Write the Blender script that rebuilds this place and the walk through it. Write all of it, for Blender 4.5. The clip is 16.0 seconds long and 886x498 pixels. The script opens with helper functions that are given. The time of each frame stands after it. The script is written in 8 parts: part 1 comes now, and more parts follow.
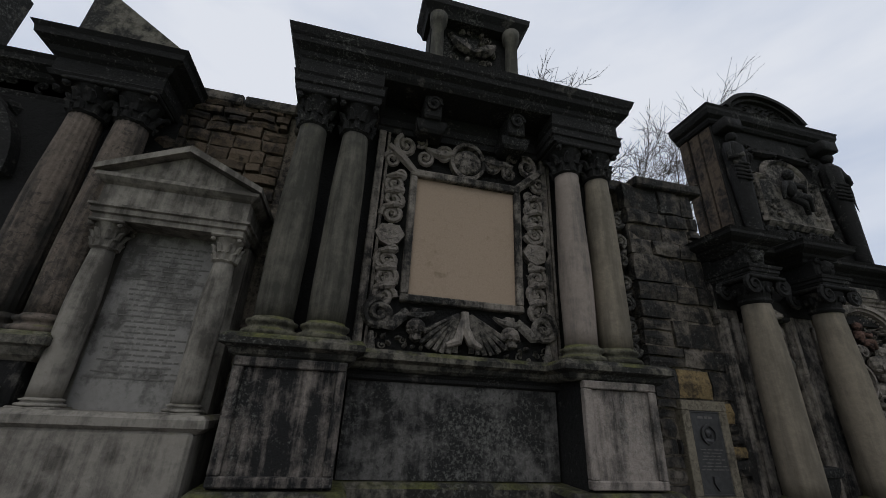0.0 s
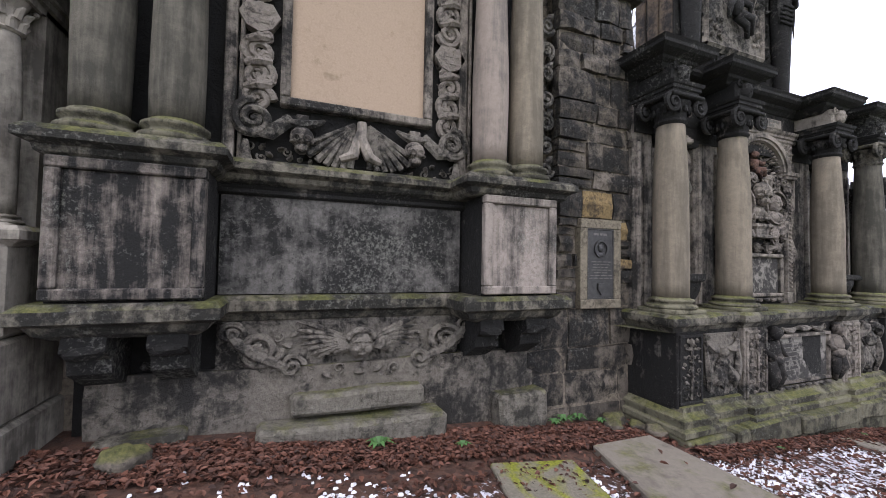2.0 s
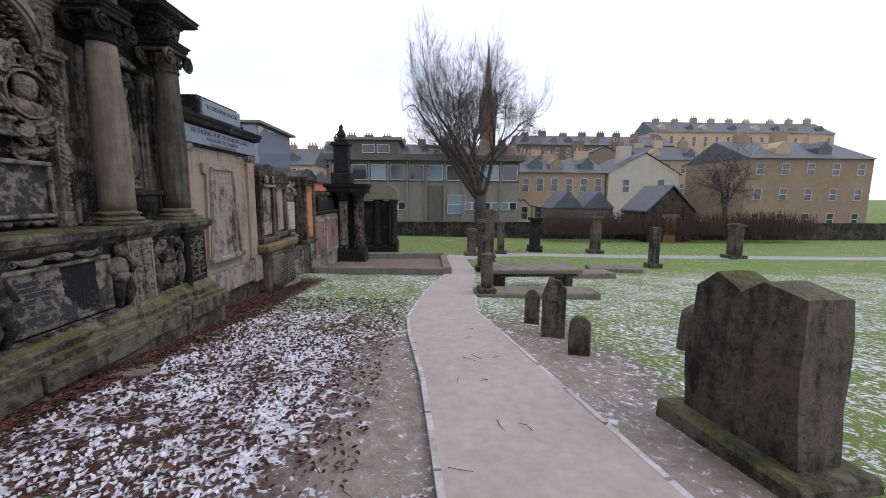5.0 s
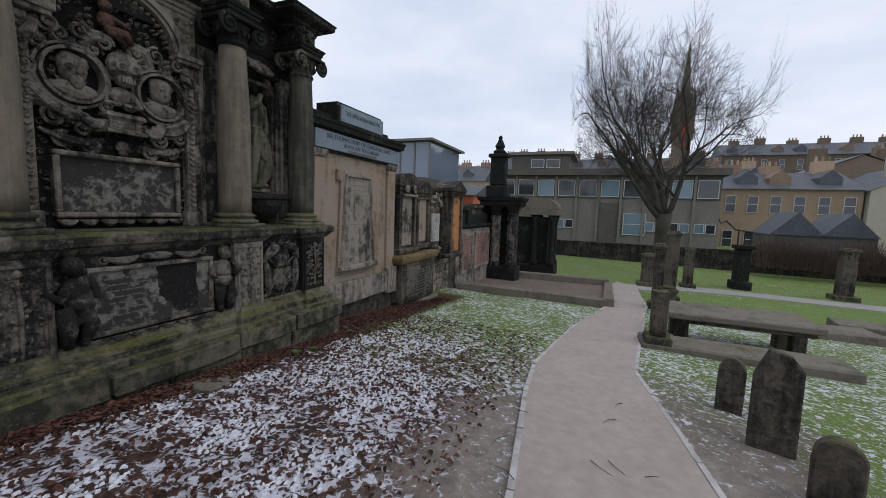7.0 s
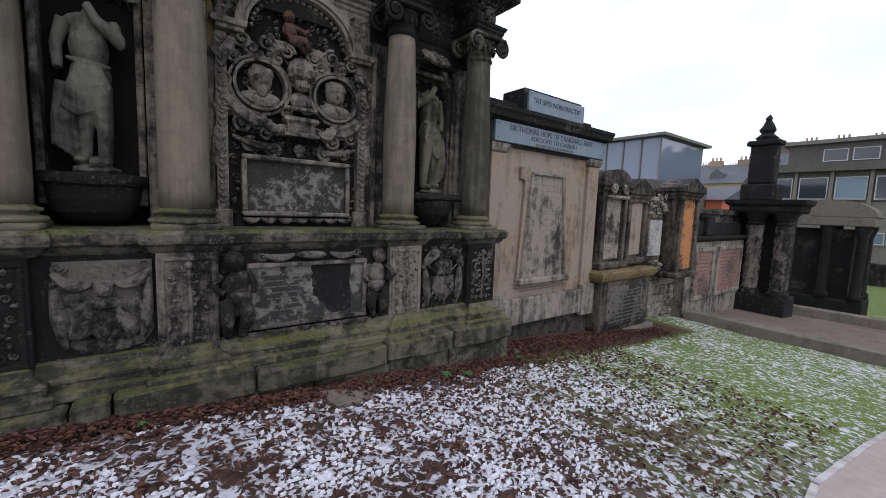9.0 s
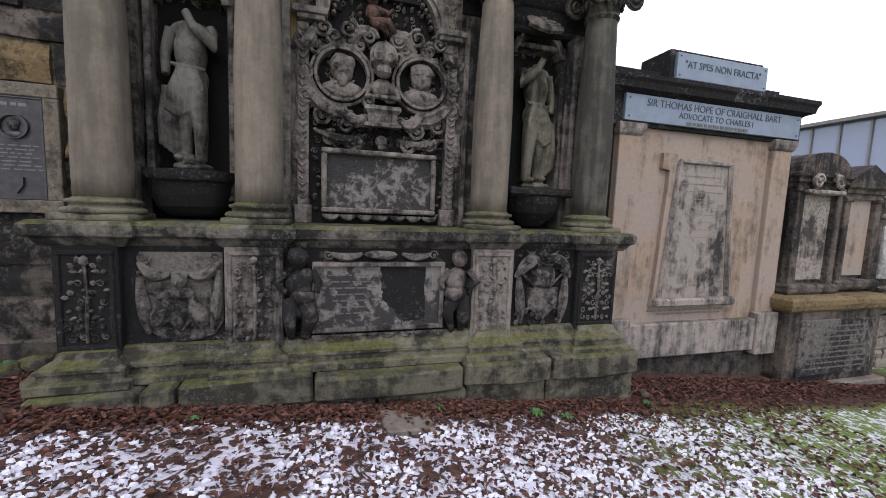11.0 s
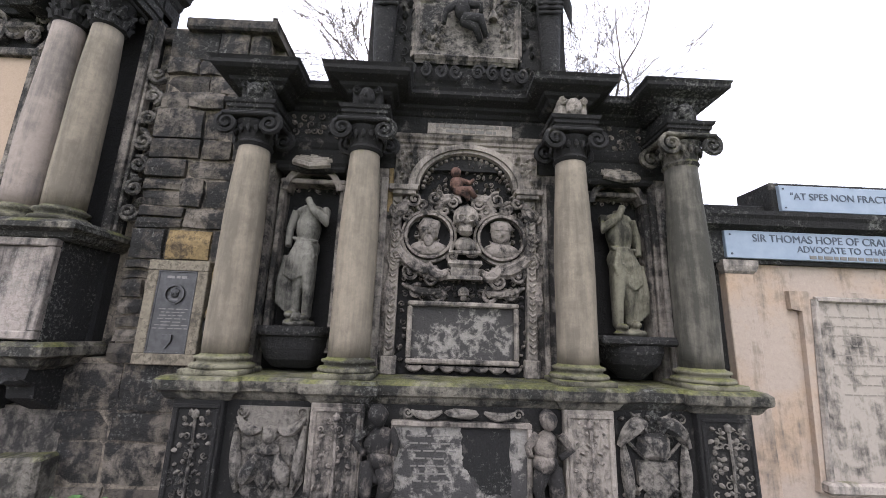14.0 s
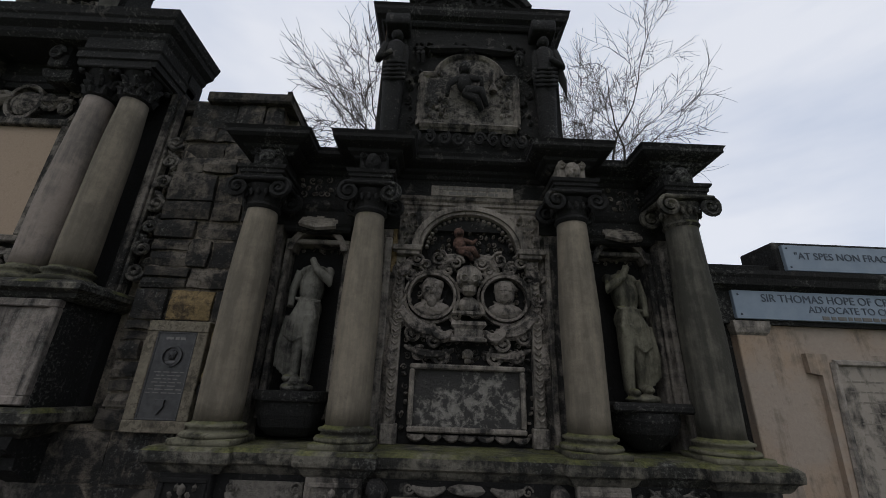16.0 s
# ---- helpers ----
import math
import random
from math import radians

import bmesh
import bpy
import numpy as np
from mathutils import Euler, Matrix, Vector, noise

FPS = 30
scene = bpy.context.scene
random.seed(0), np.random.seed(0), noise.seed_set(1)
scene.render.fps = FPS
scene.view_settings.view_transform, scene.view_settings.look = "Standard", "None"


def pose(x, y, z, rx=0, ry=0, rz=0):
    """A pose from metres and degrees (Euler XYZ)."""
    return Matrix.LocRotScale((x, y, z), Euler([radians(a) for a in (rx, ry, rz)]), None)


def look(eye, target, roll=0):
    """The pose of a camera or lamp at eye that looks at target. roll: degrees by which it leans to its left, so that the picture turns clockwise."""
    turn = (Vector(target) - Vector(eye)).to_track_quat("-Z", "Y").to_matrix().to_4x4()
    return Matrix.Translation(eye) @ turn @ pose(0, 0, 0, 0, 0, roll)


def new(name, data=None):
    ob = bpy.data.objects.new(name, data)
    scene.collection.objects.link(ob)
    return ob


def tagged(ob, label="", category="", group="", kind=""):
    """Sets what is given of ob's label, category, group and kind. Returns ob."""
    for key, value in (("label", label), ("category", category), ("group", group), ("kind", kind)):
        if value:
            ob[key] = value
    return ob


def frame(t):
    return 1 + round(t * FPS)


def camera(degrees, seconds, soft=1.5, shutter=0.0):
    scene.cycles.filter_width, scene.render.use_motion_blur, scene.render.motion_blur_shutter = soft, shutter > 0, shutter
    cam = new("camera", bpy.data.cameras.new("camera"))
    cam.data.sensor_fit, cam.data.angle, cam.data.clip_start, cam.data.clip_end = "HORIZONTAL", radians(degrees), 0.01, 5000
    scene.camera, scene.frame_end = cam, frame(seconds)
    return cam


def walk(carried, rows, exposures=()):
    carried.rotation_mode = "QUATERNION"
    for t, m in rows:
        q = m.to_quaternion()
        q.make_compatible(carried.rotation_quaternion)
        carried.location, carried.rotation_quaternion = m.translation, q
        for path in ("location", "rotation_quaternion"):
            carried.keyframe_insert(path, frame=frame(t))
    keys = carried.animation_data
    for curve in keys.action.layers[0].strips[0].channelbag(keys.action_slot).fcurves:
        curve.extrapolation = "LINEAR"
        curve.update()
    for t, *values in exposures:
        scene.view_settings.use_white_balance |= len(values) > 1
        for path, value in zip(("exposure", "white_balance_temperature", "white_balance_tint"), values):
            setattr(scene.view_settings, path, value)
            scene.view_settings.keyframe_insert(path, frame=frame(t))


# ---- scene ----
cam = camera(97.3, 16.0, soft=0.9)
ROWS = [
    (0.00, -4.031, -3.717, 2.079, -13.86, 22.54, -2.58),
    (0.50, -3.997, -3.688, 2.014, -14.43, 19.87, -2.39),
    (1.00, -3.889, -3.601, 1.934, -15.33, 14.65, -2.20),
    (1.50, -3.706, -3.475, 1.860, -17.17, 8.48, -1.71),
    (2.00, -3.516, -3.407, 1.810, -21.71, 1.97, -1.05),
    (2.50, -3.241, -3.334, 1.767, -30.89, -2.22, -0.08),
    (3.00, -2.901, -3.380, 1.735, -42.75, -4.37, 0.64),
    (3.50, -2.526, -3.546, 1.725, -56.84, -5.82, 1.17),
    (4.00, -2.169, -3.738, 1.704, -72.81, -7.47, 0.69),
    (4.20, -2.035, -3.823, 1.704, -79.68, -7.87, 0.68),
    (5.25, -1.298, -4.105, 1.670, -92.50, -7.60, -0.50),
    (6.30, -0.560, -4.387, 1.635, -81.33, -6.53, -1.68),
    (6.50, -0.423, -4.403, 1.651, -77.64, -6.19, -1.75),
    (7.00, -0.118, -4.383, 1.620, -67.63, -5.83, -1.99),
    (7.50, 0.203, -4.370, 1.603, -59.59, -5.88, -2.06),
    (8.00, 0.521, -4.362, 1.598, -50.62, -6.03, -2.17),
    (8.50, 0.777, -4.274, 1.571, -42.39, -6.18, -2.26),
    (9.00, 1.006, -4.173, 1.566, -36.36, -5.83, -2.13),
    (11.50, 1.836, -3.785, 1.492, -11.18, -5.70, -2.11),
    (12.00, 1.870, -3.778, 1.502, -7.26, -5.12, -1.99),
    (12.50, 1.875, -3.797, 1.547, -5.02, -2.11, -1.88),
    (13.00, 1.875, -3.818, 1.618, -3.62, 2.55, -1.85),
    (13.50, 1.862, -3.835, 1.670, -2.67, 7.89, -1.86),
    (14.00, 1.852, -3.845, 1.699, -2.08, 12.41, -1.88),
    (14.50, 1.852, -3.846, 1.715, -1.76, 15.41, -1.93),
    (15.00, 1.853, -3.836, 1.724, -1.53, 17.45, -1.96),
    (15.50, 1.853, -3.837, 1.738, -1.45, 19.22, -1.99),
    (16.00, 1.858, -3.850, 1.740, -1.50, 20.56, -2.01),
]

walk(cam, [(t, pose(x, y, z, 90 + pitch, roll, yaw)) for t, x, y, z, yaw, pitch, roll in ROWS],
     exposures=[
         (0.0, -0.7, 6500, 9), (1.0, -0.45, 6500, 10), (1.5, 0.3, 6500, 14), (2.2, 1.25, 6500, 17), (3.0, 1.32, 6500, 18), (3.6, 1.0, 6500, 18), (4.2, 0.65, 6500, 18),
         (6.3, -0.45, 6450, 10), (8.0, -0.24, 6450, 11), (9.2, 0.15, 6350, 15), (11.5, 0.8, 6500, 18), (12.0, 1.05, 6500, 18), (12.6, 1.45, 6500, 18), (13.5, 1.7, 6500, 17),
         (14.0, 1.5, 6500, 16), (14.6, 0.95, 6500, 15), (15.3, 0.1, 6500, 14), (16.0, -0.65, 6500, 10)])

# ---------------------------------------------------------------- light
world = bpy.data.worlds.new("overcast")
scene.world = world
world.use_nodes = True
wn, wl = world.node_tree.nodes, world.node_tree.links
wn.clear()
w_out = wn.new("ShaderNodeOutputWorld")
w_bg = wn.new("ShaderNodeBackground")
w_sky = wn.new("ShaderNodeTexSky")
w_sky.sky_type = "NISHITA"
w_sky.sun_disc = False
w_sky.sun_elevation, w_sky.sun_rotation = radians(38), radians(200)
w_mul = wn.new("ShaderNodeVectorMath")
w_mul.operation = "SCALE"
w_mul.inputs[3].default_value = 0.09
w_co = wn.new("ShaderNodeTexCoord")
w_map = wn.new("ShaderNodeMapping")
w_map.inputs[3].default_value = (1.0, 1.0, 3.2)
w_no = wn.new("ShaderNodeTexNoise")
w_no.inputs["Scale"].default_value, w_no.inputs["Detail"].default_value, w_no.inputs["Roughness"].default_value = 1.6, 5, 0.55
w_rmp = wn.new("ShaderNodeValToRGB")
w_rmp.color_ramp.elements[0].position, w_rmp.color_ramp.elements[0].color = 0.3, (0.60, 0.67, 0.82, 1)
w_rmp.color_ramp.elements[1].position, w_rmp.color_ramp.elements[1].color = 0.62, (0.86, 0.89, 0.97, 1)
w_mix = wn.new("ShaderNodeMix")
w_mix.data_type = "RGBA"
w_mix.inputs[0].default_value = 0.9
wl.new(w_sky.outputs[0], w_mul.inputs[0])
wl.new(w_co.outputs["Generated"], w_map.inputs[0])
wl.new(w_map.outputs[0], w_no.inputs["Vector"])
wl.new(w_no.outputs["Fac"], w_rmp.inputs[0])
wl.new(w_mul.outputs[0], w_mix.inputs[6])
wl.new(w_rmp.outputs[0], w_mix.inputs[7])
wl.new(w_mix.outputs[2], w_bg.inputs["Color"])
w_bg.inputs["Strength"].default_value = 1.5
wl.new(w_bg.outputs[0], w_out.inputs[0])
sun = new("sun", bpy.data.lights.new("sun", "SUN"))
sun.data.energy, sun.data.angle, sun.data.color = 0.7, radians(30), (1.0, 0.96, 0.9)
sun.matrix_world = look((0, 0, 30), (7, 19, 0))

# ---------------------------------------------------------------- materials


def mat_new(name, rough=0.85, metal=0.0):
    m = bpy.data.materials.new(name)
    m.use_nodes = True
    n, l = m.node_tree.nodes, m.node_tree.links
    b = n["Principled BSDF"]
    b.inputs["Roughness"].default_value = rough
    b.inputs["Metallic"].default_value = metal
    b.inputs["Specular IOR Level"].default_value = 0.3
    return m, n, l, b


def tex(n, l, kind, scale, detail=4, rough=0.55, vec=None, dist=0.0):
    t = n.new("ShaderNodeTexNoise" if kind == "noise" else "ShaderNodeTexVoronoi" if kind == "voronoi" else "ShaderNodeTexWave")
    t.inputs["Scale"].default_value = scale
    if kind == "noise":
        t.inputs["Detail"].default_value, t.inputs["Roughness"].default_value, t.inputs["Distortion"].default_value = detail, rough, dist
    if vec is not None:
        l.new(vec, t.inputs["Vector"])
    return t


def ramp(n, l, src, lo, hi, a=(0, 0, 0, 1), b=(1, 1, 1, 1)):
    r = n.new("ShaderNodeValToRGB")
    r.color_ramp.elements[0].position, r.color_ramp.elements[1].position = lo, hi
    r.color_ramp.elements[0].color, r.color_ramp.elements[1].color = a, b
    l.new(src, r.inputs[0])
    return r.outputs[0]


def mixc(n, l, fac, a, b, mode="MIX"):
    x = n.new("ShaderNodeMix")
    x.data_type, x.blend_type = "RGBA", mode
    for sock, v in ((x.inputs[0], fac), (x.inputs[6], a), (x.inputs[7], b)):
        if isinstance(v, (int, float)):
            sock.default_value = v
        elif isinstance(v, tuple):
            sock.default_value = (*v[:3], 1)
        else:
            l.new(v, sock)
    return x.outputs[2]


def mathn(n, l, op, a, b=0.0, clamp=False):
    x = n.new("ShaderNodeMath")
    x.operation, x.use_clamp = op, clamp
    for i, v in enumerate((a, b)):
        if isinstance(v, (int, float)):
            x.inputs[i].default_value = v
        else:
            l.new(v, x.inputs[i])
    return x.outputs[0]


def coords(n, scale=(1, 1, 1), l=None):
    g = n.new("ShaderNodeNewGeometry")
    mp = n.new("ShaderNodeMapping")
    mp.inputs[3].default_value = scale
    l.new(g.outputs["Position"], mp.inputs[0])
    return g, mp.outputs[0]


def stone(name, light, soot, sooty=0.5, moss=0.0, lichen=0.0, streak=0.4, bump=0.5, grain=26.0, warm=None, rough=0.9, vary=0.0, k=0.52, speck=0.6, crust=8.0):
    """Weathered sandstone: two-scale colour, soot crust, vertical rain streaks, moss on tops, lichen specks."""
    light, soot = tuple(c * k for c in light), tuple(c * min(1.0, k) * 0.58 for c in soot)
    warm = tuple(c * k for c in warm) if warm else None
    m, n, l, b = mat_new(name, rough)
    g, vec = coords(n, l=l)
    _, vec_s = coords(n, (3.2, 3.2, 0.35), l)
    big = tex(n, l, "noise", 1.3, 8, 0.62, vec)
    mid = tex(n, l, "noise", crust, 14, 0.62 + 0.1 * speck, vec, 0.3)
    fine = tex(n, l, "noise", grain, 8, 0.72, vec)
    drip = tex(n, l, "noise", 2.6, 9, 0.66, vec_s)
    base = mixc(n, l, ramp(n, l, fine.outputs["Fac"], 0.34, 0.66), tuple(c * (1 - 0.5 * speck) for c in light), tuple(min(1, c * (1 + 0.45 * speck)) for c in light))
    if warm:
        base = mixc(n, l, ramp(n, l, big.outputs["Fac"], 0.45, 0.62), base, warm)
    if vary:
        oi = n.new("ShaderNodeObjectInfo")
        base = mixc(n, l, vary, base, mixc(n, l, oi.outputs["Random"], tuple(c * 0.45 for c in light), tuple(min(1, c * 1.5) for c in light)))
    s = mathn(n, l, "ADD", mathn(n, l, "MULTIPLY", mid.outputs["Fac"], 0.5 - 0.3 * streak), mathn(n, l, "MULTIPLY", big.outputs["Fac"], 0.5 - 0.2 * streak))
    s = mathn(n, l, "ADD", s, mathn(n, l, "MULTIPLY", drip.outputs["Fac"], 0.5 * streak))
    edge = 0.72 - 0.44 * sooty
    soft = 0.022 + 0.04 * streak
    mask = ramp(n, l, s, max(0.0, edge - soft), min(1.0, edge + soft))
    scab = tex(n, l, "noise", 19.0, 12, 0.74, vec, 0.6)
    scab = mathn(n, l, "ADD", mathn(n, l, "MULTIPLY", scab.outputs["Fac"], 0.7), mathn(n, l, "MULTIPLY", big.outputs["Fac"], 0.3))
    col = mixc(n, l, mask, base, soot)
    col = mixc(n, l, mathn(n, l, "MULTIPLY", ramp(n, l, scab, 0.535, 0.56), 0.75 * min(1.0, speck * 1.3)), col, tuple(c * 0.8 for c in soot))
    if lichen:
        v = tex(n, l, "noise", 34, 12, 0.75, vec, 0.3)
        v = mathn(n, l, "ADD", mathn(n, l, "MULTIPLY", v.outputs["Fac"], 0.6), mathn(n, l, "MULTIPLY", big.outputs["Fac"], 0.4))
        col = mixc(n, l, mathn(n, l, "MULTIPLY", ramp(n, l, v, 0.57 - 0.06 * lichen, 0.64 - 0.05 * lichen), 0.42), col, (0.22, 0.22, 0.195))
    if moss:
        sep = n.new("ShaderNodeSeparateXYZ")
        l.new(g.outputs["Normal"], sep.inputs[0])
        mo = tex(n, l, "noise", 3.7, 6, 0.6, vec)
        up = mathn(n, l, "MULTIPLY", ramp(n, l, sep.outputs["Z"], 0.05, 0.85), 0.32)
        f = ramp(n, l, mathn(n, l, "ADD", up, mo.outputs["Fac"]), 0.86 - 0.4 * moss, 1.02 - 0.32 * moss)
        mcol = mixc(n, l, ramp(n, l, fine.outputs["Fac"], 0.35, 0.65), (0.032, 0.038, 0.010), (0.125, 0.125, 0.036))
        col = mixc(n, l, mathn(n, l, "MULTIPLY", f, 0.8), col, mcol)
    l.new(col, b.inputs["Base Color"])
    bp = n.new("ShaderNodeBump")
    bp.inputs["Strength"].default_value, bp.inputs["Distance"].default_value = min(1.0, bump * 1.5), 0.035
    hgt = mathn(n, l, "ADD", mathn(n, l, "MULTIPLY", fine.outputs["Fac"], 0.5), mid.outputs["Fac"])
    l.new(hgt, bp.inputs["Height"])
    l.new(bp.outputs[0], b.inputs["Normal"])
    return m


def plain(name, a, bcol, scale=12, rough=0.7, metal=0.0, bump=0.2, vary=0.0):
    m, n, l, b = mat_new(name, rough, metal)
    g, vec = coords(n, l=l)
    t = tex(n, l, "noise", scale, 5, 0.6, vec)
    t2 = tex(n, l, "noise", scale * 0.13, 4, 0.6, vec)
    f = mathn(n, l, "ADD", mathn(n, l, "MULTIPLY", t.outputs["Fac"], 0.6), mathn(n, l, "MULTIPLY", t2.outputs["Fac"], 0.4))
    col = mixc(n, l, ramp(n, l, f, 0.36, 0.64), a, bcol)
    if vary:
        oi = n.new("ShaderNodeObjectInfo")
        col = mixc(n, l, vary, col, mixc(n, l, oi.outputs["Random"], tuple(c * 0.5 for c in a), tuple(min(1, c * 1.7) for c in bcol)))
    l.new(col, b.inputs["Base Color"])
    bp = n.new("ShaderNodeBump")
    bp.inputs["Strength"].default_value, bp.inputs["Distance"].default_value = bump, 0.01
    l.new(t.outputs["Fac"], bp.inputs["Height"])
    l.new(bp.outputs[0], b.inputs["Normal"])
    return m


SOOT = (0.030, 0.029, 0.027)
M_DARK = stone("sooty_stone", (0.20, 0.185, 0.16), SOOT, 0.72, moss=0.0, lichen=0.35)
M_DARKMOSS = stone("sooty_mossy_ledge", (0.24, 0.22, 0.175), (0.05, 0.048, 0.04), 0.54, moss=0.42, lichen=0.4)
M_CARVE = stone("carved_stone", (0.38, 0.335, 0.285), (0.05, 0.047, 0.043), 0.52, lichen=0.15, bump=0.6, streak=0.7, speck=0.45)
M_CARVE_DK = stone("dark_carved_stone", (0.27, 0.235, 0.20), (0.04, 0.037, 0.034), 0.60, lichen=0.15, bump=0.6)
M_CARVE_PALE = stone("pale_carved_stone", (0.41, 0.365, 0.31), (0.07, 0.065, 0.06), 0.45, lichen=0.15, bump=0.5, streak=0.7, speck=0.4)
M_RELIEF = stone("washed_relief_stone", (0.34, 0.30, 0.26), (0.06, 0.056, 0.05), 0.44, bump=0.6, crust=16.0, speck=0.4)
M_RELIEF_DK = stone("dark_worn_relief_stone", (0.27, 0.245, 0.21), (0.05, 0.047, 0.043), 0.48, lichen=0.15, bump=0.7, crust=16.0, speck=0.45)
M_COL = stone("column_stone", (0.335, 0.285, 0.215), (0.34, 0.295, 0.225), 0.48, moss=0.1, streak=1.0, bump=0.2, speck=0.2)
M_COL_DARK = stone("green_black_column_stone", (0.19, 0.175, 0.14), (0.12, 0.115, 0.09), 0.55, moss=0.16, streak=1.0, bump=0.2, speck=0.2)
M_COL_PALE = stone("pale_veined_column_stone", (0.40, 0.335, 0.285), (0.34, 0.30, 0.265), 0.42, moss=0.08, streak=1.0, bump=0.15, speck=0.2)
M_BASE = stone("mossy_base_stone", (0.23, 0.215, 0.15), (0.09, 0.085, 0.06), 0.48, moss=0.43, lichen=0.1, vary=0.3, k=0.52, speck=0.4)
M_PANEL_TAN = stone("blank_tan_panel", (0.46, 0.35, 0.255), (0.55, 0.41, 0.28), 0.22, streak=0.2, bump=0.08, grain=60, k=0.62, speck=0.15)
M_PANEL_LICHEN = stone("lichen_black_panel", (0.19, 0.182, 0.168), (0.045, 0.044, 0.042), 0.52, lichen=0.7, bump=0.4, crust=5.0)
M_PANEL_PEEL = stone("peeling_panel", (0.34, 0.32, 0.285), (0.12, 0.115, 0.108), 0.54, bump=0.6, k=0.56, speck=0.35, streak=0.1, crust=11.0)
M_PED = stone("streaked_pedestal_stone", (0.38, 0.33, 0.285), (0.035, 0.034, 0.033), 0.56, lichen=0.4, streak=0.9, speck=0.4)
M_PED_PALE = stone("pale_pedestal_stone", (0.46, 0.40, 0.35), (0.12, 0.11, 0.10), 0.40, lichen=0.2, streak=0.9, speck=0.25)
M_TOMB = stone("grey_tomb_stone", (0.36, 0.33, 0.28), (0.19, 0.172, 0.145), 0.48, moss=0.02, bump=0.1, streak=0.8, speck=0.2, k=0.56)
M_TOMB_SLAB = stone("grey_inscribed_slab", (0.33, 0.315, 0.29), (0.22, 0.21, 0.19), 0.42, bump=0.06, speck=0.2, k=0.6)
M_WALL = stone("dark_wall_stone", (0.19, 0.165, 0.135), (0.045, 0.043, 0.04), 0.52, lichen=0.15, bump=0.9, warm=(0.20, 0.145, 0.09), vary=0.75)
M_MORTAR = stone("wall_mortar", (0.30, 0.255, 0.20), (0.06, 0.055, 0.05), 0.45, bump=0.9, grain=40)
M_RUBBLE = stone("brown_rubble_stone", (0.17, 0.125, 0.085), (0.05, 0.042, 0.036), 0.45, moss=0.15, bump=0.9, vary=0.55)
M_YELLOW = stone("ochre_stone", (0.32, 0.23, 0.11), (0.12, 0.09, 0.06), 0.35, bump=0.6)
M_SAND = stone("buff_sandstone", (0.36, 0.295, 0.24), (0.21, 0.18, 0.15), 0.36, warm=(0.39, 0.285, 0.20), streak=0.85, bump=0.15, k=0.75, speck=0.15)
M_SAND_GREY = stone("grey_buff_sandstone", (0.33, 0.29, 0.25), (0.10, 0.095, 0.085), 0.46, streak=0.8, bump=0.15, moss=0.1, k=0.8, speck=0.3)
M_ORANGE = stone("orange_panel", (0.42, 0.185, 0.075), (0.16, 0.085, 0.05), 0.42, bump=0.2, k=1.0)
M_REDPANEL = stone("faded_red_panel", (0.26, 0.15, 0.12), (0.14, 0.10, 0.09), 0.4, bump=0.2, k=1.0)
M_REDCARVE = stone("reddish_carved_stone", (0.22, 0.125, 0.095), (0.05, 0.035, 0.03), 0.5, bump=0.9, crust=16.0)
# Black crust, also set near black to carry the shade of the recesses.
M_BLACK = stone("black_crust_recess_shade_stone", (0.10, 0.092, 0.082), (0.026, 0.025, 0.024), 0.8, bump=0.9)
M_SLATEPLQ = plain("blue_grey_slate", (0.15, 0.19, 0.235), (0.20, 0.24, 0.285), 8, 0.45, bump=0.05)
M_LETTER = plain("dark_lettering", (0.045, 0.055, 0.07), (0.06, 0.072, 0.09), 20, 0.6)
M_LETTER_GREY = plain("grey_cut_lettering", (0.10, 0.095, 0.085), (0.13, 0.122, 0.11), 20, 0.8)
M_BRONZE = plain("weathered_bronze", (0.042, 0.042, 0.043), (0.075, 0.074, 0.074), 20, 0.5, 0.6, 0.4)
M_SLATE = plain("roof_slate", (0.06, 0.066, 0.078), (0.11, 0.118, 0.135), 6, 0.6)
M_FARSTONE = plain("tenement_stone", (0.24, 0.175, 0.125), (0.37, 0.27, 0.19), 1.4, 0.9, vary=0.5)
M_FARDARK = plain("far_dark_stone", (0.13, 0.10, 0.075), (0.20, 0.155, 0.115), 3, 0.9, vary=0.3)
M_RENDER = plain("grey_harled_wall", (0.36, 0.33, 0.28), (0.43, 0.40, 0.34), 8, 0.9)
M_CONC = plain("grey_concrete_cladding", (0.15, 0.142, 0.125), (0.205, 0.192, 0.17), 5, 0.8)
M_CONC_DK = plain("dark_concrete_cladding", (0.08, 0.075, 0.067), (0.12, 0.112, 0.10), 5, 0.8)
M_WHITE = plain("white_window_paint", (0.38, 0.385, 0.39), (0.5, 0.505, 0.51), 9, 0.5)
M_BARK = plain("grey_bark", (0.035, 0.031, 0.027), (0.075, 0.067, 0.058), 14, 0.95, bump=0.8)
M_TWIG = plain("bare_twigs", (0.055, 0.048, 0.043), (0.10, 0.088, 0.08), 20, 0.95)
M_HEDGE = plain("bare_hedge_twigs", (0.060, 0.042, 0.036), (0.12, 0.082, 0.068), 10, 0.95)
M_LEAF = plain("dead_leaf", (0.055, 0.026, 0.018), (0.15, 0.065, 0.038), 9, 0.75, vary=0.3)
M_SNOW = plain("thin_snow", (0.64, 0.65, 0.71), (0.74, 0.75, 0.81), 15, 0.6)
M_PLANT = plain("green_weed", (0.035, 0.085, 0.025), (0.06, 0.14, 0.04), 12, 0.6)
M_IRON = plain("black_iron", (0.015, 0.015, 0.016), (0.03, 0.03, 0.031), 20, 0.5, 0.5)
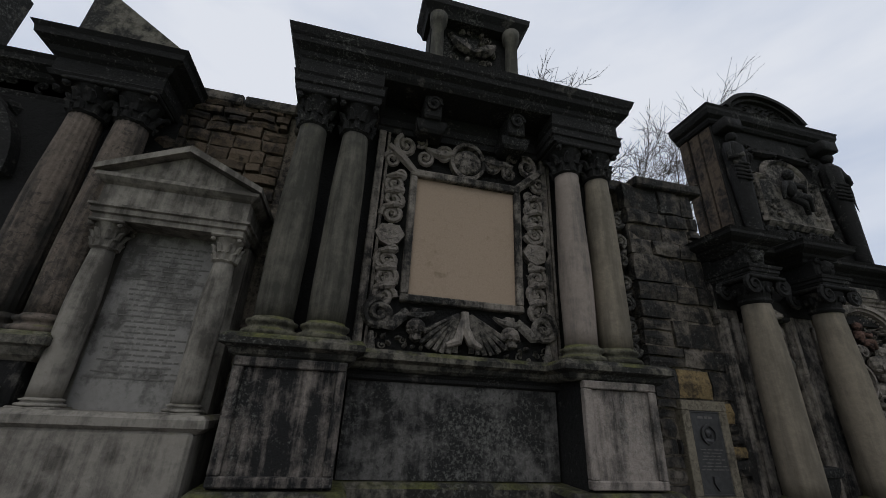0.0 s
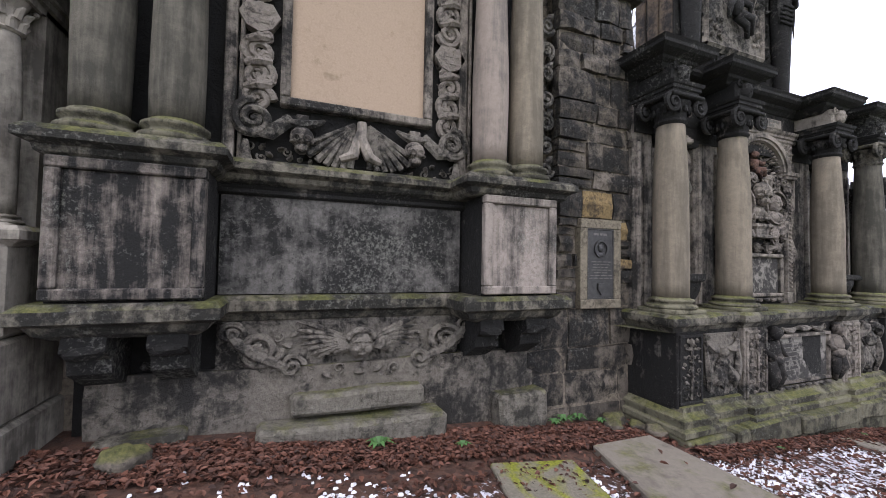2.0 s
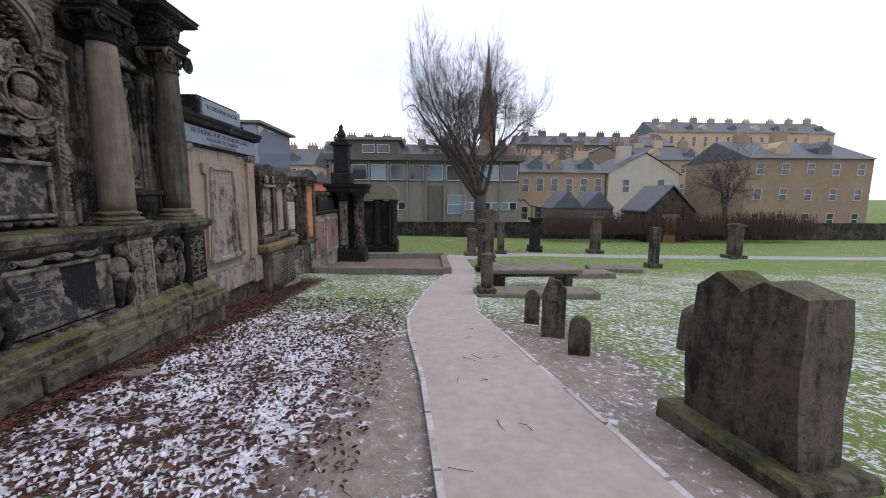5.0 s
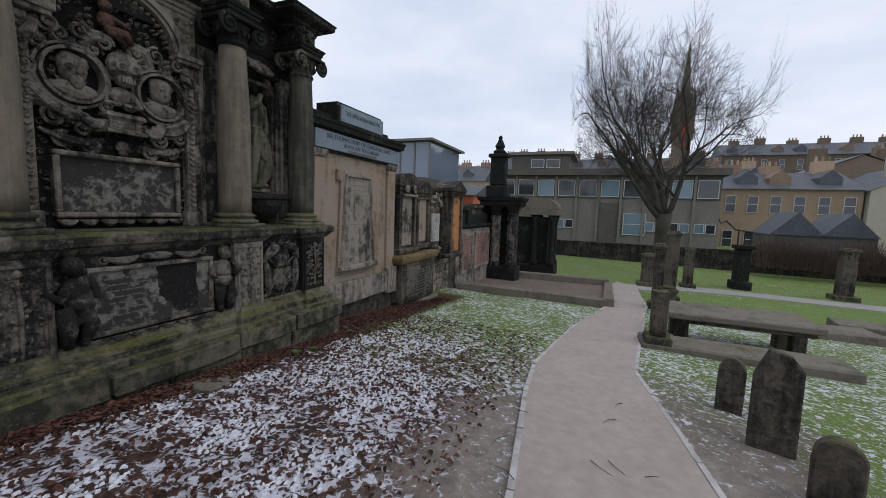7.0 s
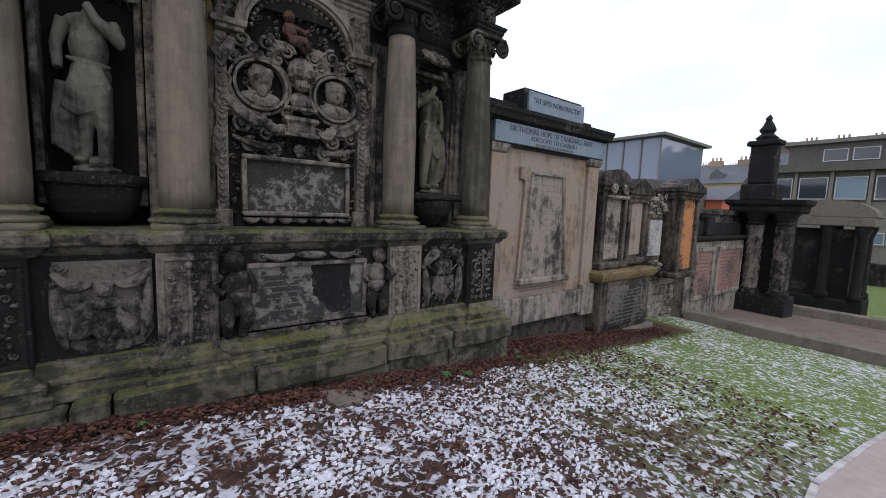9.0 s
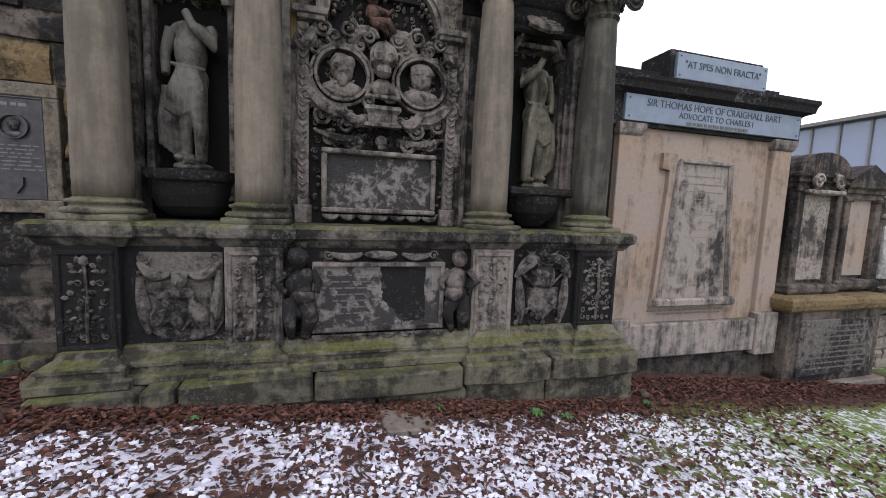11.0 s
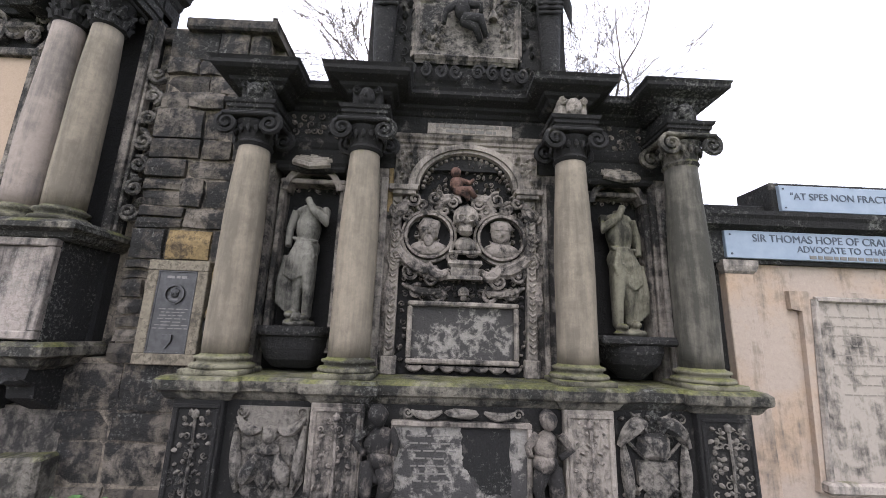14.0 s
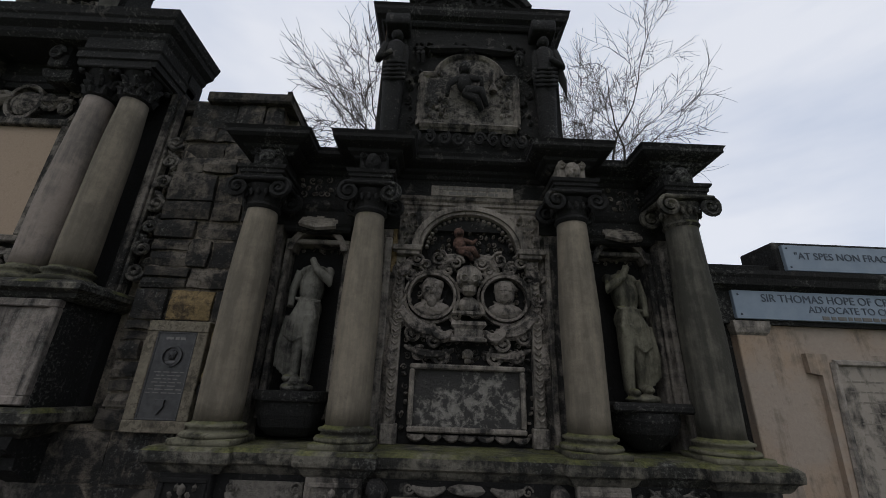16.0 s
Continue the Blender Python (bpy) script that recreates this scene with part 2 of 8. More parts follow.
M_HEAD = stone("headstone_sandstone", (0.20, 0.17, 0.135), (0.055, 0.05, 0.045), 0.45, moss=0.35, streak=0.7, bump=0.5)
M_SLAB = stone("flat_grave_slab", (0.25, 0.22, 0.18), (0.30, 0.26, 0.215), 0.42, moss=0.06, bump=0.3, k=0.66, speck=0.2)
M_REDDOOR = plain("rust_brown_door", (0.20, 0.075, 0.035), (0.26, 0.10, 0.05), 6, 0.6)
M_REDBLD = plain("red_painted_wall", (0.50, 0.13, 0.08), (0.58, 0.17, 0.11), 4, 0.8)
M_BANNER = plain("red_banner_cloth", (0.60, 0.05, 0.035), (0.68, 0.08, 0.05), 4, 0.8)


def glass(name, tint, rough=0.08):
    m, n, l, b = mat_new(name, rough)
    b.inputs["Base Color"].default_value = (*tint, 1)
    b.inputs["Specular IOR Level"].default_value = 0.9
    return m


M_GLASS = glass("dark_window_glass", (0.03, 0.034, 0.04))
M_GLASS_BLUE = glass("blue_curtained_glass", (0.13, 0.20, 0.25), 0.15)
M_GLASS_SKY = glass("sky_reflecting_glazing", (0.16, 0.20, 0.27), 0.05)

# ---------------------------------------------------------------- mesh helpers


def obj(name, bm, mat, smooth=False):
    me = bpy.data.meshes.new(name)
    bm.normal_update()
    if smooth:
        for f in bm.faces:
            f.smooth = True
    bm.to_mesh(me)
    bm.free()
    me.materials.append(mat)
    return new(name, me)


def part(name, bm, mat, parent, label="", smooth=False):
    """One mesh as one part of a thing."""
    ob = obj(name, bm, mat, smooth)
    ob.parent = parent
    ob.matrix_parent_inverse = parent.matrix_world.inverted()
    if label:
        ob["label"] = label
    return ob


def thing(name, at, label, category, group="", kind=""):
    e = new(name)
    e.location = at
    e.matrix_world = Matrix.Translation(at)
    return tagged(e, label, category, group, kind)


def box(bm, x0, x1, y0, y1, z0, z1, bev=0.0, m=None):
    r = bmesh.ops.create_cube(bm, size=1.0)
    vs = r["verts"]
    for v in vs:
        v.co = Vector(((x0 + x1) / 2 + v.co.x * (x1 - x0), (y0 + y1) / 2 + v.co.y * (y1 - y0), (z0 + z1) / 2 + v.co.z * (z1 - z0)))
    if bev:
        es = list({e for v in vs for e in v.link_edges})
        r2 = bmesh.ops.bevel(bm, geom=es, offset=bev, segments=1, affect="EDGES", profile=0.5)
        vs = list({v for f in r2["faces"] for v in f.verts} | {v for v in vs if v.is_valid})
    if m is not None:
        bmesh.ops.transform(bm, matrix=m, verts=vs)
    return vs


def nbox(x0, x1, y0, y1, z0, z1, bev=0.0):
    bm = bmesh.new()
    box(bm, x0, x1, y0, y1, z0, z1, bev)
    return bm


def worn(bm, amp=0.01, freq=3.0, cuts=0, seed=0.0):
    if cuts:
        bmesh.ops.subdivide_edges(bm, edges=bm.edges[:], cuts=cuts, use_grid_fill=True)
    for v in bm.verts:
        v.co += noise.noise_vector(v.co * freq + Vector((seed, 0, 0))) * amp
    return bm


def lathe(bm, cx, cy, prof, seg=20, flutes=0, depth=0.0):
    rings = []
    for r, z in prof:
        ring = []
        for i in range(seg):
            a = 2 * math.pi * i / seg
            rr = r * (1 - depth * (0.5 + 0.5 * math.cos(a * flutes))) if flutes else r
            ring.append(bm.verts.new((cx + rr * math.cos(a), cy + rr * math.sin(a), z)))
        rings.append(ring)
    for a, b in zip(rings, rings[1:]):
        for i in range(seg):
            j = (i + 1) % seg
            bm.faces.new((a[i], a[j], b[j], b[i]))
    bm.faces.new(rings[0][::-1])
    bm.faces.new(rings[-1])


def sweep(bm, path, prof, back=0.3):
    """A moulding with the profile (out, z) along a plan line; outward is to the right of the way."""
    pts = [Vector(p) for p in path]
    nrm = []
    for i in range(len(pts)):
        ds = []
        if i > 0:
            ds.append((pts[i] - pts[i - 1]).normalized())
        if i < len(pts) - 1:
            ds.append((pts[i + 1] - pts[i]).normalized())
        ns = [Vector((d.y, -d.x)) for d in ds]
        if len(ns) == 1:
            nrm.append(ns[0])
        else:
            k = ns[0] + ns[1]
            nrm.append(k / max(0.2, 1 + ns[0].dot(ns[1])))
    full = [(-back, prof[0][1])] + list(prof) + [(-back, prof[-1][1])]
    rings = [[bm.verts.new((p.x + q.x * o, p.y + q.y * o, z)) for o, z in full] for p, q in zip(pts, nrm)]
    for a, b in zip(rings, rings[1:]):
        for i in range(len(full) - 1):
            bm.faces.new((a[i], b[i], b[i + 1], a[i + 1]))
    bm.faces.new(rings[0])
    bm.faces.new(rings[-1][::-1])


def tube(bm, pts, radii, n=6, cap=True, flat=1.0):
    pts = [Vector(p) for p in pts]
    if isinstance(radii, (int, float)):
        radii = [radii] * len(pts)
    rings = []
    for i, p in enumerate(pts):
        d = (pts[min(i + 1, len(pts) - 1)] - pts[max(i - 1, 0)]).normalized()
        ref = Vector((0, 1, 0)) if abs(d.y) < 0.9 else Vector((1, 0, 0))
        u = d.cross(ref).normalized()
        w = d.cross(u).normalized()
        rings.append([bm.verts.new(p + (u * math.cos(2 * math.pi * k / n) + w * flat * math.sin(2 * math.pi * k / n)) * radii[i]) for k in range(n)])
    for a, b in zip(rings, rings[1:]):
        for k in range(n):
            j = (k + 1) % n
            bm.faces.new((a[k], a[j], b[j], b[k]))
    if cap:
        bm.faces.new(rings[0][::-1])
        bm.faces.new(rings[-1])


def blob(bm, c, r, sub=2, rough=0.0, rot=0.0, freq=6.0):
    q = bmesh.ops.create_icosphere(bm, subdivisions=sub, radius=1.0)
    r = (r, r, r) if isinstance(r, (int, float)) else r
    ca, sa = math.cos(rot), math.sin(rot)
    for v in q["verts"]:
        k = 1 + rough * noise.noise(v.co * 1.7 + Vector(c) * freq)
        x, y, z = v.co.x * r[0] * k, v.co.y * r[1] * k, v.co.z * r[2] * k
        v.co = Vector((c[0] + x * ca - z * sa, c[1] + y, c[2] + x * sa + z * ca))


def scroll(bm, x, y, z, r, turns=1.6, sign=1, start=0.0, w=None, n=5):
    """A volute in the plane of the wall."""
    w = w or r * 0.2
    k = int(14 * turns)
    pts, rad = [], []
    for i in range(k + 1):
        f = i / k
        a = start + sign * f * turns * 2 * math.pi
        rr = r * (1 - 0.82 * f)
        pts.append((x + rr * math.cos(a), y - 0.02 * f, z + rr * math.sin(a)))
        rad.append(w * (1 - 0.35 * f))
    tube(bm, pts, rad, n)
    blob(bm, (x, y - 0.015, z), r * 0.2, 1)


def swag(bm, x0, z0, x1, z1, y, sag, r, n=6, k=9):
    pts, rad = [], []
    for i in range(k + 1):
        f = i / k
        pts.append((x0 + (x1 - x0) * f, y - 0.5 * r * math.sin(f * math.pi), z0 + (z1 - z0) * f - sag * 4 * f * (1 - f)))
        rad.append(r * (0.5 + 0.9 * math.sin(f * math.pi)))
    tube(bm, pts, rad, n)


def leaf_relief(bm, x, y, z, ang, ln, wd, th=0.025):
    """A lobed carved leaf that lies on the wall."""
    d = Vector((math.cos(ang), 0, math.sin(ang)))
    s = Vector((-d.z, 0, d.x))
    c = Vector((x, y, z))
    left, mid, right = [], [], []
    for i in range(6):
        f = i / 5
        wv = wd * math.sin(math.pi * (0.12 + 0.88 * f)) * (1.0 if i % 2 else 0.72)
        p = c + d * ln * f
        left.append(bm.verts.new(p + s * wv))
        right.append(bm.verts.new(p - s * wv))
        mid.append(bm.verts.new(p + Vector((0, -th * math.sin(math.pi * min(1, f + 0.12)) - 0.006, 0))))
    for i in range(5):
        bm.faces.new((left[i], mid[i], mid[i + 1], left[i + 1]))
        bm.faces.new((mid[i], right[i], right[i + 1], mid[i + 1]))


def foliage_relief(bm, x0, x1, z0, z1, y, seed, step=0.085, th=0.03):
    """Close-set carved leaves and curls over a field of a wall."""
    rnd = random.Random(seed)
    nx, nz = max(1, round((x1 - x0) / step)), max(1, round((z1 - z0) / step))
    for i in range(nx):
        for j in range(nz):
            x = x0 + (i + 0.5 + rnd.uniform(-0.22, 0.22)) * (x1 - x0) / nx
            z = z0 + (j + 0.5 + rnd.uniform(-0.22, 0.22)) * (z1 - z0) / nz
            k = rnd.random()
            if k < 0.4:
                leaf_relief(bm, x, y, z, rnd.uniform(0, 6.28), step * 0.8, step * 0.32, th)
            elif k < 0.75:
                scroll(bm, x, y - 0.004, z, step * 0.42, 1.2, rnd.choice((-1, 1)), rnd.uniform(0, 6), step * 0.1, 4)
            else:
                blob(bm, (x, y, z), (step * rnd.uniform(0.2, 0.36), th * 0.9, step * rnd.uniform(0.2, 0.4)), 1, 0.3, rnd.uniform(0, 3))


def skull(bm, x, y, z, s):
    blob(bm, (x, y, z + 0.2 * s), (0.5 * s, 0.45 * s, 0.5 * s), 2)
    blob(bm, (x, y - 0.06 * s, z - 0.32 * s), (0.3 * s, 0.33 * s, 0.26 * s), 2)
    for k in (-1, 1):
        blob(bm, (x + 0.38 * s * k, y - 0.2 * s, z - 0.05 * s), (0.12 * s, 0.16 * s, 0.1 * s), 1)
        tube(bm, [(x + 0.2 * s * k + 0.13 * s * math.cos(a), y - 0.4 * s, z + 0.08 * s + 0.13 * s * math.sin(a)) for a in [i * 0.698 for i in range(10)]], 0.045 * s, 4)
    for i in range(5):
        box(bm, x + (i - 2.4) * 0.09 * s, x + (i - 1.7) * 0.09 * s, y - 0.42 * s, y - 0.3 * s, z - 0.44 * s, z - 0.28 * s)


def bust(bm, x, y, z, s):
    """A plain carved head on shoulders."""
    blob(bm, (x, y, z), (0.34 * s, 0.34 * s, 0.44 * s), 2)
    blob(bm, (x, y - 0.3 * s, z - 0.05 * s), (0.07 * s, 0.12 * s, 0.13 * s), 1)
    blob(bm, (x, y + 0.02 * s, z + 0.2 * s), (0.38 * s, 0.33 * s, 0.3 * s), 2, 0.3)
    for k in (-1, 1):
        blob(bm, (x + 0.15 * s * k, y - 0.27 * s, z + 0.08 * s), (0.1 * s, 0.08 * s, 0.035 * s), 1)
    blob(bm, (x, y, z - 0.62 * s), (0.6 * s, 0.28 * s, 0.3 * s), 2, 0.2)


def putto(bm, x, y, z, h, lean=1):
    """A plain small carved figure, standing."""
    blob(bm, (x, y - 0.03, z + h * 0.86), (h * 0.088, h * 0.09, h * 0.105), 2, 0.2)
    blob(bm, (x + lean * 0.02, y - 0.01, z + h * 0.6), (h * 0.13, h * 0.1, h * 0.17), 2)
    blob(bm, (x + lean * 0.03, y - 0.03, z + h * 0.45), (h * 0.125, h * 0.11, h * 0.11), 2)
    for k in (-1, 1):
        tube(bm, [(x + k * 0.06 * h, y - 0.02, z + h * 0.42), (x + k * 0.1 * h + lean * 0.03 * h, y - 0.06, z + h * 0.22), (x + k * 0.06 * h, y - 0.02, z + 0.02 * h)],
             [h * 0.085, h * 0.07, h * 0.045], 8)
        tube(bm, [(x + k * 0.12 * h, y - 0.01, z + h * 0.72), (x + k * 0.22 * h, y - 0.03, z + h * 0.6), (x + k * (0.1 + 0.1 * (k == lean)) * h, y - 0.08, z + h * 0.52)],
             [h * 0.05, h * 0.045, h * 0.035], 8)


def arc_pts(cx, cz, r, y, a0, a1, k=16):
    return [(cx + r * math.cos(a0 + (a1 - a0) * i / k), y, cz + r * math.sin(a0 + (a1 - a0) * i / k)) for i in range(k + 1)]


def ring_band(bm, cx, cz, r0, r1, y0, y1, a0=0.0, a1=math.pi, k=24, sx=1.0):
    """A band with a square section along an arc in the plane of the wall."""
    rows = []
    for i in range(k + 1):
        a = a0 + (a1 - a0) * i / k
        c, s = math.cos(a) * sx, math.sin(a)
        rows.append([bm.verts.new((cx + r * c, y, cz + r * s)) for r, y in ((r0, y0), (r1, y0), (r1, y1), (r0, y1))])
    for a, b in zip(rows, rows[1:]):
        for i in range(4):
            j = (i + 1) % 4
            bm.faces.new((a[i], a[j], b[j], b[i]))
    if abs(a1 - a0) < 6.28:
        bm.faces.new(rows[0])
        bm.faces.new(rows[-1][::-1])


def frame_bars(bm, x0, x1, z0, z1, w, y0, y1, bev=0.006):
    """A moulded frame of four butted bars, y0 in front."""
    box(bm, x0, x1, y0, y1, z1 - w, z1, bev)
    box(bm, x0, x1, y0, y1, z0, z0 + w, bev)
    box(bm, x0, x0 + w, y0 + 0.003, y1, z0 + w, z1 - w, bev)
    box(bm, x1 - w, x1, y0 + 0.003, y1, z0 + w, z1 - w, bev)


def prism(bm, poly, y0, y1):
    """A solid with an outline (x, z), between two depths."""
    a = [bm.verts.new((x, y0, z)) for x, z in poly]
    b = [bm.verts.new((x, y1, z)) for x, z in poly]
    bm.faces.new(a)
    bm.faces.new(b[::-1])
    for i in range(len(poly)):
        j = (i + 1) % len(poly)
        bm.faces.new((a[j], a[i], b[i], b[j]))
    bmesh.ops.recalc_face_normals(bm, faces=bm.faces[:])


def text_bars(bm, x0, x1, z0, z1, y, rows, seed, h=0.014):
    """Worn lettering that can no longer be read, as short bars."""
    rnd = random.Random(seed)
    for i in range(rows):
        z = z1 - (i + 0.5) * (z1 - z0) / rows
        ind = rnd.uniform(0.0, 0.22) * (x1 - x0)
        x = x0 + ind
        while x < x1 - ind:
            w = rnd.uniform(0.025, 0.085)
            box(bm, x, min(x + w, x1 - ind + 0.02), y - 0.003, y + 0.004, z - h / 2, z + h / 2)
            x += w + rnd.uniform(0.012, 0.022)


def words(parent, s, x, y, z, size, mat, ry=0.0, tilt=0.0):
    c = bpy.data.curves.new("lettering", "FONT")
    c.body, c.size, c.align_x, c.align_y, c.extrude = s, size, "CENTER", "CENTER", 0.002
    c.materials.append(mat)
    t = new("lettering", c)
    dg = bpy.context.evaluated_depsgraph_get()
    me = bpy.data.meshes.new_from_object(t.evaluated_get(dg))
    bpy.data.objects.remove(t)
    ob = new("lettering", me)
    ob.matrix_world = pose(x, y, z, 90 + tilt, 0, ry)
    ob.parent = parent
    ob.matrix_parent_inverse = parent.matrix_world.inverted()
    return ob


def column(parent, x, y, z0, z_sh, z_top, z_cap, r0, r1, mat, capmat, plinth=0.0, order="ionic", flutes=0):
    """A column: base, shaft with swell, capital. One part each."""
    bm = bmesh.new()
    if plinth:
        box(bm, x - plinth, x + plinth, y - plinth, y + plinth, z0, z0 + (z_sh - z0) * 0.3, 0.008)
    h, b = z_sh - z0, z0 + (z_sh - z0) * 0.3 * (plinth > 0)
    q = z_sh - b
    lathe(bm, x, y, [(r0 * 1.38, b), (r0 * 1.45, b + q * 0.15), (r0 * 1.38, b + q * 0.32), (r0 * 1.16, b + q * 0.4), (r0 * 1.14, b + q * 0.55),
                     (r0 * 1.28, b + q * 0.65), (r0 * 1.28, b + q * 0.8), (r0 * 1.08, b + q * 0.88), (r0 * 1.0, z_sh)], 24)
    col = part("column", bm, M_BASE if mat in (M_COL, M_COL_DARK, M_COL_PALE) else mat, parent, "column with moulded base and carved capital", True)
    bm = bmesh.new()
    prof = []
    for i in range(13):
        f = i / 12
        prof.append((r0 + (r1 - r0) * f ** 1.4 + 0.012 * math.sin(math.pi * f) + 0.003 * math.sin(9 * f + x * 7), z_sh + (z_top - z_sh) * f))
    lathe(bm, x, y, prof, 64 if flutes else 28, flutes, 0.075)
    part("shaft", bm, mat, col, "", True)
    bm = bmesh.new()
    q = z_cap - z_top
    if order == "ionic":
        lathe(bm, x, y, [(r1 * 1.02, z_top), (r1 * 1.16, z_top + 0.1 * q), (r1 * 1.05, z_top + 0.2 * q), (r1 * 1.12, z_top + 0.5 * q), (r1 * 1.4, z_top + 0.8 * q)], 20)
        for i in range(16):
            a = i * math.pi / 8
            blob(bm, (x + r1 * 1.25 * math.cos(a), y + r1 * 1.25 * math.sin(a), z_top + 0.5 * q), (r1 * 0.16, r1 * 0.16, q * 0.16), 1)
        for sx in (-1, 1):
            for sy in (-1, 1):
                cx, cy = x + sx * r1 * 1.35, y + sy * r1 * 1.2
                scroll(bm, cx, cy - 0.01, z_top + 0.62 * q, q * 0.36, 1.7, -sx, 1.57, q * 0.1, 5)
                blob(bm, (cx, cy + 0.01, z_top + 0.62 * q), (q * 0.3, 0.03, q * 0.3), 1)
        box(bm, x - r1 * 1.7, x + r1 * 1.7, y - r1 * 1.6, y + r1 * 1.6, z_top + 0.86 * q, z_cap, 0.012)
    else:
        lathe(bm, x, y, [(r1 * 1.02, z_top), (r1 * 1.18, z_top + 0.06 * q), (r1 * 1.0, z_top + 0.13 * q), (r1 * 1.05, z_top + 0.6 * q), (r1 * 1.45, z_top + 0.9 * q)], 20)
        for tier, (rr, zz, n) in enumerate(((1.18, 0.28, 8), (1.3, 0.58, 8))):
            for i in range(n):
                a = (i + 0.5 * tier) * 2 * math.pi / n
                ux, uy = math.cos(a), math.sin(a)
                tube(bm, [(x + ux * r1 * 1.05, y + uy * r1 * 1.05, z_top + (zz - 0.2) * q), (x + ux * r1 * rr, y + uy * r1 * rr, z_top + zz * q),
                          (x + ux * r1 * (rr + 0.3), y + uy * r1 * (rr + 0.3), z_top + (zz + 0.06) * q)], [r1 * 0.26, r1 * 0.24, r1 * 0.1], 6)
        for sx in (-1, 1):
            for sy in (-1, 1):
                blob(bm, (x + sx * r1 * 1.25, y + sy * r1 * 1.25, z_top + 0.8 * q), r1 * 0.28, 1)
        box(bm, x - r1 * 1.55, x + r1 * 1.55, y - r1 * 1.55, y + r1 * 1.55, z_top + 0.88 * q, z_cap, 0.01)
    part("capital", bm, capmat, col)
    return col


def ground_z(x, y):
    """The churchyard falls along the wall and slightly away from it."""
    xs = x if x < 13 else 13 + 8 * (1 - math.exp(-(x - 13) / 8))
    xs = max(xs, -14)
    ys = y if y > -12 else -12 - 6 * (1 - math.exp(-(-12 - y) / 6))
    return 0.17 - 0.09 * xs + 0.02 * min(ys, 0.5)


def warp(t, dx=0.0, dy=0.0, knots=()):
    """Set a built thing over in plan and take its levels from (built, true) pairs."""
    za, zb = [k[0] for k in knots], [k[1] for k in knots]
    todo = list(t.children)
    while todo:
        ob = todo.pop()
        todo += list(ob.children)
        if ob.name.startswith("lettering"):
            w = ob.matrix_world.copy()
            z = w.translation.z
            w.translation += Vector((dx, dy, float(np.interp(z, za, zb)) - z if knots else 0.0))
            ob.matrix_world = w
            continue
        for v in ob.data.vertices:
            v.co.x += dx
            v.co.y += dy
            if knots:
                v.co.z = float(np.interp(v.co.z, za, zb))


def push(t, k):
    """Set a far building further off along the lines of sight down the churchyard."""
    c = Vector((-0.2, -4.4, 1.62))
    todo = list(t.children)
    while todo:
        ob = todo.pop()
        todo += list(ob.children)
        for v in ob.data.vertices:
            v.co = c + (v.co - c) * k

# ---------------------------------------------------------------- ground and paths


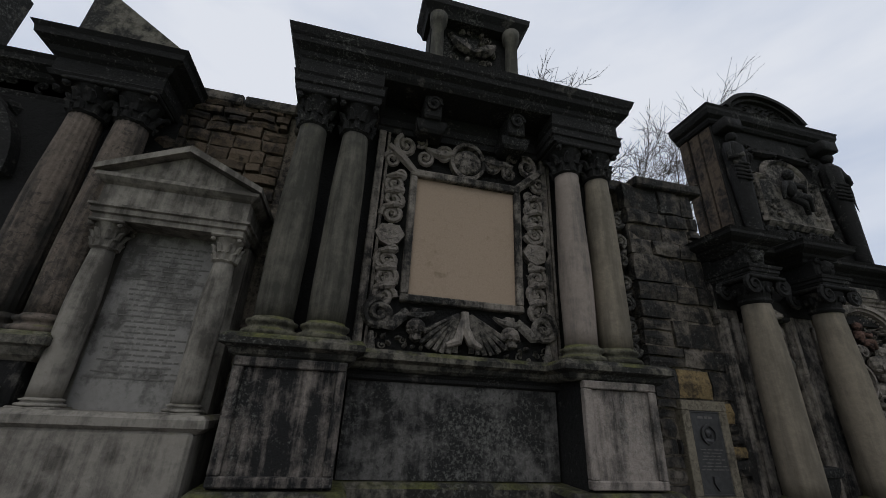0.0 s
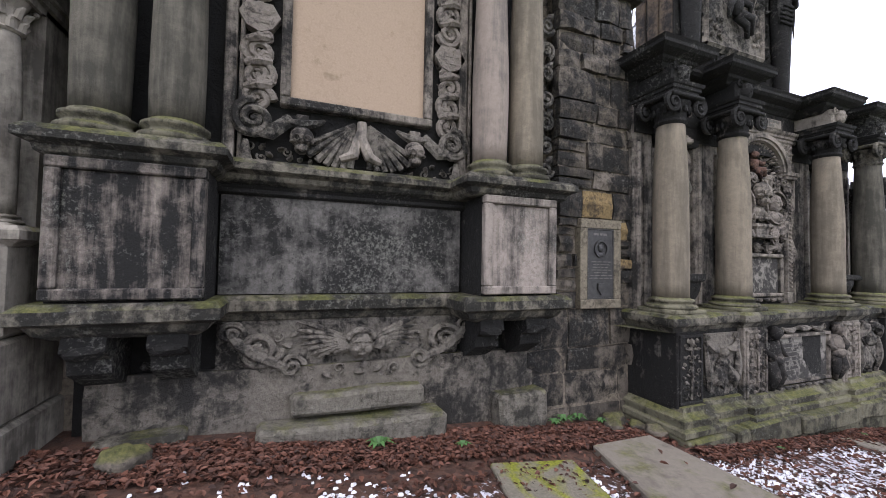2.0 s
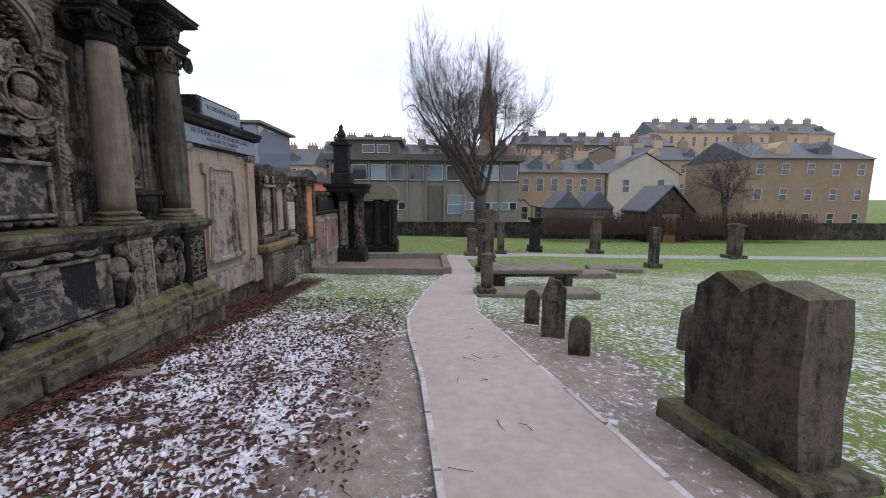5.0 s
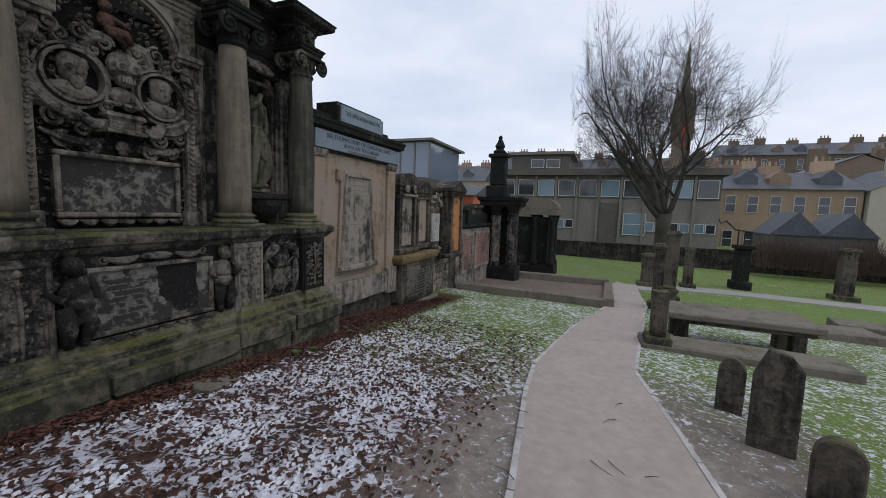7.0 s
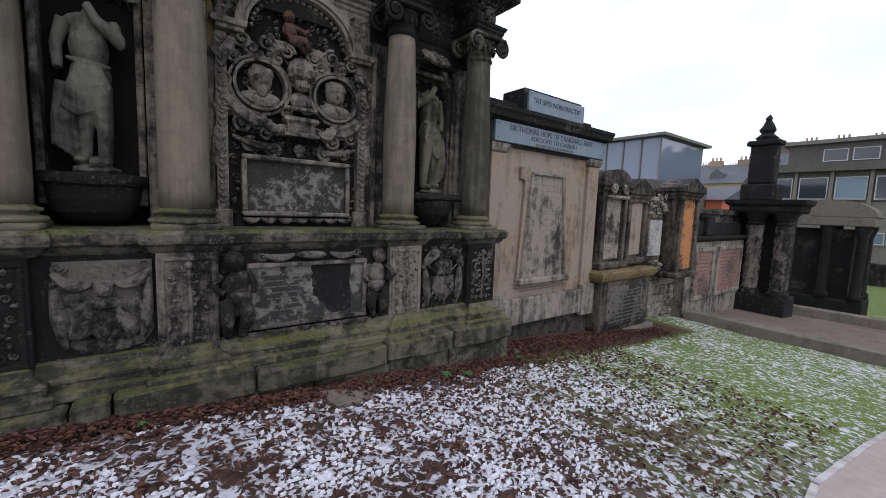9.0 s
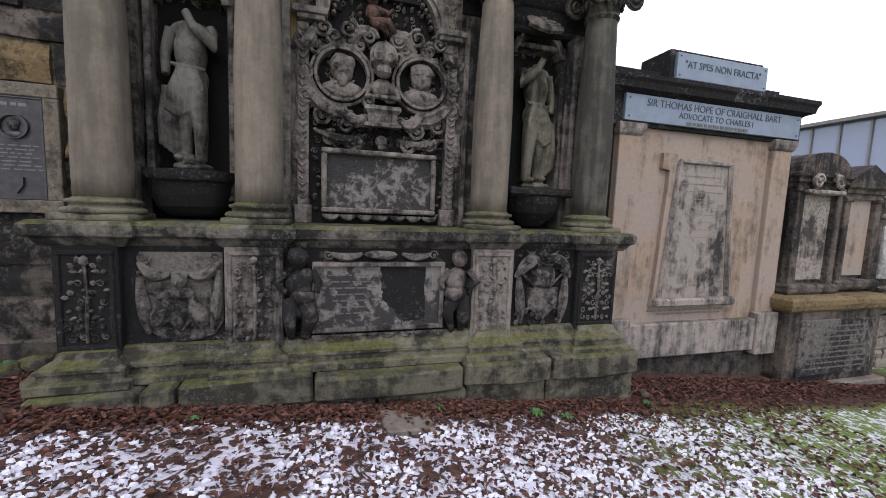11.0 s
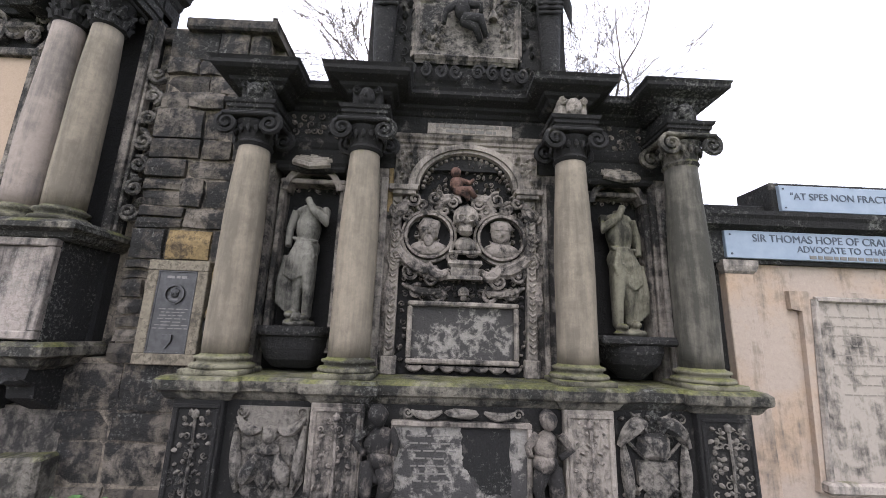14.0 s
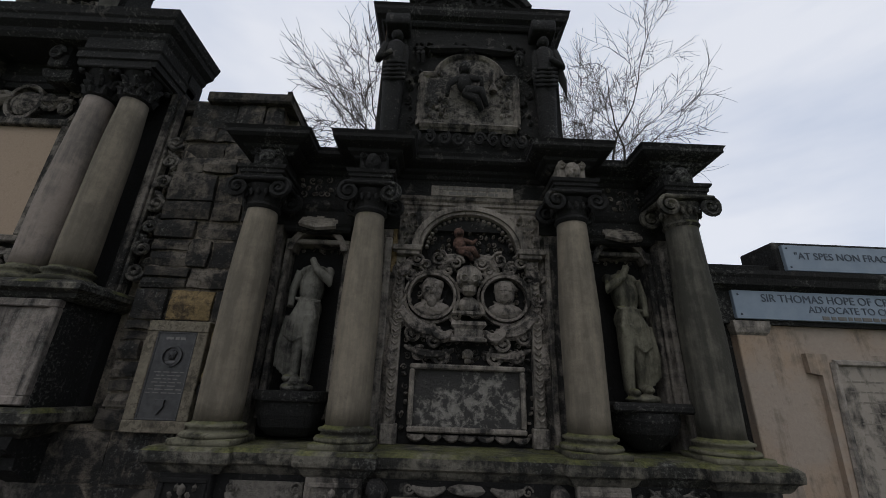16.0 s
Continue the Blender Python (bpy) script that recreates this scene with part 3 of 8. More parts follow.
def ground_material():
    m, n, l, b = mat_new("leafy_snowy_ground", 0.9)
    g, vec = coords(n, l=l)
    sep = n.new("ShaderNodeSeparateXYZ")
    l.new(g.outputs["Position"], sep.inputs[0])
    x, y = sep.outputs["X"], sep.outputs["Y"]
    big = tex(n, l, "noise", 0.9, 5, 0.6, vec)
    mid = tex(n, l, "noise", 7.5, 6, 0.7, vec, 0.5)
    fine = tex(n, l, "noise", 42, 5, 0.7, vec)
    patch = tex(n, l, "noise", 15.0, 5, 0.62, vec, 1.0)
    cell = tex(n, l, "voronoi", 17.0, vec=vec)
    wob = mathn(n, l, "MULTIPLY", mathn(n, l, "SUBTRACT", big.outputs["Fac"], 0.5), 2.6)
    yw, xw = mathn(n, l, "ADD", y, wob), mathn(n, l, "ADD", x, mathn(n, l, "MULTIPLY", wob, 1.6))
    leaf = mixc(n, l, ramp(n, l, cell.outputs["Color"], 0.2, 0.8), (0.030, 0.017, 0.013), (0.10, 0.048, 0.032))
    leaf = mixc(n, l, ramp(n, l, fine.outputs["Fac"], 0.35, 0.7), leaf, (0.055, 0.032, 0.024))
    dirt = mixc(n, l, ramp(n, l, mid.outputs["Fac"], 0.3, 0.7), (0.15, 0.125, 0.105), (0.31, 0.275, 0.24))
    grass = mixc(n, l, ramp(n, l, fine.outputs["Fac"], 0.3, 0.7), (0.065, 0.095, 0.02), (0.18, 0.26, 0.06))
    # dirt beside the path, grass beyond it and further along, leaves by the wall
    f_grass_far = ramp(n, l, mathn(n, l, "MULTIPLY", xw, 0.1), 0.32, 0.58)
    f_grass_right = ramp(n, l, mathn(n, l, "MULTIPLY", yw, -0.1), 0.61, 0.67)
    f_grass = mathn(n, l, "MAXIMUM", f_grass_far, f_grass_right)
    f_dirt = mathn(n, l, "MULTIPLY", ramp(n, l, mathn(n, l, "MULTIPLY", yw, -0.1), 0.29, 0.37), ramp(n, l, mathn(n, l, "MULTIPLY", yw, -0.1), 0.59, 0.67, (1, 1, 1, 1), (0, 0, 0, 1)))
    f_dirt = mathn(n, l, "MULTIPLY", f_dirt, ramp(n, l, mathn(n, l, "MULTIPLY", x, 0.1), 0.30, 0.60, (1, 1, 1, 1), (0, 0, 0, 1)))
    col = mixc(n, l, f_grass, leaf, grass)
    col = mixc(n, l, f_dirt, col, dirt)
    f_wall = ramp(n, l, mathn(n, l, "MULTIPLY", mathn(n, l, "ADD", y, mathn(n, l, "MULTIPLY", wob, 0.4)), -0.1), 0.09, 0.112, (1, 1, 1, 1), (0, 0, 0, 1))
    f_wall = mathn(n, l, "MULTIPLY", f_wall, ramp(n, l, mathn(n, l, "MULTIPLY", x, 0.1), 0.95, 1.1, (1, 1, 1, 1), (0, 0, 0, 1)))
    col = mixc(n, l, f_wall, col, leaf)
    # thin snow between the leaves, less by the wall and on bare earth
    amt = mathn(n, l, "ADD", mathn(n, l, "MULTIPLY", patch.outputs["Fac"], 0.75), mathn(n, l, "MULTIPLY", mid.outputs["Fac"], 0.25))
    amt = mathn(n, l, "SUBTRACT", amt, mathn(n, l, "MULTIPLY", f_wall, 0.2))
    amt = mathn(n, l, "SUBTRACT", amt, mathn(n, l, "MULTIPLY", f_dirt, 0.07))
    amt = mathn(n, l, "SUBTRACT", amt, mathn(n, l, "MULTIPLY", f_grass, 0.02))
    amt = mathn(n, l, "ADD", amt, mathn(n, l, "MULTIPLY", mathn(n, l, "SUBTRACT", big.outputs["Fac"], 0.5), 0.22))
    amt = mathn(n, l, "SUBTRACT", amt, mathn(n, l, "MULTIPLY", ramp(n, l, mathn(n, l, "MULTIPLY", x, 0.05), 0.6, 0.75), 0.08))
    amt = mathn(n, l, "SUBTRACT", amt, mathn(n, l, "MULTIPLY", ramp(n, l, mathn(n, l, "ADD", mathn(n, l, "MULTIPLY", xw, 0.1), 0.5), 0.25, 0.5, (1, 1, 1, 1), (0, 0, 0, 1)), 0.03))
    snow = ramp(n, l, amt, 0.488, 0.54)
    col = mixc(n, l, mathn(n, l, "MULTIPLY", snow, 0.85), col, (0.66, 0.66, 0.74))
    l.new(col, b.inputs["Base Color"])
    bp = n.new("ShaderNodeBump")
    bp.inputs["Strength"].default_value, bp.inputs["Distance"].default_value = 0.8, 0.03
    hh = mathn(n, l, "ADD", mathn(n, l, "MULTIPLY", snow, 0.35), mathn(n, l, "ADD", mathn(n, l, "MULTIPLY", fine.outputs["Fac"], 0.5), mathn(n, l, "MULTIPLY", cell.outputs["Distance"], 0.6)))
    l.new(hh, bp.inputs["Height"])
    l.new(bp.outputs[0], b.inputs["Normal"])
    return m


def grid_axis(lo, hi, step, far):
    a = list(np.arange(lo, hi + 1e-6, step))
    k, s = hi, step
    while k < far:
        s *= 1.5
        k += s
        a.append(k)
    k, s = lo, step
    while k > -far:
        s *= 1.5
        k -= s
        a.insert(0, k)
    return a


def build_ground():
    xs, ys = grid_axis(-9, 19, 0.25, 1500), grid_axis(-9, 0.5, 0.25, 1500)
    bm = bmesh.new()
    rows = []
    for y in ys:
        row = []
        for x in xs:
            z = ground_z(x, y)
            if -9 < x < 19 and -9 < y < 1:
                z += 0.03 * noise.noise(Vector((x * 0.9, y * 0.9, 0))) + 0.012 * noise.noise(Vector((x * 3, y * 3, 4)))
            row.append(bm.verts.new((x, y, z)))
        rows.append(row)
    for a, b in zip(rows, rows[1:]):
        for i in range(len(xs) - 1):
            bm.faces.new((a[i], a[i + 1], b[i + 1], b[i]))
    tagged(obj("ground", bm, ground_material(), True), "grassy churchyard ground with dead leaves and thin snow", "ground", kind="structure")


M_PATH = plain("pinkish_concrete_path", (0.30, 0.255, 0.23), (0.39, 0.335, 0.305), 9, 0.9, bump=0.3)
M_FARPATH = plain("grey_gravel_path", (0.24, 0.23, 0.22), (0.33, 0.32, 0.31), 20, 0.9)
PATH_L = [(-12, -4.75), (-4, -4.45), (-0.1, -4.17), (2.1, -4.0), (3.76, -3.79), (4.75, -3.72), (6.2, -3.84), (7.96, -4.04), (10.4, -4.46), (12.1, -4.73), (18.2, -4.92), (19.5, -5.2)]
PATH_R = [(-12, -5.9), (-4, -5.75), (-0.1, -5.49), (2.5, -5.2), (3.72, -5.07), (5.25, -4.88), (6.8, -5.04), (8.6, -5.26), (11.0, -5.5), (12.6, -5.72), (18.0, -5.86), (18.8, -6.3)]


def strip(name, left, right, lift, mat, label, thick=0.1):
    def dense(p):
        out = []
        for a, b in zip(p, p[1:]):
            for i in range(5):
                f = i / 5
                out.append((a[0] + (b[0] - a[0]) * f, a[1] + (b[1] - a[1]) * f))
        return out + [p[-1]]
    le, ri = dense(left), dense(right)
    bm = bmesh.new()
    rows = []
    for (ax, ay), (bx, by) in zip(le, ri):
        row = []
        for k in range(5):
            f = k / 4
            x, y = ax + (bx - ax) * f, ay + (by - ay) * f
            row.append(bm.verts.new((x, y, ground_z(x, y) + lift)))
        row.insert(0, bm.verts.new((ax, ay, ground_z(ax, ay) - thick)))
        row.append(bm.verts.new((bx, by, ground_z(bx, by) - thick)))
        rows.append(row)
    for a, b in zip(rows, rows[1:]):
        for i in range(6):
            bm.faces.new((a[i + 1], a[i], b[i], b[i + 1]))
    bmesh.ops.recalc_face_normals(bm, faces=bm.faces[:])
    return tagged(obj(name, bm, mat), label, "path", kind="structure")


def build_paths():
    strip("path", PATH_L, PATH_R, 0.045, M_PATH, "pinkish concrete footpath dusted with frost")
    strip("path_cross", [(18.6, -4.9), (20.6, -6.5), (21.3, -10), (21.2, -20), (20, -44)], [(17.6, -6.0), (19.0, -7.4), (19.7, -10), (19.6, -20), (18.4, -44)], 0.03, M_FARPATH,
          "grey gravel cross path through the grass")
    for line, sgn in ((PATH_L, 1), (PATH_R, -1)):
        bm = bmesh.new()
        for (ax, ay), (bx, by) in zip(line, line[1:]):
            n = max(1, round(math.hypot(bx - ax, by - ay) / 0.7))
            for i in range(n):
                f, g = i / n, (i + 1) / n - 0.012
                p = Vector((ax + (bx - ax) * f, ay + (by - ay) * f))
                q = Vector((ax + (bx - ax) * g, ay + (by - ay) * g))
                d = (q - p).normalized()
                s = Vector((-d.y, d.x)) * sgn
                lift = 0.05 + 0.012 * noise.noise(Vector((p.x * 2, p.y, 0)))
                vs = []
                for c in (p, q):
                    for o, z in ((0.0, -0.08), (0.0, lift), (0.045, lift), (0.045, -0.08)):
                        w = c + s * o
                        vs.append(bm.verts.new((w.x, w.y, ground_z(c.x, c.y) + z)))
                a, b = vs[:4], vs[4:]
                for k in range(4):
                    bm.faces.new((a[k], a[(k + 1) % 4], b[(k + 1) % 4], b[k]))
                bm.faces.new(a)
                bm.faces.new(b[::-1])
        bmesh.ops.recalc_face_normals(bm, faces=bm.faces[:])
        tagged(obj("path_edging", bm, M_PATH_EDGE), "pale frosted timber edging board along footpath", "path edging", kind="structure")


M_PATH_EDGE = plain("frosted_timber_edging", (0.22, 0.20, 0.18), (0.54, 0.52, 0.52), 6, 0.8)
build_ground()
build_paths()

# ---------------------------------------------------------------- boundary wall


def build_wall():
    for name, x0, x1, z1 in (("wall_west", -14, -4.9, 5.06), ("wall_tall", -4.9, 0.1, 4.84), ("wall_behind", 0.1, 4.45, 3.98), ("wall_low", 4.45, 16.4, 1.75)):
        bm = bmesh.new()
        box(bm, x0, x1, 0.07, 0.75, -2.2, z1)
        if name == "wall_tall":
            box(bm, -1.28, 0.0, -0.138, 0.066, -1.0, 1.4)
            box(bm, -0.96, 0.0, -0.138, 0.066, 1.404, z1 - 0.004)
        w = obj(name, bm, M_MORTAR)
        tagged(w, "old rubble boundary wall of dark weathered stone", "wall", kind="structure")
        bm = bmesh.new()
        x = x0
        rnd = random.Random(5)
        while x < x1:
            ln = min(rnd.uniform(0.5, 1.0), x1 - x)
            hh = z1 + rnd.uniform(0.07, 0.13)
            box(bm, x, x + ln - 0.015, -0.24 if name == "wall_tall" and x > -1.0 else -0.02, 0.83, z1 - 0.06, hh, 0.02)
            x += ln
        worn(bm, 0.012, 4)
        part("coping", bm, M_WALL, w, "worn dark coping stones")
        yield w


WALL_WEST, WALL_TALL, WALL_BEHIND, WALL_LOW = build_wall()


def wall_stones(parent, x0, x1, z0, z1, hh, ww, mat, seed, odd=None, face=0.0, deep=0.12, name="stone"):
    """Roughly coursed stones, each with its own worn block."""
    rnd = random.Random(seed)

    def lay(a, b, c, d):
        bm = bmesh.new()
        out = face + rnd.uniform(-0.022, 0.028)
        j = rnd.uniform(0.006, 0.017)
        box(bm, a + j, b - j, out, out + deep, c + j, d - j, 0.0)
        bmesh.ops.subdivide_edges(bm, edges=bm.edges[:], cuts=1, use_grid_fill=True)
        m0 = Vector(((a + b) / 2, out + deep / 2, (c + d) / 2))
        for v in bm.verts:
            q = v.co - m0
            e = (abs(q.x) / (b - a) > 0.4) + (abs(q.z) / (d - c) > 0.4)
            if q.y < 0 and e:
                v.co.y += 0.012 * e + 0.012 * rnd.random()
            v.co += noise.noise_vector(v.co * 6 + Vector((seed, 0, 0))) * 0.02
        part(name, bm, odd[1] if odd and rnd.random() < odd[0] else mat, parent)

    z = z0
    while z < z1 - 0.04:
        h = min(rnd.uniform(*hh), z1 - z)
        if z1 - z - h < hh[0] * 0.6:
            h = z1 - z
        x = x0 - rnd.uniform(0, 0.1)
        while x < x1 - 0.02:
            w = rnd.uniform(*ww)
            a, b = max(x, x0), min(x + w, x1)
            if b - a > 0.05:
                if h > 0.17 and rnd.random() < 0.14:
                    s = z + h * rnd.uniform(0.38, 0.62)
                    lay(a, b, z, s)
                    lay(a, b, s, z + h)
                else:
                    lay(a, b, z, z + h)
            x += w
        z += h


# ---------------------------------------------------------------- monument with four columns, figures and reliefs (B)
BX = [0.20, 1.205, 3.11, 4.16]
B_PATH = [(-0.06, 0.06), (-0.06, 0.0), (0.42, 0.0), (0.42, 0.06), (0.97, 0.06), (0.97, 0.0), (1.43, 0.0), (1.43, 0.06), (2.87, 0.06), (2.87, 0.0), (3.33, 0.0), (3.33, 0.06),
          (3.89, 0.06), (3.89, 0.0), (4.42, 0.0)]


def b_path(front, dx=0.0, step=1.0):
    p = [(x, front + y * step) for x, y in B_PATH[1:]]
    p[0] = (p[0][0] - dx, front)
    p[-1] = (p[-1][0] + dx, front)
    return [(p[0][0], 0.0)] + p + [(p[-1][0], 0.0)]


def framed_leaf_panel(t, x0, x1, z0, z1, y, seed, mat):
    """A pilaster block with a sunk field of foliage."""
    bm = nbox(x0, x1, y, -0.3, z0, z1, 0.008)
    p = part("pedestal_pilaster", bm, mat, t)
    bm = bmesh.new()
    frame_bars(bm, x0 + 0.02, x1 - 0.02, z0 + 0.03, z1 - 0.03, 0.03, y - 0.018, y + 0.002)
    cx = (x0 + x1) / 2
    part("moulded_frame", bm, mat, p)
    bm = bmesh.new()
    tube(bm, [(cx, y - 0.012, z0 + 0.08), (cx + 0.01, y - 0.016, (z0 + z1) / 2), (cx, y - 0.012, z1 - 0.1)], 0.012, 5)
    w = (x1 - x0) / 2 - 0.06
    foliage_relief(bm, cx - w, cx, z0 + 0.08, z1 - 0.08, y - 0.004, 70 + seed, 0.062, 0.026)
    foliage_relief(bm, cx, cx + w, z0 + 0.08, z1 - 0.08, y - 0.004, 70 + seed, 0.062, 0.026)
    blob(bm, (cx, y - 0.015, z1 - 0.1), (0.03, 0.03, 0.04), 1)
    part("leaf_carving", bm, M_RELIEF_DK if mat is M_DARK else M_RELIEF, p)


def herm(bm, x, y, z0, z1, s):
    """A plain carved term figure: tapering post, draped middle, head."""
    h = z1 - z0
    lathe(bm, x, y, [(0.085, z0), (0.09, z0 + 0.1 * h), (0.125, z0 + 0.5 * h), (0.14, z0 + 0.58 * h), (0.125, z0 + 0.66 * h), (0.135, z0 + 0.78 * h), (0.06, z0 + 0.86 * h)], 12)
    for i in range(5):
        tube(bm, [(x - 0.13, y - 0.07, z0 + (0.52 + 0.03 * i) * h), (x, y - 0.15, z0 + (0.49 + 0.03 * i) * h), (x + 0.13, y - 0.07, z0 + (0.53 + 0.03 * i) * h)], 0.02, 5)
    blob(bm, (x, y - 0.03, z0 + 0.92 * h), (0.075, 0.08, 0.105), 2, 0.15)
    leaf_relief(bm, x - 0.12 * s, y - 0.05, z0 + 0.8 * h, -1.57, 0.5, 0.05, 0.05)
    leaf_relief(bm, x + 0.14 * s, y - 0.03, z0 + 0.8 * h, -1.4, 0.6, 0.06, 0.05)
    tube(bm, [(x + 0.13 * s, y - 0.04, z0 + 0.8 * h), (x + 0.19 * s, y - 0.08, z0 + 0.66 * h), (x + 0.03 * s, y - 0.17, z0 + 0.68 * h)], [0.05, 0.045, 0.03], 8)


def build_b():
    t = thing("wall_monument", (2.15, -0.5, ground_z(2.15, -0.5)), "sooty carved stone wall monument with four columns and two niche figures", "monument")
    # stepped base of separate mossy stones
    for z0, z1, yf, cuts, dz in ((-0.42, 0.04, -0.86, [-0.12, 0.6, 1.35, 2.1, 2.85, 3.6, 4.54], 0.0), (0.04, 0.24, -0.93, [-0.1, 0.53, 0.74, 1.62, 2.80, 3.62, 4.52], 0.0)):
        for i, (a, b) in enumerate(zip(cuts, cuts[1:])):
            bm = nbox(a + 0.009, b - 0.009, yf - 0.02 * (i % 2), 0.03, z0, z1 + 0.012 * (i % 3 - 1), 0.02)
            worn(bm, 0.02, 2.6, 3, i)
            part("base_stone", bm, M_BASE, t, "mossy green base stone")
    bm = bmesh.new()
    sweep(bm, b_path(-0.84), [(0.03, 0.225), (0.045, 0.235), (0.045, 0.285), (0.03, 0.30), (0.0, 0.302), (0.0, 0.345), (0.015, 0.352), (0.015, 0.375), (0.0, 0.385), (-0.02, 0.39), (-0.06, 0.42), (-0.075, 0.46), (-0.10, 0.47)], 0.3)
    worn(bm, 0.006, 5)
    part("base_moulding", bm, M_BASE, t, "mossy moulded plinth course")
    part("pedestal_body", nbox(0.0, 4.36, -0.66, 0.03, 0.4, 1.18), M_DARK, t)
    for i, (a, b) in enumerate(((-0.005, 0.36), (1.0, 1.395), (2.905, 3.285), (3.935, 4.365))):
        framed_leaf_panel(t, a, b, 0.44 if i in (0, 3) else 0.40, 1.175, -0.73, i, M_CARVE_PALE if i == 2 else M_DARK if i in (0, 3) else M_CARVE)
    # shield panel with a head and swags
    bm = bmesh.new()
    prism(bm, [(0.46, 1.13), (0.98, 1.13), (0.98, 0.62), (0.92, 0.52), (0.74, 0.47), (0.56, 0.52), (0.46, 0.62)], -0.675, -0.655)
    bust(bm, 0.71, -0.70, 0.93, 0.15)
    for s in (-1, 1):
        swag(bm, 0.71 + s * 0.06, 0.98, 0.71 + s * 0.25, 1.06, -0.69, 0.05, 0.03)
        scroll(bm, 0.71 + s * 0.22, -0.685, 1.09, 0.045, 1.3, s)
        swag(bm, 0.71 + s * 0.25, 1.0, 0.71 + s * 0.2, 0.55, -0.685, 0.03, 0.03)
        swag(bm, 0.71 + s * 0.07, 0.80, 0.71 + s * 0.17, 0.62, -0.69, 0.03, 0.045)
    prism(bm, [(0.62, 0.82), (0.80, 0.82), (0.80, 0.66), (0.71, 0.55), (0.62, 0.66)], -0.71, -0.66)
    blob(bm, (0.71, -0.71, 0.66), (0.04, 0.025, 0.06), 2)
    part("shield_relief", bm, M_RELIEF_DK, t, "carved shield with swags and a head")
    # helmet and arms relief
    bm = bmesh.new()
    blob(bm, (3.6, -0.69, 0.92), (0.13, 0.06, 0.11), 2, 0.3)
    for s in (-1, 1):
        swag(bm, 3.6 + s * 0.05, 1.08, 3.6 + s * 0.27, 0.92, -0.69, -0.06, 0.045)
        swag(bm, 3.6 + s * 0.24, 0.95, 3.6 + s * 0.2, 0.5, -0.68, 0.02, 0.035)
        leaf_relief(bm, 3.6 + s * 0.05, -0.675, 1.0, 1.57 - s * 0.6, 0.2, 0.06, 0.05)
        tube(bm, [(3.6 + s * 0.2, -0.69, 0.95), (3.6 - s * 0.15, -0.70, 0.62)], 0.012, 5)
    prism(bm, [(3.46, 0.82), (3.76, 0.82), (3.76, 0.66), (3.61, 0.52), (3.46, 0.66)], -0.70, -0.655)
    foliage_relief(bm, 3.34, 3.88, 0.48, 0.62, -0.67, 8, 0.09)
    foliage_relief(bm, 3.34, 3.88, 1.0, 1.15, -0.67, 9, 0.09)
    part("arms_relief", bm, M_RELIEF_DK, t, "worn carved helmet and shield relief")
    # inscription panel between two small figures
    bm = bmesh.new()
    frame_bars(bm, 1.60, 2.66, 0.50, 1.06, 0.035, -0.72, -0.65)
    f = part("moulded_frame", bm, M_CARVE, t, "moulded frame of the lower inscription")
    part("inscription_panel", nbox(1.63, 2.63, -0.685, -0.64, 0.53, 1.03), M_PANEL_PEEL, f, "worn blackened inscription panel")
    bm = bmesh.new()
    edge = random.Random(5)
    ring = [(2.13, 1.02), (2.50, 1.02), (2.50, 0.56), (2.32, 0.56), (2.26, 0.64), (2.17, 0.72), (2.14, 0.80)]
    fine_ring = []
    for (xa, za), (xb, zb) in zip(ring, ring[1:] + ring[:1]):
        fine_ring += [(xa + (xb - xa) * i / 6 + edge.uniform(-0.012, 0.012), za + (zb - za) * i / 6 + edge.uniform(-0.012, 0.012)) for i in range(6)]
    prism(bm, fine_ring, -0.689, -0.67)
    part("black_crust", bm, M_DARK, f, "sound black crust on the panel")
    bm = bmesh.new()
    text_bars(bm, 1.7, 2.1, 0.62, 0.98, -0.688, 7, 3, 0.010)
    part("worn_lettering", bm, M_LETTER_GREY, f)
    bm = bmesh.new()
    for s, cx in ((-1, 1.86), (1, 2.42)):
        swag(bm, cx - 0.12, 1.13, cx + 0.12, 1.13, -0.69, 0.03, 0.025)
        scroll(bm, cx + 0.14 * s, -0.69, 1.12, 0.04, 1.3, s)
    blob(bm, (2.13, -0.70, 1.12), (0.13, 0.05, 0.035), 2, 0.3)
    for i in range(8):
        swag(bm, 1.6 + i * 0.135, 0.475, 1.73 + i * 0.135, 0.475, -0.70, 0.015, 0.018)
    part("swag_carving", bm, M_RELIEF_DK, t)
    for x, s in ((1.50, 1), (2.78, -1)):
        bm = bmesh.new()
        putto(bm, x, -0.70, 0.46, 0.74, s)
        swag(bm, x - 0.08, 0.78, x + 0.1, 0.62, -0.72, 0.02, 0.03)
        worn(bm, 0.03, 9)
        part("putto_relief", bm, M_CARVE_DK, t, "small worn carved child figure", True)
    # mossy ledge
    bm = bmesh.new()
    sweep(bm, b_path(-0.74, 0.02), [(-0.02, 1.17), (0.0, 1.19), (0.02, 1.225), (0.055, 1.245), (0.06, 1.27), (0.06, 1.315), (0.03, 1.34)], 0.74)
    worn(bm, 0.006, 4)
    part("ledge", bm, M_DARKMOSS, t, "mossy moulded stone ledge")
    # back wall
    # Near-black backing puts the niche shade into the stone colour.
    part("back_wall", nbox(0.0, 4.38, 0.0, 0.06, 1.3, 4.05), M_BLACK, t)
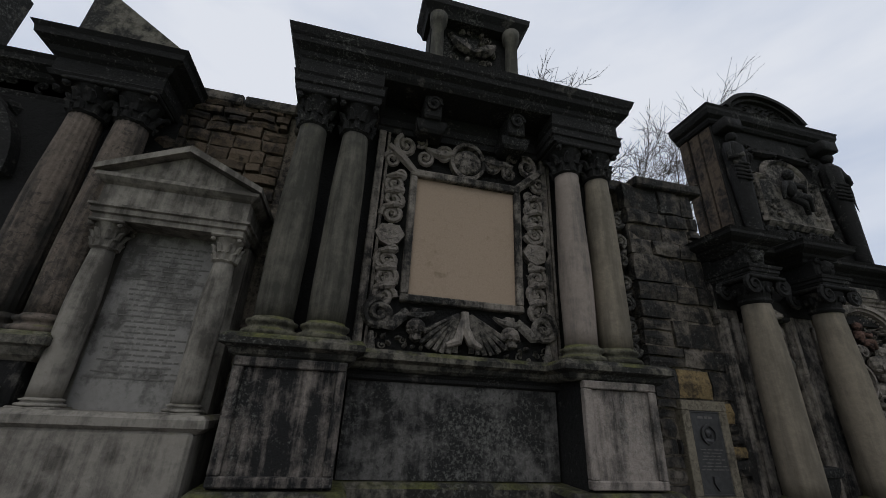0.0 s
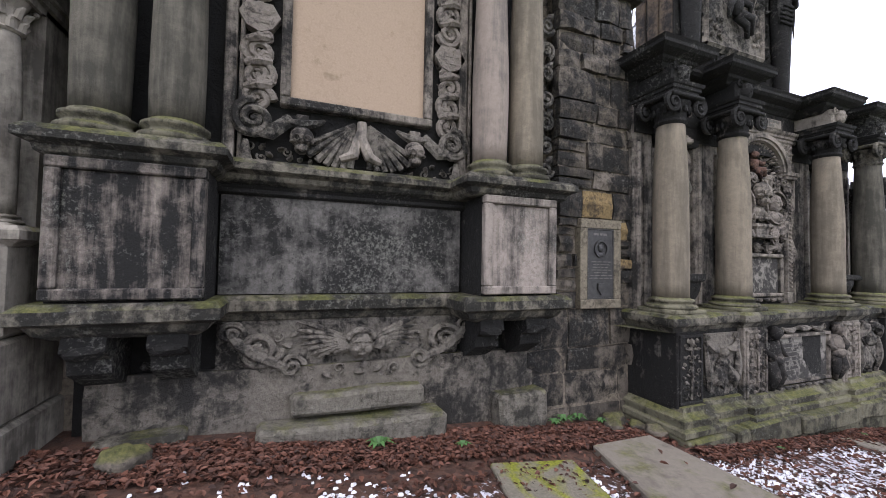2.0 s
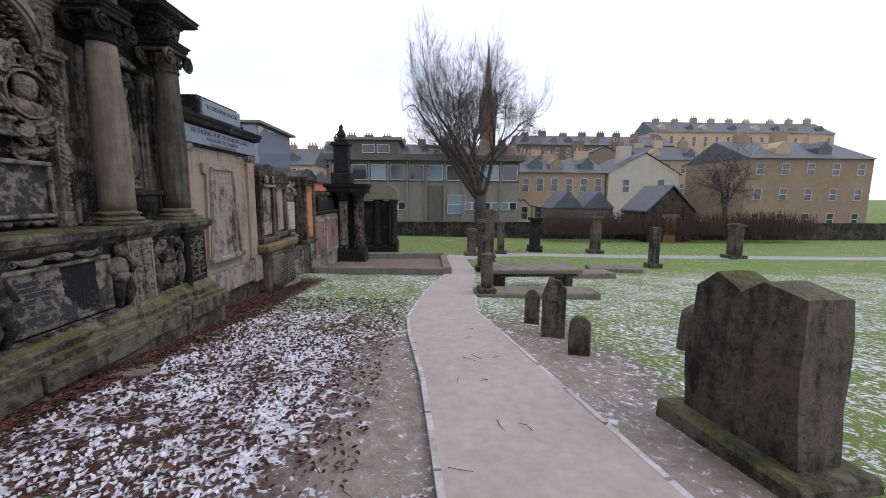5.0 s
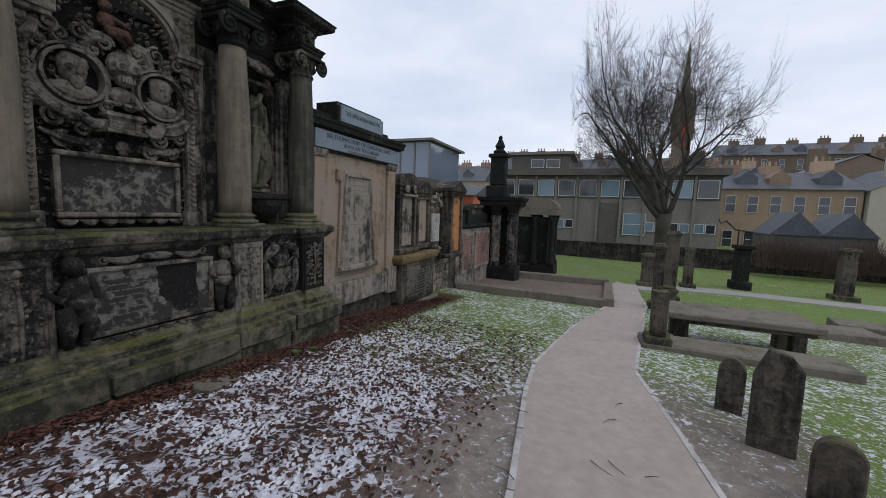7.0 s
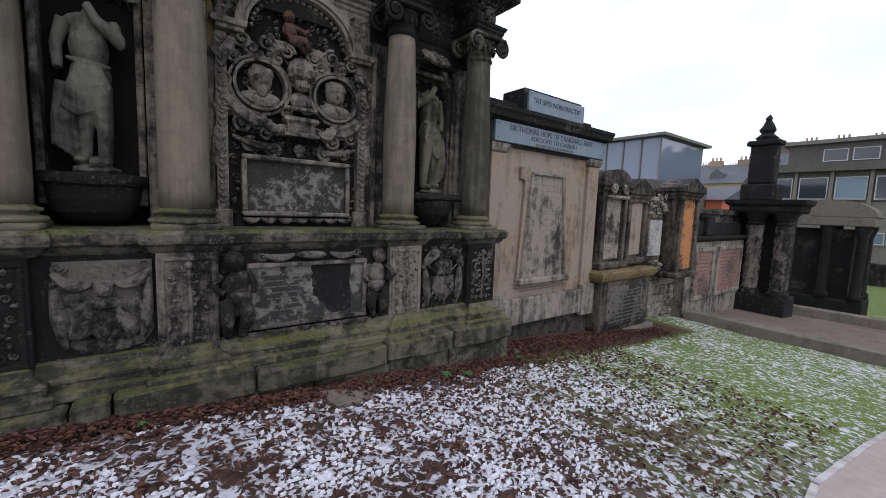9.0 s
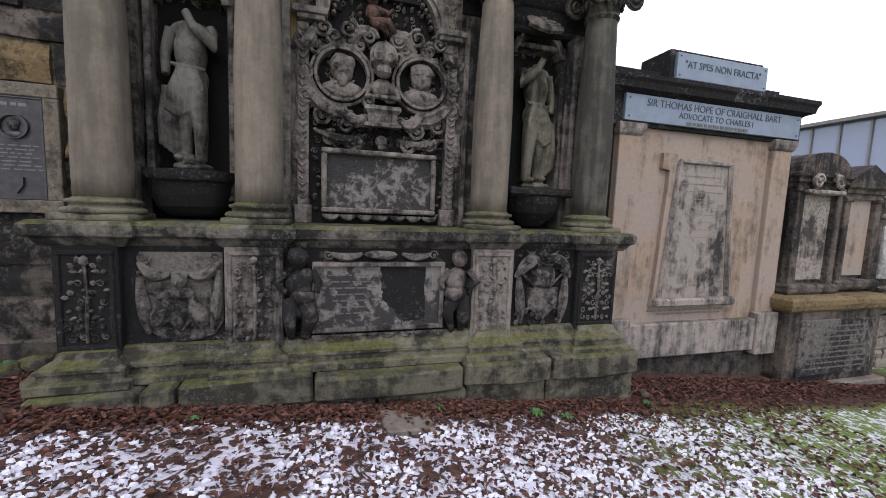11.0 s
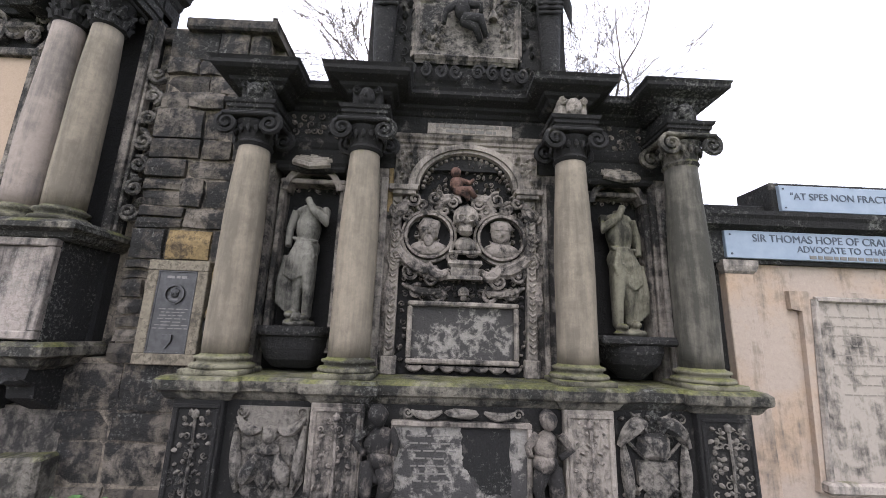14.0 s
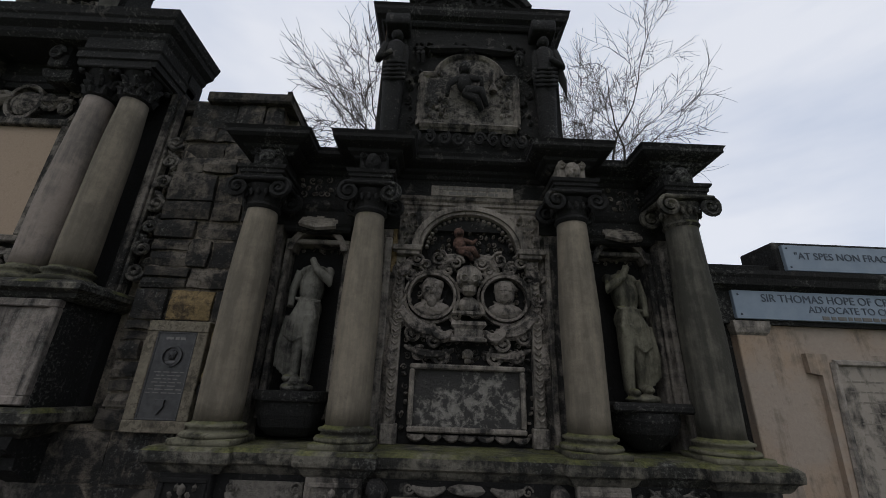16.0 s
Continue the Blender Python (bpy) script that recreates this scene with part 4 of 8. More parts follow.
    for x0, x1 in ((-0.0, 0.30), (0.98, 1.46), (2.86, 3.36), (4.02, 4.38)):
        bm = nbox(x0, x1, -0.2, 0.02, 1.33, 3.68, 0.01)
        worn(bm, 0.008, 4, 3)
        part("pier", bm, M_CARVE, t)
        bm = bmesh.new()
        box(bm, x0 + 0.06, x0 + 0.11, -0.225, -0.19, 1.36, 3.2, 0.01)
        box(bm, x1 - 0.13, x1 - 0.06, -0.235, -0.19, 1.36, 3.2, 0.01)
        part("pilaster_strip", bm, M_CARVE_PALE, t)
    for x in BX:
        column(t, x, -0.50, 1.335, 1.50, 3.28, 3.56, 0.168, 0.138, M_COL if x < 3.5 else M_COL_DARK, M_DARK if x != BX[3] else M_DARKMOSS, 0.225, "ionic")
        # entablature block with a face
        bm = bmesh.new()
        sweep(bm, [(x - 0.17, 0), (x - 0.17, -0.66), (x + 0.17, -0.66), (x + 0.17, 0)], [(0, 3.56), (0.02, 3.58), (0.02, 3.60), (0.035, 3.61), (0.035, 3.64), (0.05, 3.65), (0.06, 3.68), (0.0, 3.70)], 0.12)
        part("architrave_block", bm, M_DARK, t)
        bm = nbox(x - 0.135, x + 0.135, -0.63, 0.0, 3.69, 3.90, 0.02)
        for s in (-1, 1):
            scroll(bm, x + s * 0.09, -0.64, 3.86, 0.04, 1.3, -s, 1.5, 0.014, 4)
        blob(bm, (x, -0.645, 3.79), (0.075, 0.06, 0.1), 2, 0.1)
        blob(bm, (x, -0.70, 3.785), (0.016, 0.02, 0.03), 1)
        part("face_corbel", bm, M_CARVE_PALE if x == BX[2] else M_DARK, t, "corbel block with a worn carved face")
    # entablature and cornice with breaks over each column
    br = []
    for x in BX:
        br += [(x - 0.2, -0.24), (x - 0.2, -0.56), (x + 0.2, -0.56), (x + 0.2, -0.24)]
    bm = bmesh.new()
    sweep(bm, [(0.0, 0.0), (0.0, -0.56), (0.4, -0.56), (0.4, -0.24)] + br[4:12] + [(3.96, -0.24), (3.96, -0.56), (4.36, -0.56), (4.36, 0.0)],
          [(-0.04, 3.86), (0.0, 3.88), (0.02, 3.91), (0.06, 3.93), (0.07, 3.96), (0.16, 3.985), (0.19, 4.01), (0.19, 4.045), (0.21, 4.075)], 0.3)
    part("cornice", bm, M_DARK, t, "black moulded cornice breaking forward over columns")
    part("entablature", nbox(0.02, 4.34, -0.22, 0.02, 3.30, 3.9), M_DARK, t)
    bm = bmesh.new()
    sweep(bm, [(1.40, 0), (1.40, -0.24), (2.92, -0.24), (2.92, 0)], [(0, 3.50), (0.015, 3.52), (0.015, 3.55), (0.035, 3.56), (0.035, 3.59), (0.06, 3.61), (0.07, 3.64), (0, 3.66)], 0.1)
    part("architrave", bm, M_CARVE, t)
    fr = part("frieze_inscription", nbox(1.76, 2.62, -0.25, -0.2, 3.68, 3.80, 0.005), M_CARVE_PALE, t, "pale band with worn lettering")
    bm = bmesh.new()
    text_bars(bm, 1.8, 2.58, 3.685, 3.795, -0.252, 2, 4, 0.03)
    part("worn_lettering", bm, M_LETTER_GREY, fr)
    # arch
    cx, cz = 2.165, 3.10
    bm = bmesh.new()
    k = 20
    outl = [(1.46, 3.10), (1.46, 3.52), (2.87, 3.52), (2.87, 3.10)] + [(cx + 0.47 * math.cos(a), cz + 0.36 * math.sin(a)) for a in [math.pi * i / k for i in range(k + 1)]]
    prism(bm, outl, -0.24, -0.15)
    sp = part("spandrel", bm, M_CARVE, t)
    for a in (1.48, 2.55):
        bm = bmesh.new()
        foliage_relief(bm, a, a + 0.31, 3.28, 3.48, -0.245, 3 + int(a), 0.06)
        foliage_relief(bm, a + 0.02 + 0.13 * (a > 2), a + 0.16 + 0.13 * (a > 2), 3.1, 3.28, -0.245, 5 + int(a), 0.06)
        part("leaf_carving", bm, M_CARVE_PALE, sp)
    bm = bmesh.new()
    for r0, r1, yy in ((0.50, 0.565, -0.30), (0.46, 0.50, -0.275)):
        rows = []
        for i in range(29):
            a = math.pi * i / 28
            c, s = math.cos(a), math.sin(a) * 0.80
            rows.append([bm.verts.new((cx + r * c, y, cz + r * s)) for r, y in ((r0, yy), (r1, yy), (r1, -0.17), (r0, -0.17))])
        for a, b in zip(rows, rows[1:]):
            for i in range(4):
                bm.faces.new((a[i], a[(i + 1) % 4], b[(i + 1) % 4], b[i]))
        bm.faces.new(rows[0])
        bm.faces.new(rows[-1][::-1])
    for s in (-1, 1):
        box(bm, cx + s * 0.61 - 0.14, cx + s * 0.61 + 0.14, -0.31, -0.17, 3.05, 3.105, 0.008)
        box(bm, cx + s * 0.60 - 0.11, cx + s * 0.60 + 0.11, -0.29, -0.17, 3.01, 3.052, 0.006)
    bmesh.ops.recalc_face_normals(bm, faces=bm.faces[:])
    part("arch_moulding", bm, M_CARVE_PALE, t, "moulded round arch")
    bm = bmesh.new()
    for i in range(22):
        a = math.pi * (i + 0.5) / 22
        blob(bm, (cx + 0.425 * math.cos(a), -0.2, cz + 0.34 * math.sin(a)), (0.026, 0.05, 0.026), 1)
    part("beaded_arch_rim", bm, M_CARVE, t)
    # Crusted plate, blackened to paint the shade behind the arch carvings.
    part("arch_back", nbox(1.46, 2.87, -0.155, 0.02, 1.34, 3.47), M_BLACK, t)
    # tympanum: reddish child figure with fruit
    bm = bmesh.new()
    blob(bm, (2.06, -0.24, 3.27), 0.055, 2, 0.1)
    blob(bm, (2.07, -0.22, 3.16), (0.07, 0.055, 0.085), 2)
    tube(bm, [(2.08, -0.23, 3.09), (2.2, -0.26, 3.09), (2.26, -0.24, 3.02)], [0.045, 0.04, 0.025], 8)
    tube(bm, [(2.05, -0.23, 3.09), (2.16, -0.25, 3.05), (2.2, -0.23, 2.99)], [0.045, 0.035, 0.025], 8)
    tube(bm, [(2.1, -0.23, 3.2), (2.2, -0.26, 3.16), (2.24, -0.25, 3.2)], [0.03, 0.026, 0.02], 7)
    part("child_relief", bm, M_REDCARVE, t, "small reddish seated child figure", True)
    for a, b, z0, z1 in ((2.24, 2.52, 2.95, 3.3), (1.78, 2.0, 2.95, 3.26), (2.0, 2.35, 3.28, 3.38)):
        bm = bmesh.new()
        foliage_relief(bm, a, b, z0, z1, -0.17, int(100 * a), 0.065, 0.06)
        part("tympanum_carving", bm, M_RELIEF, t)
    def widen(b):
        for v in b.verts:
            v.co = Vector((cx + (v.co.x - cx) * 1.16, v.co.y - 0.01, 2.62 + (v.co.z - 2.57) * 1.13))

    # great strapwork cartouche with two oval heads and a skeleton figure
    bm = bmesh.new()
    for s in (-1, 1):
        ox, oz = cx + s * 0.30, 2.57
        for r0, r1, yy in ((0.178, 0.20, -0.25), (0.212, 0.232, -0.22)):
            ring_band(bm, ox, oz, r0, r1, yy, -0.15, 0, 2 * math.pi, 28)
        for a in (0.4, 1.4, 2.4, 3.6, 4.7, 5.6):
            scroll(bm, ox + 0.26 * math.cos(a), -0.20, oz + 0.26 * math.sin(a), 0.055, 1.5, s, a, 0.018, 5)
        swag(bm, cx + s * 0.58, 2.5, cx + s * 0.22, 2.30, -0.2, 0.10, 0.045)
        swag(bm, cx + s * 0.30, 2.33, cx + s * 0.14, 2.28, -0.22, 0.07, 0.04)
        scroll(bm, cx + s * 0.57, -0.2, 2.36, 0.065, 1.5, s, 0, 0.02)
        scroll(bm, cx + s * 0.57, -0.2, 2.78, 0.075, 1.6, -s, 0, 0.022)
        scroll(bm, cx + s * 0.36, -0.2, 2.84, 0.065, 1.5, s, 0, 0.02)
        scroll(bm, cx + s * 0.17, -0.2, 2.80, 0.05, 1.5, -s, 0, 0.018)
        tube(bm, [(cx + s * 0.6, -0.2, 2.20), (cx + s * 0.6, -0.23, 2.05), (cx + s * 0.62, -0.2, 1.92)], [0.03, 0.045, 0.03], 7)
        tube(bm, [(cx + s * 0.05, -0.2, 2.93), (cx + s * 0.18, -0.24, 2.90), (cx + s * 0.24, -0.2, 2.80)], [0.04, 0.045, 0.03], 6, flat=0.5)
        swag(bm, cx + s * 0.60, 2.72, cx + s * 0.48, 2.92, -0.19, 0.03, 0.04)
        scroll(bm, cx + s * 0.22, -0.18, 2.08, 0.07, 1.5, s, 1, 0.022)
        scroll(bm, cx + s * 0.38, -0.18, 2.10, 0.06, 1.5, -s, 1, 0.02)
        swag(bm, cx + s * 0.12, 2.13, cx + s * 0.5, 2.16, -0.18, 0.05, 0.026)
        for i in range(5):
            scroll(bm, cx + s * 0.575, -0.17, 1.50 + i * 0.11, 0.04, 1.2, s, i, 0.014, 4)
    widen(bm)
    for s in (-1, 1):
        for k, (dx, z, r) in enumerate(((0.12, 2.96, 0.07), (0.30, 3.0, 0.08), (0.50, 2.98, 0.075), (0.62, 2.86, 0.07), (0.66, 2.62, 0.07), (0.64, 2.42, 0.075), (0.50, 2.26, 0.08), (0.32, 2.20, 0.075), (0.16, 2.26, 0.055))):
            scroll(bm, cx + s * dx, -0.23, z, r, 1.6, s * (1 if k % 2 else -1), k * 1.3, r * 0.26, 5)
    foliage_relief(bm, 1.57, 2.76, 2.84, 3.0, -0.165, 15, 0.075, 0.05)
    foliage_relief(bm, 1.57, 2.76, 2.16, 2.34, -0.165, 16, 0.075, 0.05)
    foliage_relief(bm, 1.56, 1.72, 2.3, 2.9, -0.165, 17, 0.07, 0.05)
    foliage_relief(bm, 2.60, 2.77, 2.3, 2.9, -0.165, 18, 0.07, 0.05)
    foliage_relief(bm, 1.57, 2.76, 2.02, 2.16, -0.16, 19, 0.08, 0.04)
    foliage_relief(bm, 1.56, 1.66, 1.42, 2.0, -0.16, 25, 0.07, 0.04)
    foliage_relief(bm, 2.68, 2.77, 1.42, 2.0, -0.16, 26, 0.07, 0.04)
    part("strapwork_carving", bm, M_RELIEF, t, "strapwork scrolls round two oval medallions")
    for s in (-1, 1):
        bm = bmesh.new()
        bust(bm, cx + s * 0.30, -0.20, 2.61, 0.25)
        if s < 0:
            blob(bm, (cx + s * 0.30, -0.26, 2.52), (0.04, 0.04, 0.06), 2)
        for i in range(7):
            leaf_relief(bm, cx + s * 0.3, -0.17, 2.47, 0.3 + i * 0.42, 0.13, 0.03, 0.03)
        widen(bm)
        part("medallion_head", bm, M_RELIEF, t, "oval medallion with worn portrait head", True)
    bm = bmesh.new()
    skull(bm, cx, -0.25, 2.69, 0.22)
    blob(bm, (cx, -0.2, 2.50), (0.09, 0.07, 0.08), 2)
    for s in (-1, 1):
        tube(bm, [(cx + s * 0.1, -0.2, 2.52), (cx + s * 0.12, -0.25, 2.43), (cx - s * 0.03, -0.29, 2.42)], [0.025, 0.022, 0.018], 6)
    widen(bm)
    part("skeleton_relief", bm, M_CARVE_PALE, t, "carved skull with folded arms")
    bm = bmesh.new()
    sweep(bm, [(cx - 0.11, -0.15), (cx - 0.11, -0.26), (cx + 0.11, -0.26), (cx + 0.11, -0.15)], [(0.03, 2.20), (0.03, 2.22), (0.0, 2.24), (0.0, 2.30), (0.03, 2.33), (0.02, 2.36)], 0.05)
    widen(bm)
    part("small_pedestal", bm, M_CARVE_PALE, t)
    bm = bmesh.new()
    skull(bm, cx, -0.19, 2.07, 0.11)
    part("small_skull", bm, M_CARVE_PALE, t)
    # inscription panel with peeling crust
    bm = bmesh.new()
    frame_bars(bm, 1.65, 2.68, 1.44, 2.0, 0.045, -0.235, -0.14, 0.012)
    f = part("moulded_frame", bm, M_CARVE_PALE, t, "moulded frame of the main inscription")
    bm = nbox(1.69, 2.64, -0.18, -0.13, 1.48, 1.96)
    part("inscription_panel", bm, M_PANEL_PEEL, f, "black crusted panel peeling to pale stone")
    bm = bmesh.new()
    for i in range(7):
        x = 1.66 + i * 0.15
        swag(bm, x, 1.42, x + 0.14, 1.42, -0.2, 0.025, 0.022)
    blob(bm, (cx, -0.2, 1.40), (0.08, 0.04, 0.03), 1)
    part("scalloped_apron", bm, M_CARVE, f)
    for x in (1.50, 2.80):
        bm = nbox(x - 0.045, x + 0.045, -0.24, -0.15, 1.5, 3.0, 0.006)
        for i in range(26):
            z = 1.55 + i * 0.055
            for s in (-1, 1):
                leaf_relief(bm, x, -0.243, z, 1.57 - s * 0.8, 0.05, 0.014, 0.014)
        part("leaf_band", bm, M_CARVE_PALE, t, "upright band of carved leaves")
        part("band_base", nbox(x - 0.07, x + 0.07, -0.255, -0.15, 1.34, 1.5, 0.01), M_CARVE_PALE, t)
    # ochre patch of fresh stone
    bm = nbox(1.40, 1.45, -0.215, -0.19, 2.85, 3.42, 0.008)
    worn(bm, 0.012, 9, 3)
    part("broken_edge", bm, M_YELLOW, t, "fresh ochre break in the pier")
    # niches
    for a, b, bowl in ((0.33, 0.97, 0), (3.38, 4.02, 1)):
        m0 = (a + b) / 2
        bm = bmesh.new()
        frame_bars(bm, a, b, 1.5, 3.17, 0.05, -0.17, 0.02, 0.01)
        ring_band(bm, m0, 3.02, 0.24, 0.30, -0.19, 0.0, 0.1, math.pi - 0.1, 16)
        part("niche_frame", bm, M_CARVE, t)
        bm = bmesh.new()
        for i in range(5):
            tube(bm, [(m0 - 0.17, -0.15 - 0.03 * i, 3.42 - 0.03 * i), (m0, -0.2 - 0.03 * i, 3.38 - 0.035 * i), (m0 + 0.18, -0.15 - 0.03 * i, 3.40 - 0.03 * i)], 0.035, 6)
        leaf_relief(bm, m0 - 0.16, -0.2, 3.34, -1.9, 0.16, 0.06, 0.05)
        leaf_relief(bm, m0 + 0.16, -0.2, 3.34, -1.2, 0.14, 0.05, 0.05)
        part("canopy_scallop", bm, M_CARVE_PALE, t, "small pale draped canopy stone")
        bm = bmesh.new()
        sweep(bm, [(a + 0.01, 0), (a + 0.01, -0.24), (b - 0.01, -0.24), (b - 0.01, 0)], [(0.0, 3.22), (0.02, 3.24), (0.02, 3.27), (0.04, 3.30), (0, 3.31)], 0.08)
        sweep(bm, [(a + 0.03, 0), (a + 0.03, -0.22), (b - 0.03, -0.22), (b - 0.03, 0)], [(0.0, 3.46), (0.02, 3.48), (0.04, 3.52), (0.05, 3.56)], 0.08)
        part("niche_cornice", bm, M_DARK, t)
        for z0, z1, yy, st in ((3.06, 3.22, -0.02, 0.07), (3.60, 3.84, -0.225, 0.09)):
            bm = bmesh.new()
            foliage_relief(bm, a + 0.05, b - 0.05, z0, z1, yy, 20 + bowl + int(10 * z0), st)
            part("leaf_carving", bm, M_CARVE, t)
        bm = bmesh.new()
        if not bowl:
            rows = []
            for r, zz in ((0.45, 1.37), (0.62, 1.39), (0.78, 1.45), (0.86, 1.54), (0.90, 1.64), (0.98, 1.655), (1.0, 1.68), (1.0, 1.73)):
                rows.append([bm.verts.new((m0 + math.copysign(abs(math.cos(q)) ** 0.5, math.cos(q)) * r * (b - a) * 0.5, -0.02 - abs(math.sin(q)) ** 0.5 * 0.42 * r, zz))
                             for q in [math.pi + math.pi * i / 20 for i in range(21)]])
            for p, q in zip(rows, rows[1:]):
                for i in range(20):
                    bm.faces.new((p[i], p[i + 1], q[i + 1], q[i]))
            bm.faces.new(rows[0][::-1])
            bm.faces.new(rows[-1])
        else:
            lathe(bm, m0, -0.2, [(0.1, 1.37), (0.16, 1.42), (0.25, 1.5), (0.29, 1.60), (0.29, 1.66)], 22)
            sweep(bm, [(a - 0.02, 0), (a - 0.02, -0.46), (b + 0.02, -0.46), (b + 0.02, 0)], [(0, 1.66), (0.03, 1.68), (0.03, 1.71), (0.0, 1.74)], 0.45)
        worn(bm, 0.006, 5)
        part("niche_bracket", bm, M_DARK, t, "dark stone bracket below the figure")
    # cresting stage above
    before = set(t.children)
    part("upper_stage", nbox(1.10, 3.26, 0.10, 0.70, 4.05, 6.12), M_DARK, t)
    bm = bmesh.new()
    sweep(bm, [(1.06, 0.7), (1.06, 0.06), (3.30, 0.06), (3.30, 0.7)], [(0.0, 6.08), (0.03, 6.11), (0.03, 6.15), (0.09, 6.18), (0.12, 6.24), (0.12, 6.29), (0.14, 6.32)], 0.4)
    sweep(bm, [(1.10, 0.7), (1.10, 0.06), (3.26, 0.06), (3.26, 0.7)], [(0.0, 4.05), (0.06, 4.07), (0.06, 4.13), (0.02, 4.17), (0.0, 4.2)], 0.3)
    part("upper_cornice", bm, M_DARK, t)
    bm = bmesh.new()
    seg = [(cx + 0.80 * math.cos(a), 6.18 + 0.78 * math.sin(a)) for a in [math.pi * (0.12 + 0.76 * i / 18) for i in range(19)]]
    prism(bm, [(1.1, 6.3)] + [(3.22, 6.3)] + seg, 0.10, 0.55)
    for r0, r1, y0 in ((0.78, 0.86, -0.02), (0.70, 0.76, 0.04)):
        ring_band(bm, cx, 6.18, r0, r1, y0, 0.5, math.pi * 0.12, math.pi * 0.88, 20)
    foliage_relief(bm, cx - 0.45, cx + 0.45, 6.38, 6.8, 0.09, 31, 0.12, 0.05)
    part("pediment", bm, M_DARK, t, "rounded pediment with carved field")
    bm = bmesh.new()
    outl = [(1.60, 4.62), (2.72, 4.62), (2.72, 5.22), (2.56, 5.22)] + [(cx + 0.39 * math.cos(a), 5.22 + 0.26 * math.sin(a)) for a in [math.pi * i / 14 for i in range(15)]] + [(1.60, 5.22)]
    prism(bm, outl, 0.055, 0.11)
    part("upper_panel", bm, M_RELIEF_DK, t)
    bm = bmesh.new()
    for w, y0 in ((0.05, 0.0), (0.09, 0.03)):
        for (ax, az), (bx, bz) in zip(outl, outl[1:] + outl[:1]):
            tube(bm, [(ax, y0 + 0.035, az), (bx, y0 + 0.035, bz)], w * 0.55, 4)
    part("moulded_frame", bm, M_CARVE, t)
    bm = bmesh.new()
    blob(bm, (2.10, -0.05, 5.24), 0.075, 2, 0.1)
    blob(bm, (2.10, -0.02, 5.08), (0.09, 0.075, 0.12), 2)
    tube(bm, [(2.12, -0.03, 4.98), (2.30, -0.08, 4.95), (2.36, -0.04, 4.80)], [0.06, 0.05, 0.03], 8)
    tube(bm, [(2.10, -0.02, 4.97), (2.25, -0.05, 4.88), (2.30, -0.02, 4.76)], [0.055, 0.045, 0.03], 8)
    tube(bm, [(2.17, -0.03, 5.13), (2.30, -0.07, 5.10), (2.30, -0.06, 5.02)], [0.04, 0.034, 0.026], 8)
    tube(bm, [(2.03, -0.03, 5.13), (1.92, -0.06, 5.03), (1.90, -0.05, 4.9)], [0.04, 0.034, 0.026], 8)
    part("seated_child_relief", bm, M_DARK, t, "dark carved seated child leaning on a skull", True)
    bm = bmesh.new()
    lathe(bm, 2.44, 0.0, [(0.05, 5.0), (0.05, 5.02), (0.03, 5.08), (0.012, 5.11), (0.03, 5.14), (0.05, 5.2), (0.05, 5.22)], 10)
    foliage_relief(bm, 2.5, 2.66, 4.7, 5.15, 0.05, 33, 0.09, 0.04)
    foliage_relief(bm, 1.66, 1.95, 4.68, 4.95, 0.05, 34, 0.09, 0.04)
    part("hourglass_relief", bm, M_CARVE, t)
    bm = bmesh.new()
    foliage_relief(bm, 1.42, 1.60, 4.5, 5.35, 0.09, 35, 0.12, 0.06)
    foliage_relief(bm, 2.73, 2.92, 4.5, 5.35, 0.09, 36, 0.12, 0.06)
    foliage_relief(bm, 1.45, 2.9, 5.52, 5.75, 0.09, 37, 0.14, 0.08)
    for s in (-1, 1):
        swag(bm, cx, 5.66, cx + s * 0.6, 5.6, 0.06, 0.06, 0.05)
        putto(bm, cx + s * 0.6, 0.06, 5.36, 0.36, s)
        for k in range(4):
            scroll(bm, cx + s * (0.12 + 0.16 * k), 0.03, 4.48, 0.07, 1.4, s, k, 0.022)
    part("leaf_carving", bm, M_DARK, t)
    for s in (-1, 1):
        bm = bmesh.new()
        herm(bm, cx + s * 0.90, 0.0, 4.2, 5.85, s)
        box(bm, cx + s * 0.9 - 0.15, cx + s * 0.9 + 0.15, -0.14, 0.12, 5.85, 6.08, 0.02)
        part("term_figure", bm, M_DARK, t, "tapering carved term figure", True)
    bm = bmesh.new()
    for i in range(3):
        box(bm, 1.086 - 0.01 * i, 1.1, 0.12 + i * 0.2, 0.3 + i * 0.18, 4.2, 6.05, 0.0)
    part("side_masonry", bm, M_RUBBLE, t)
    for ob in set(t.children) - before:
        for v in ob.data.vertices:
            v.co.z = float(np.interp(v.co.z, (4.0, 4.2, 4.62, 5.48, 6.08, 6.32, 7.04), (4.0, 4.2, 4.80, 5.92, 6.42, 6.68, 7.24)))
            v.co.x = cx + (v.co.x - cx) * 1.06
    return t


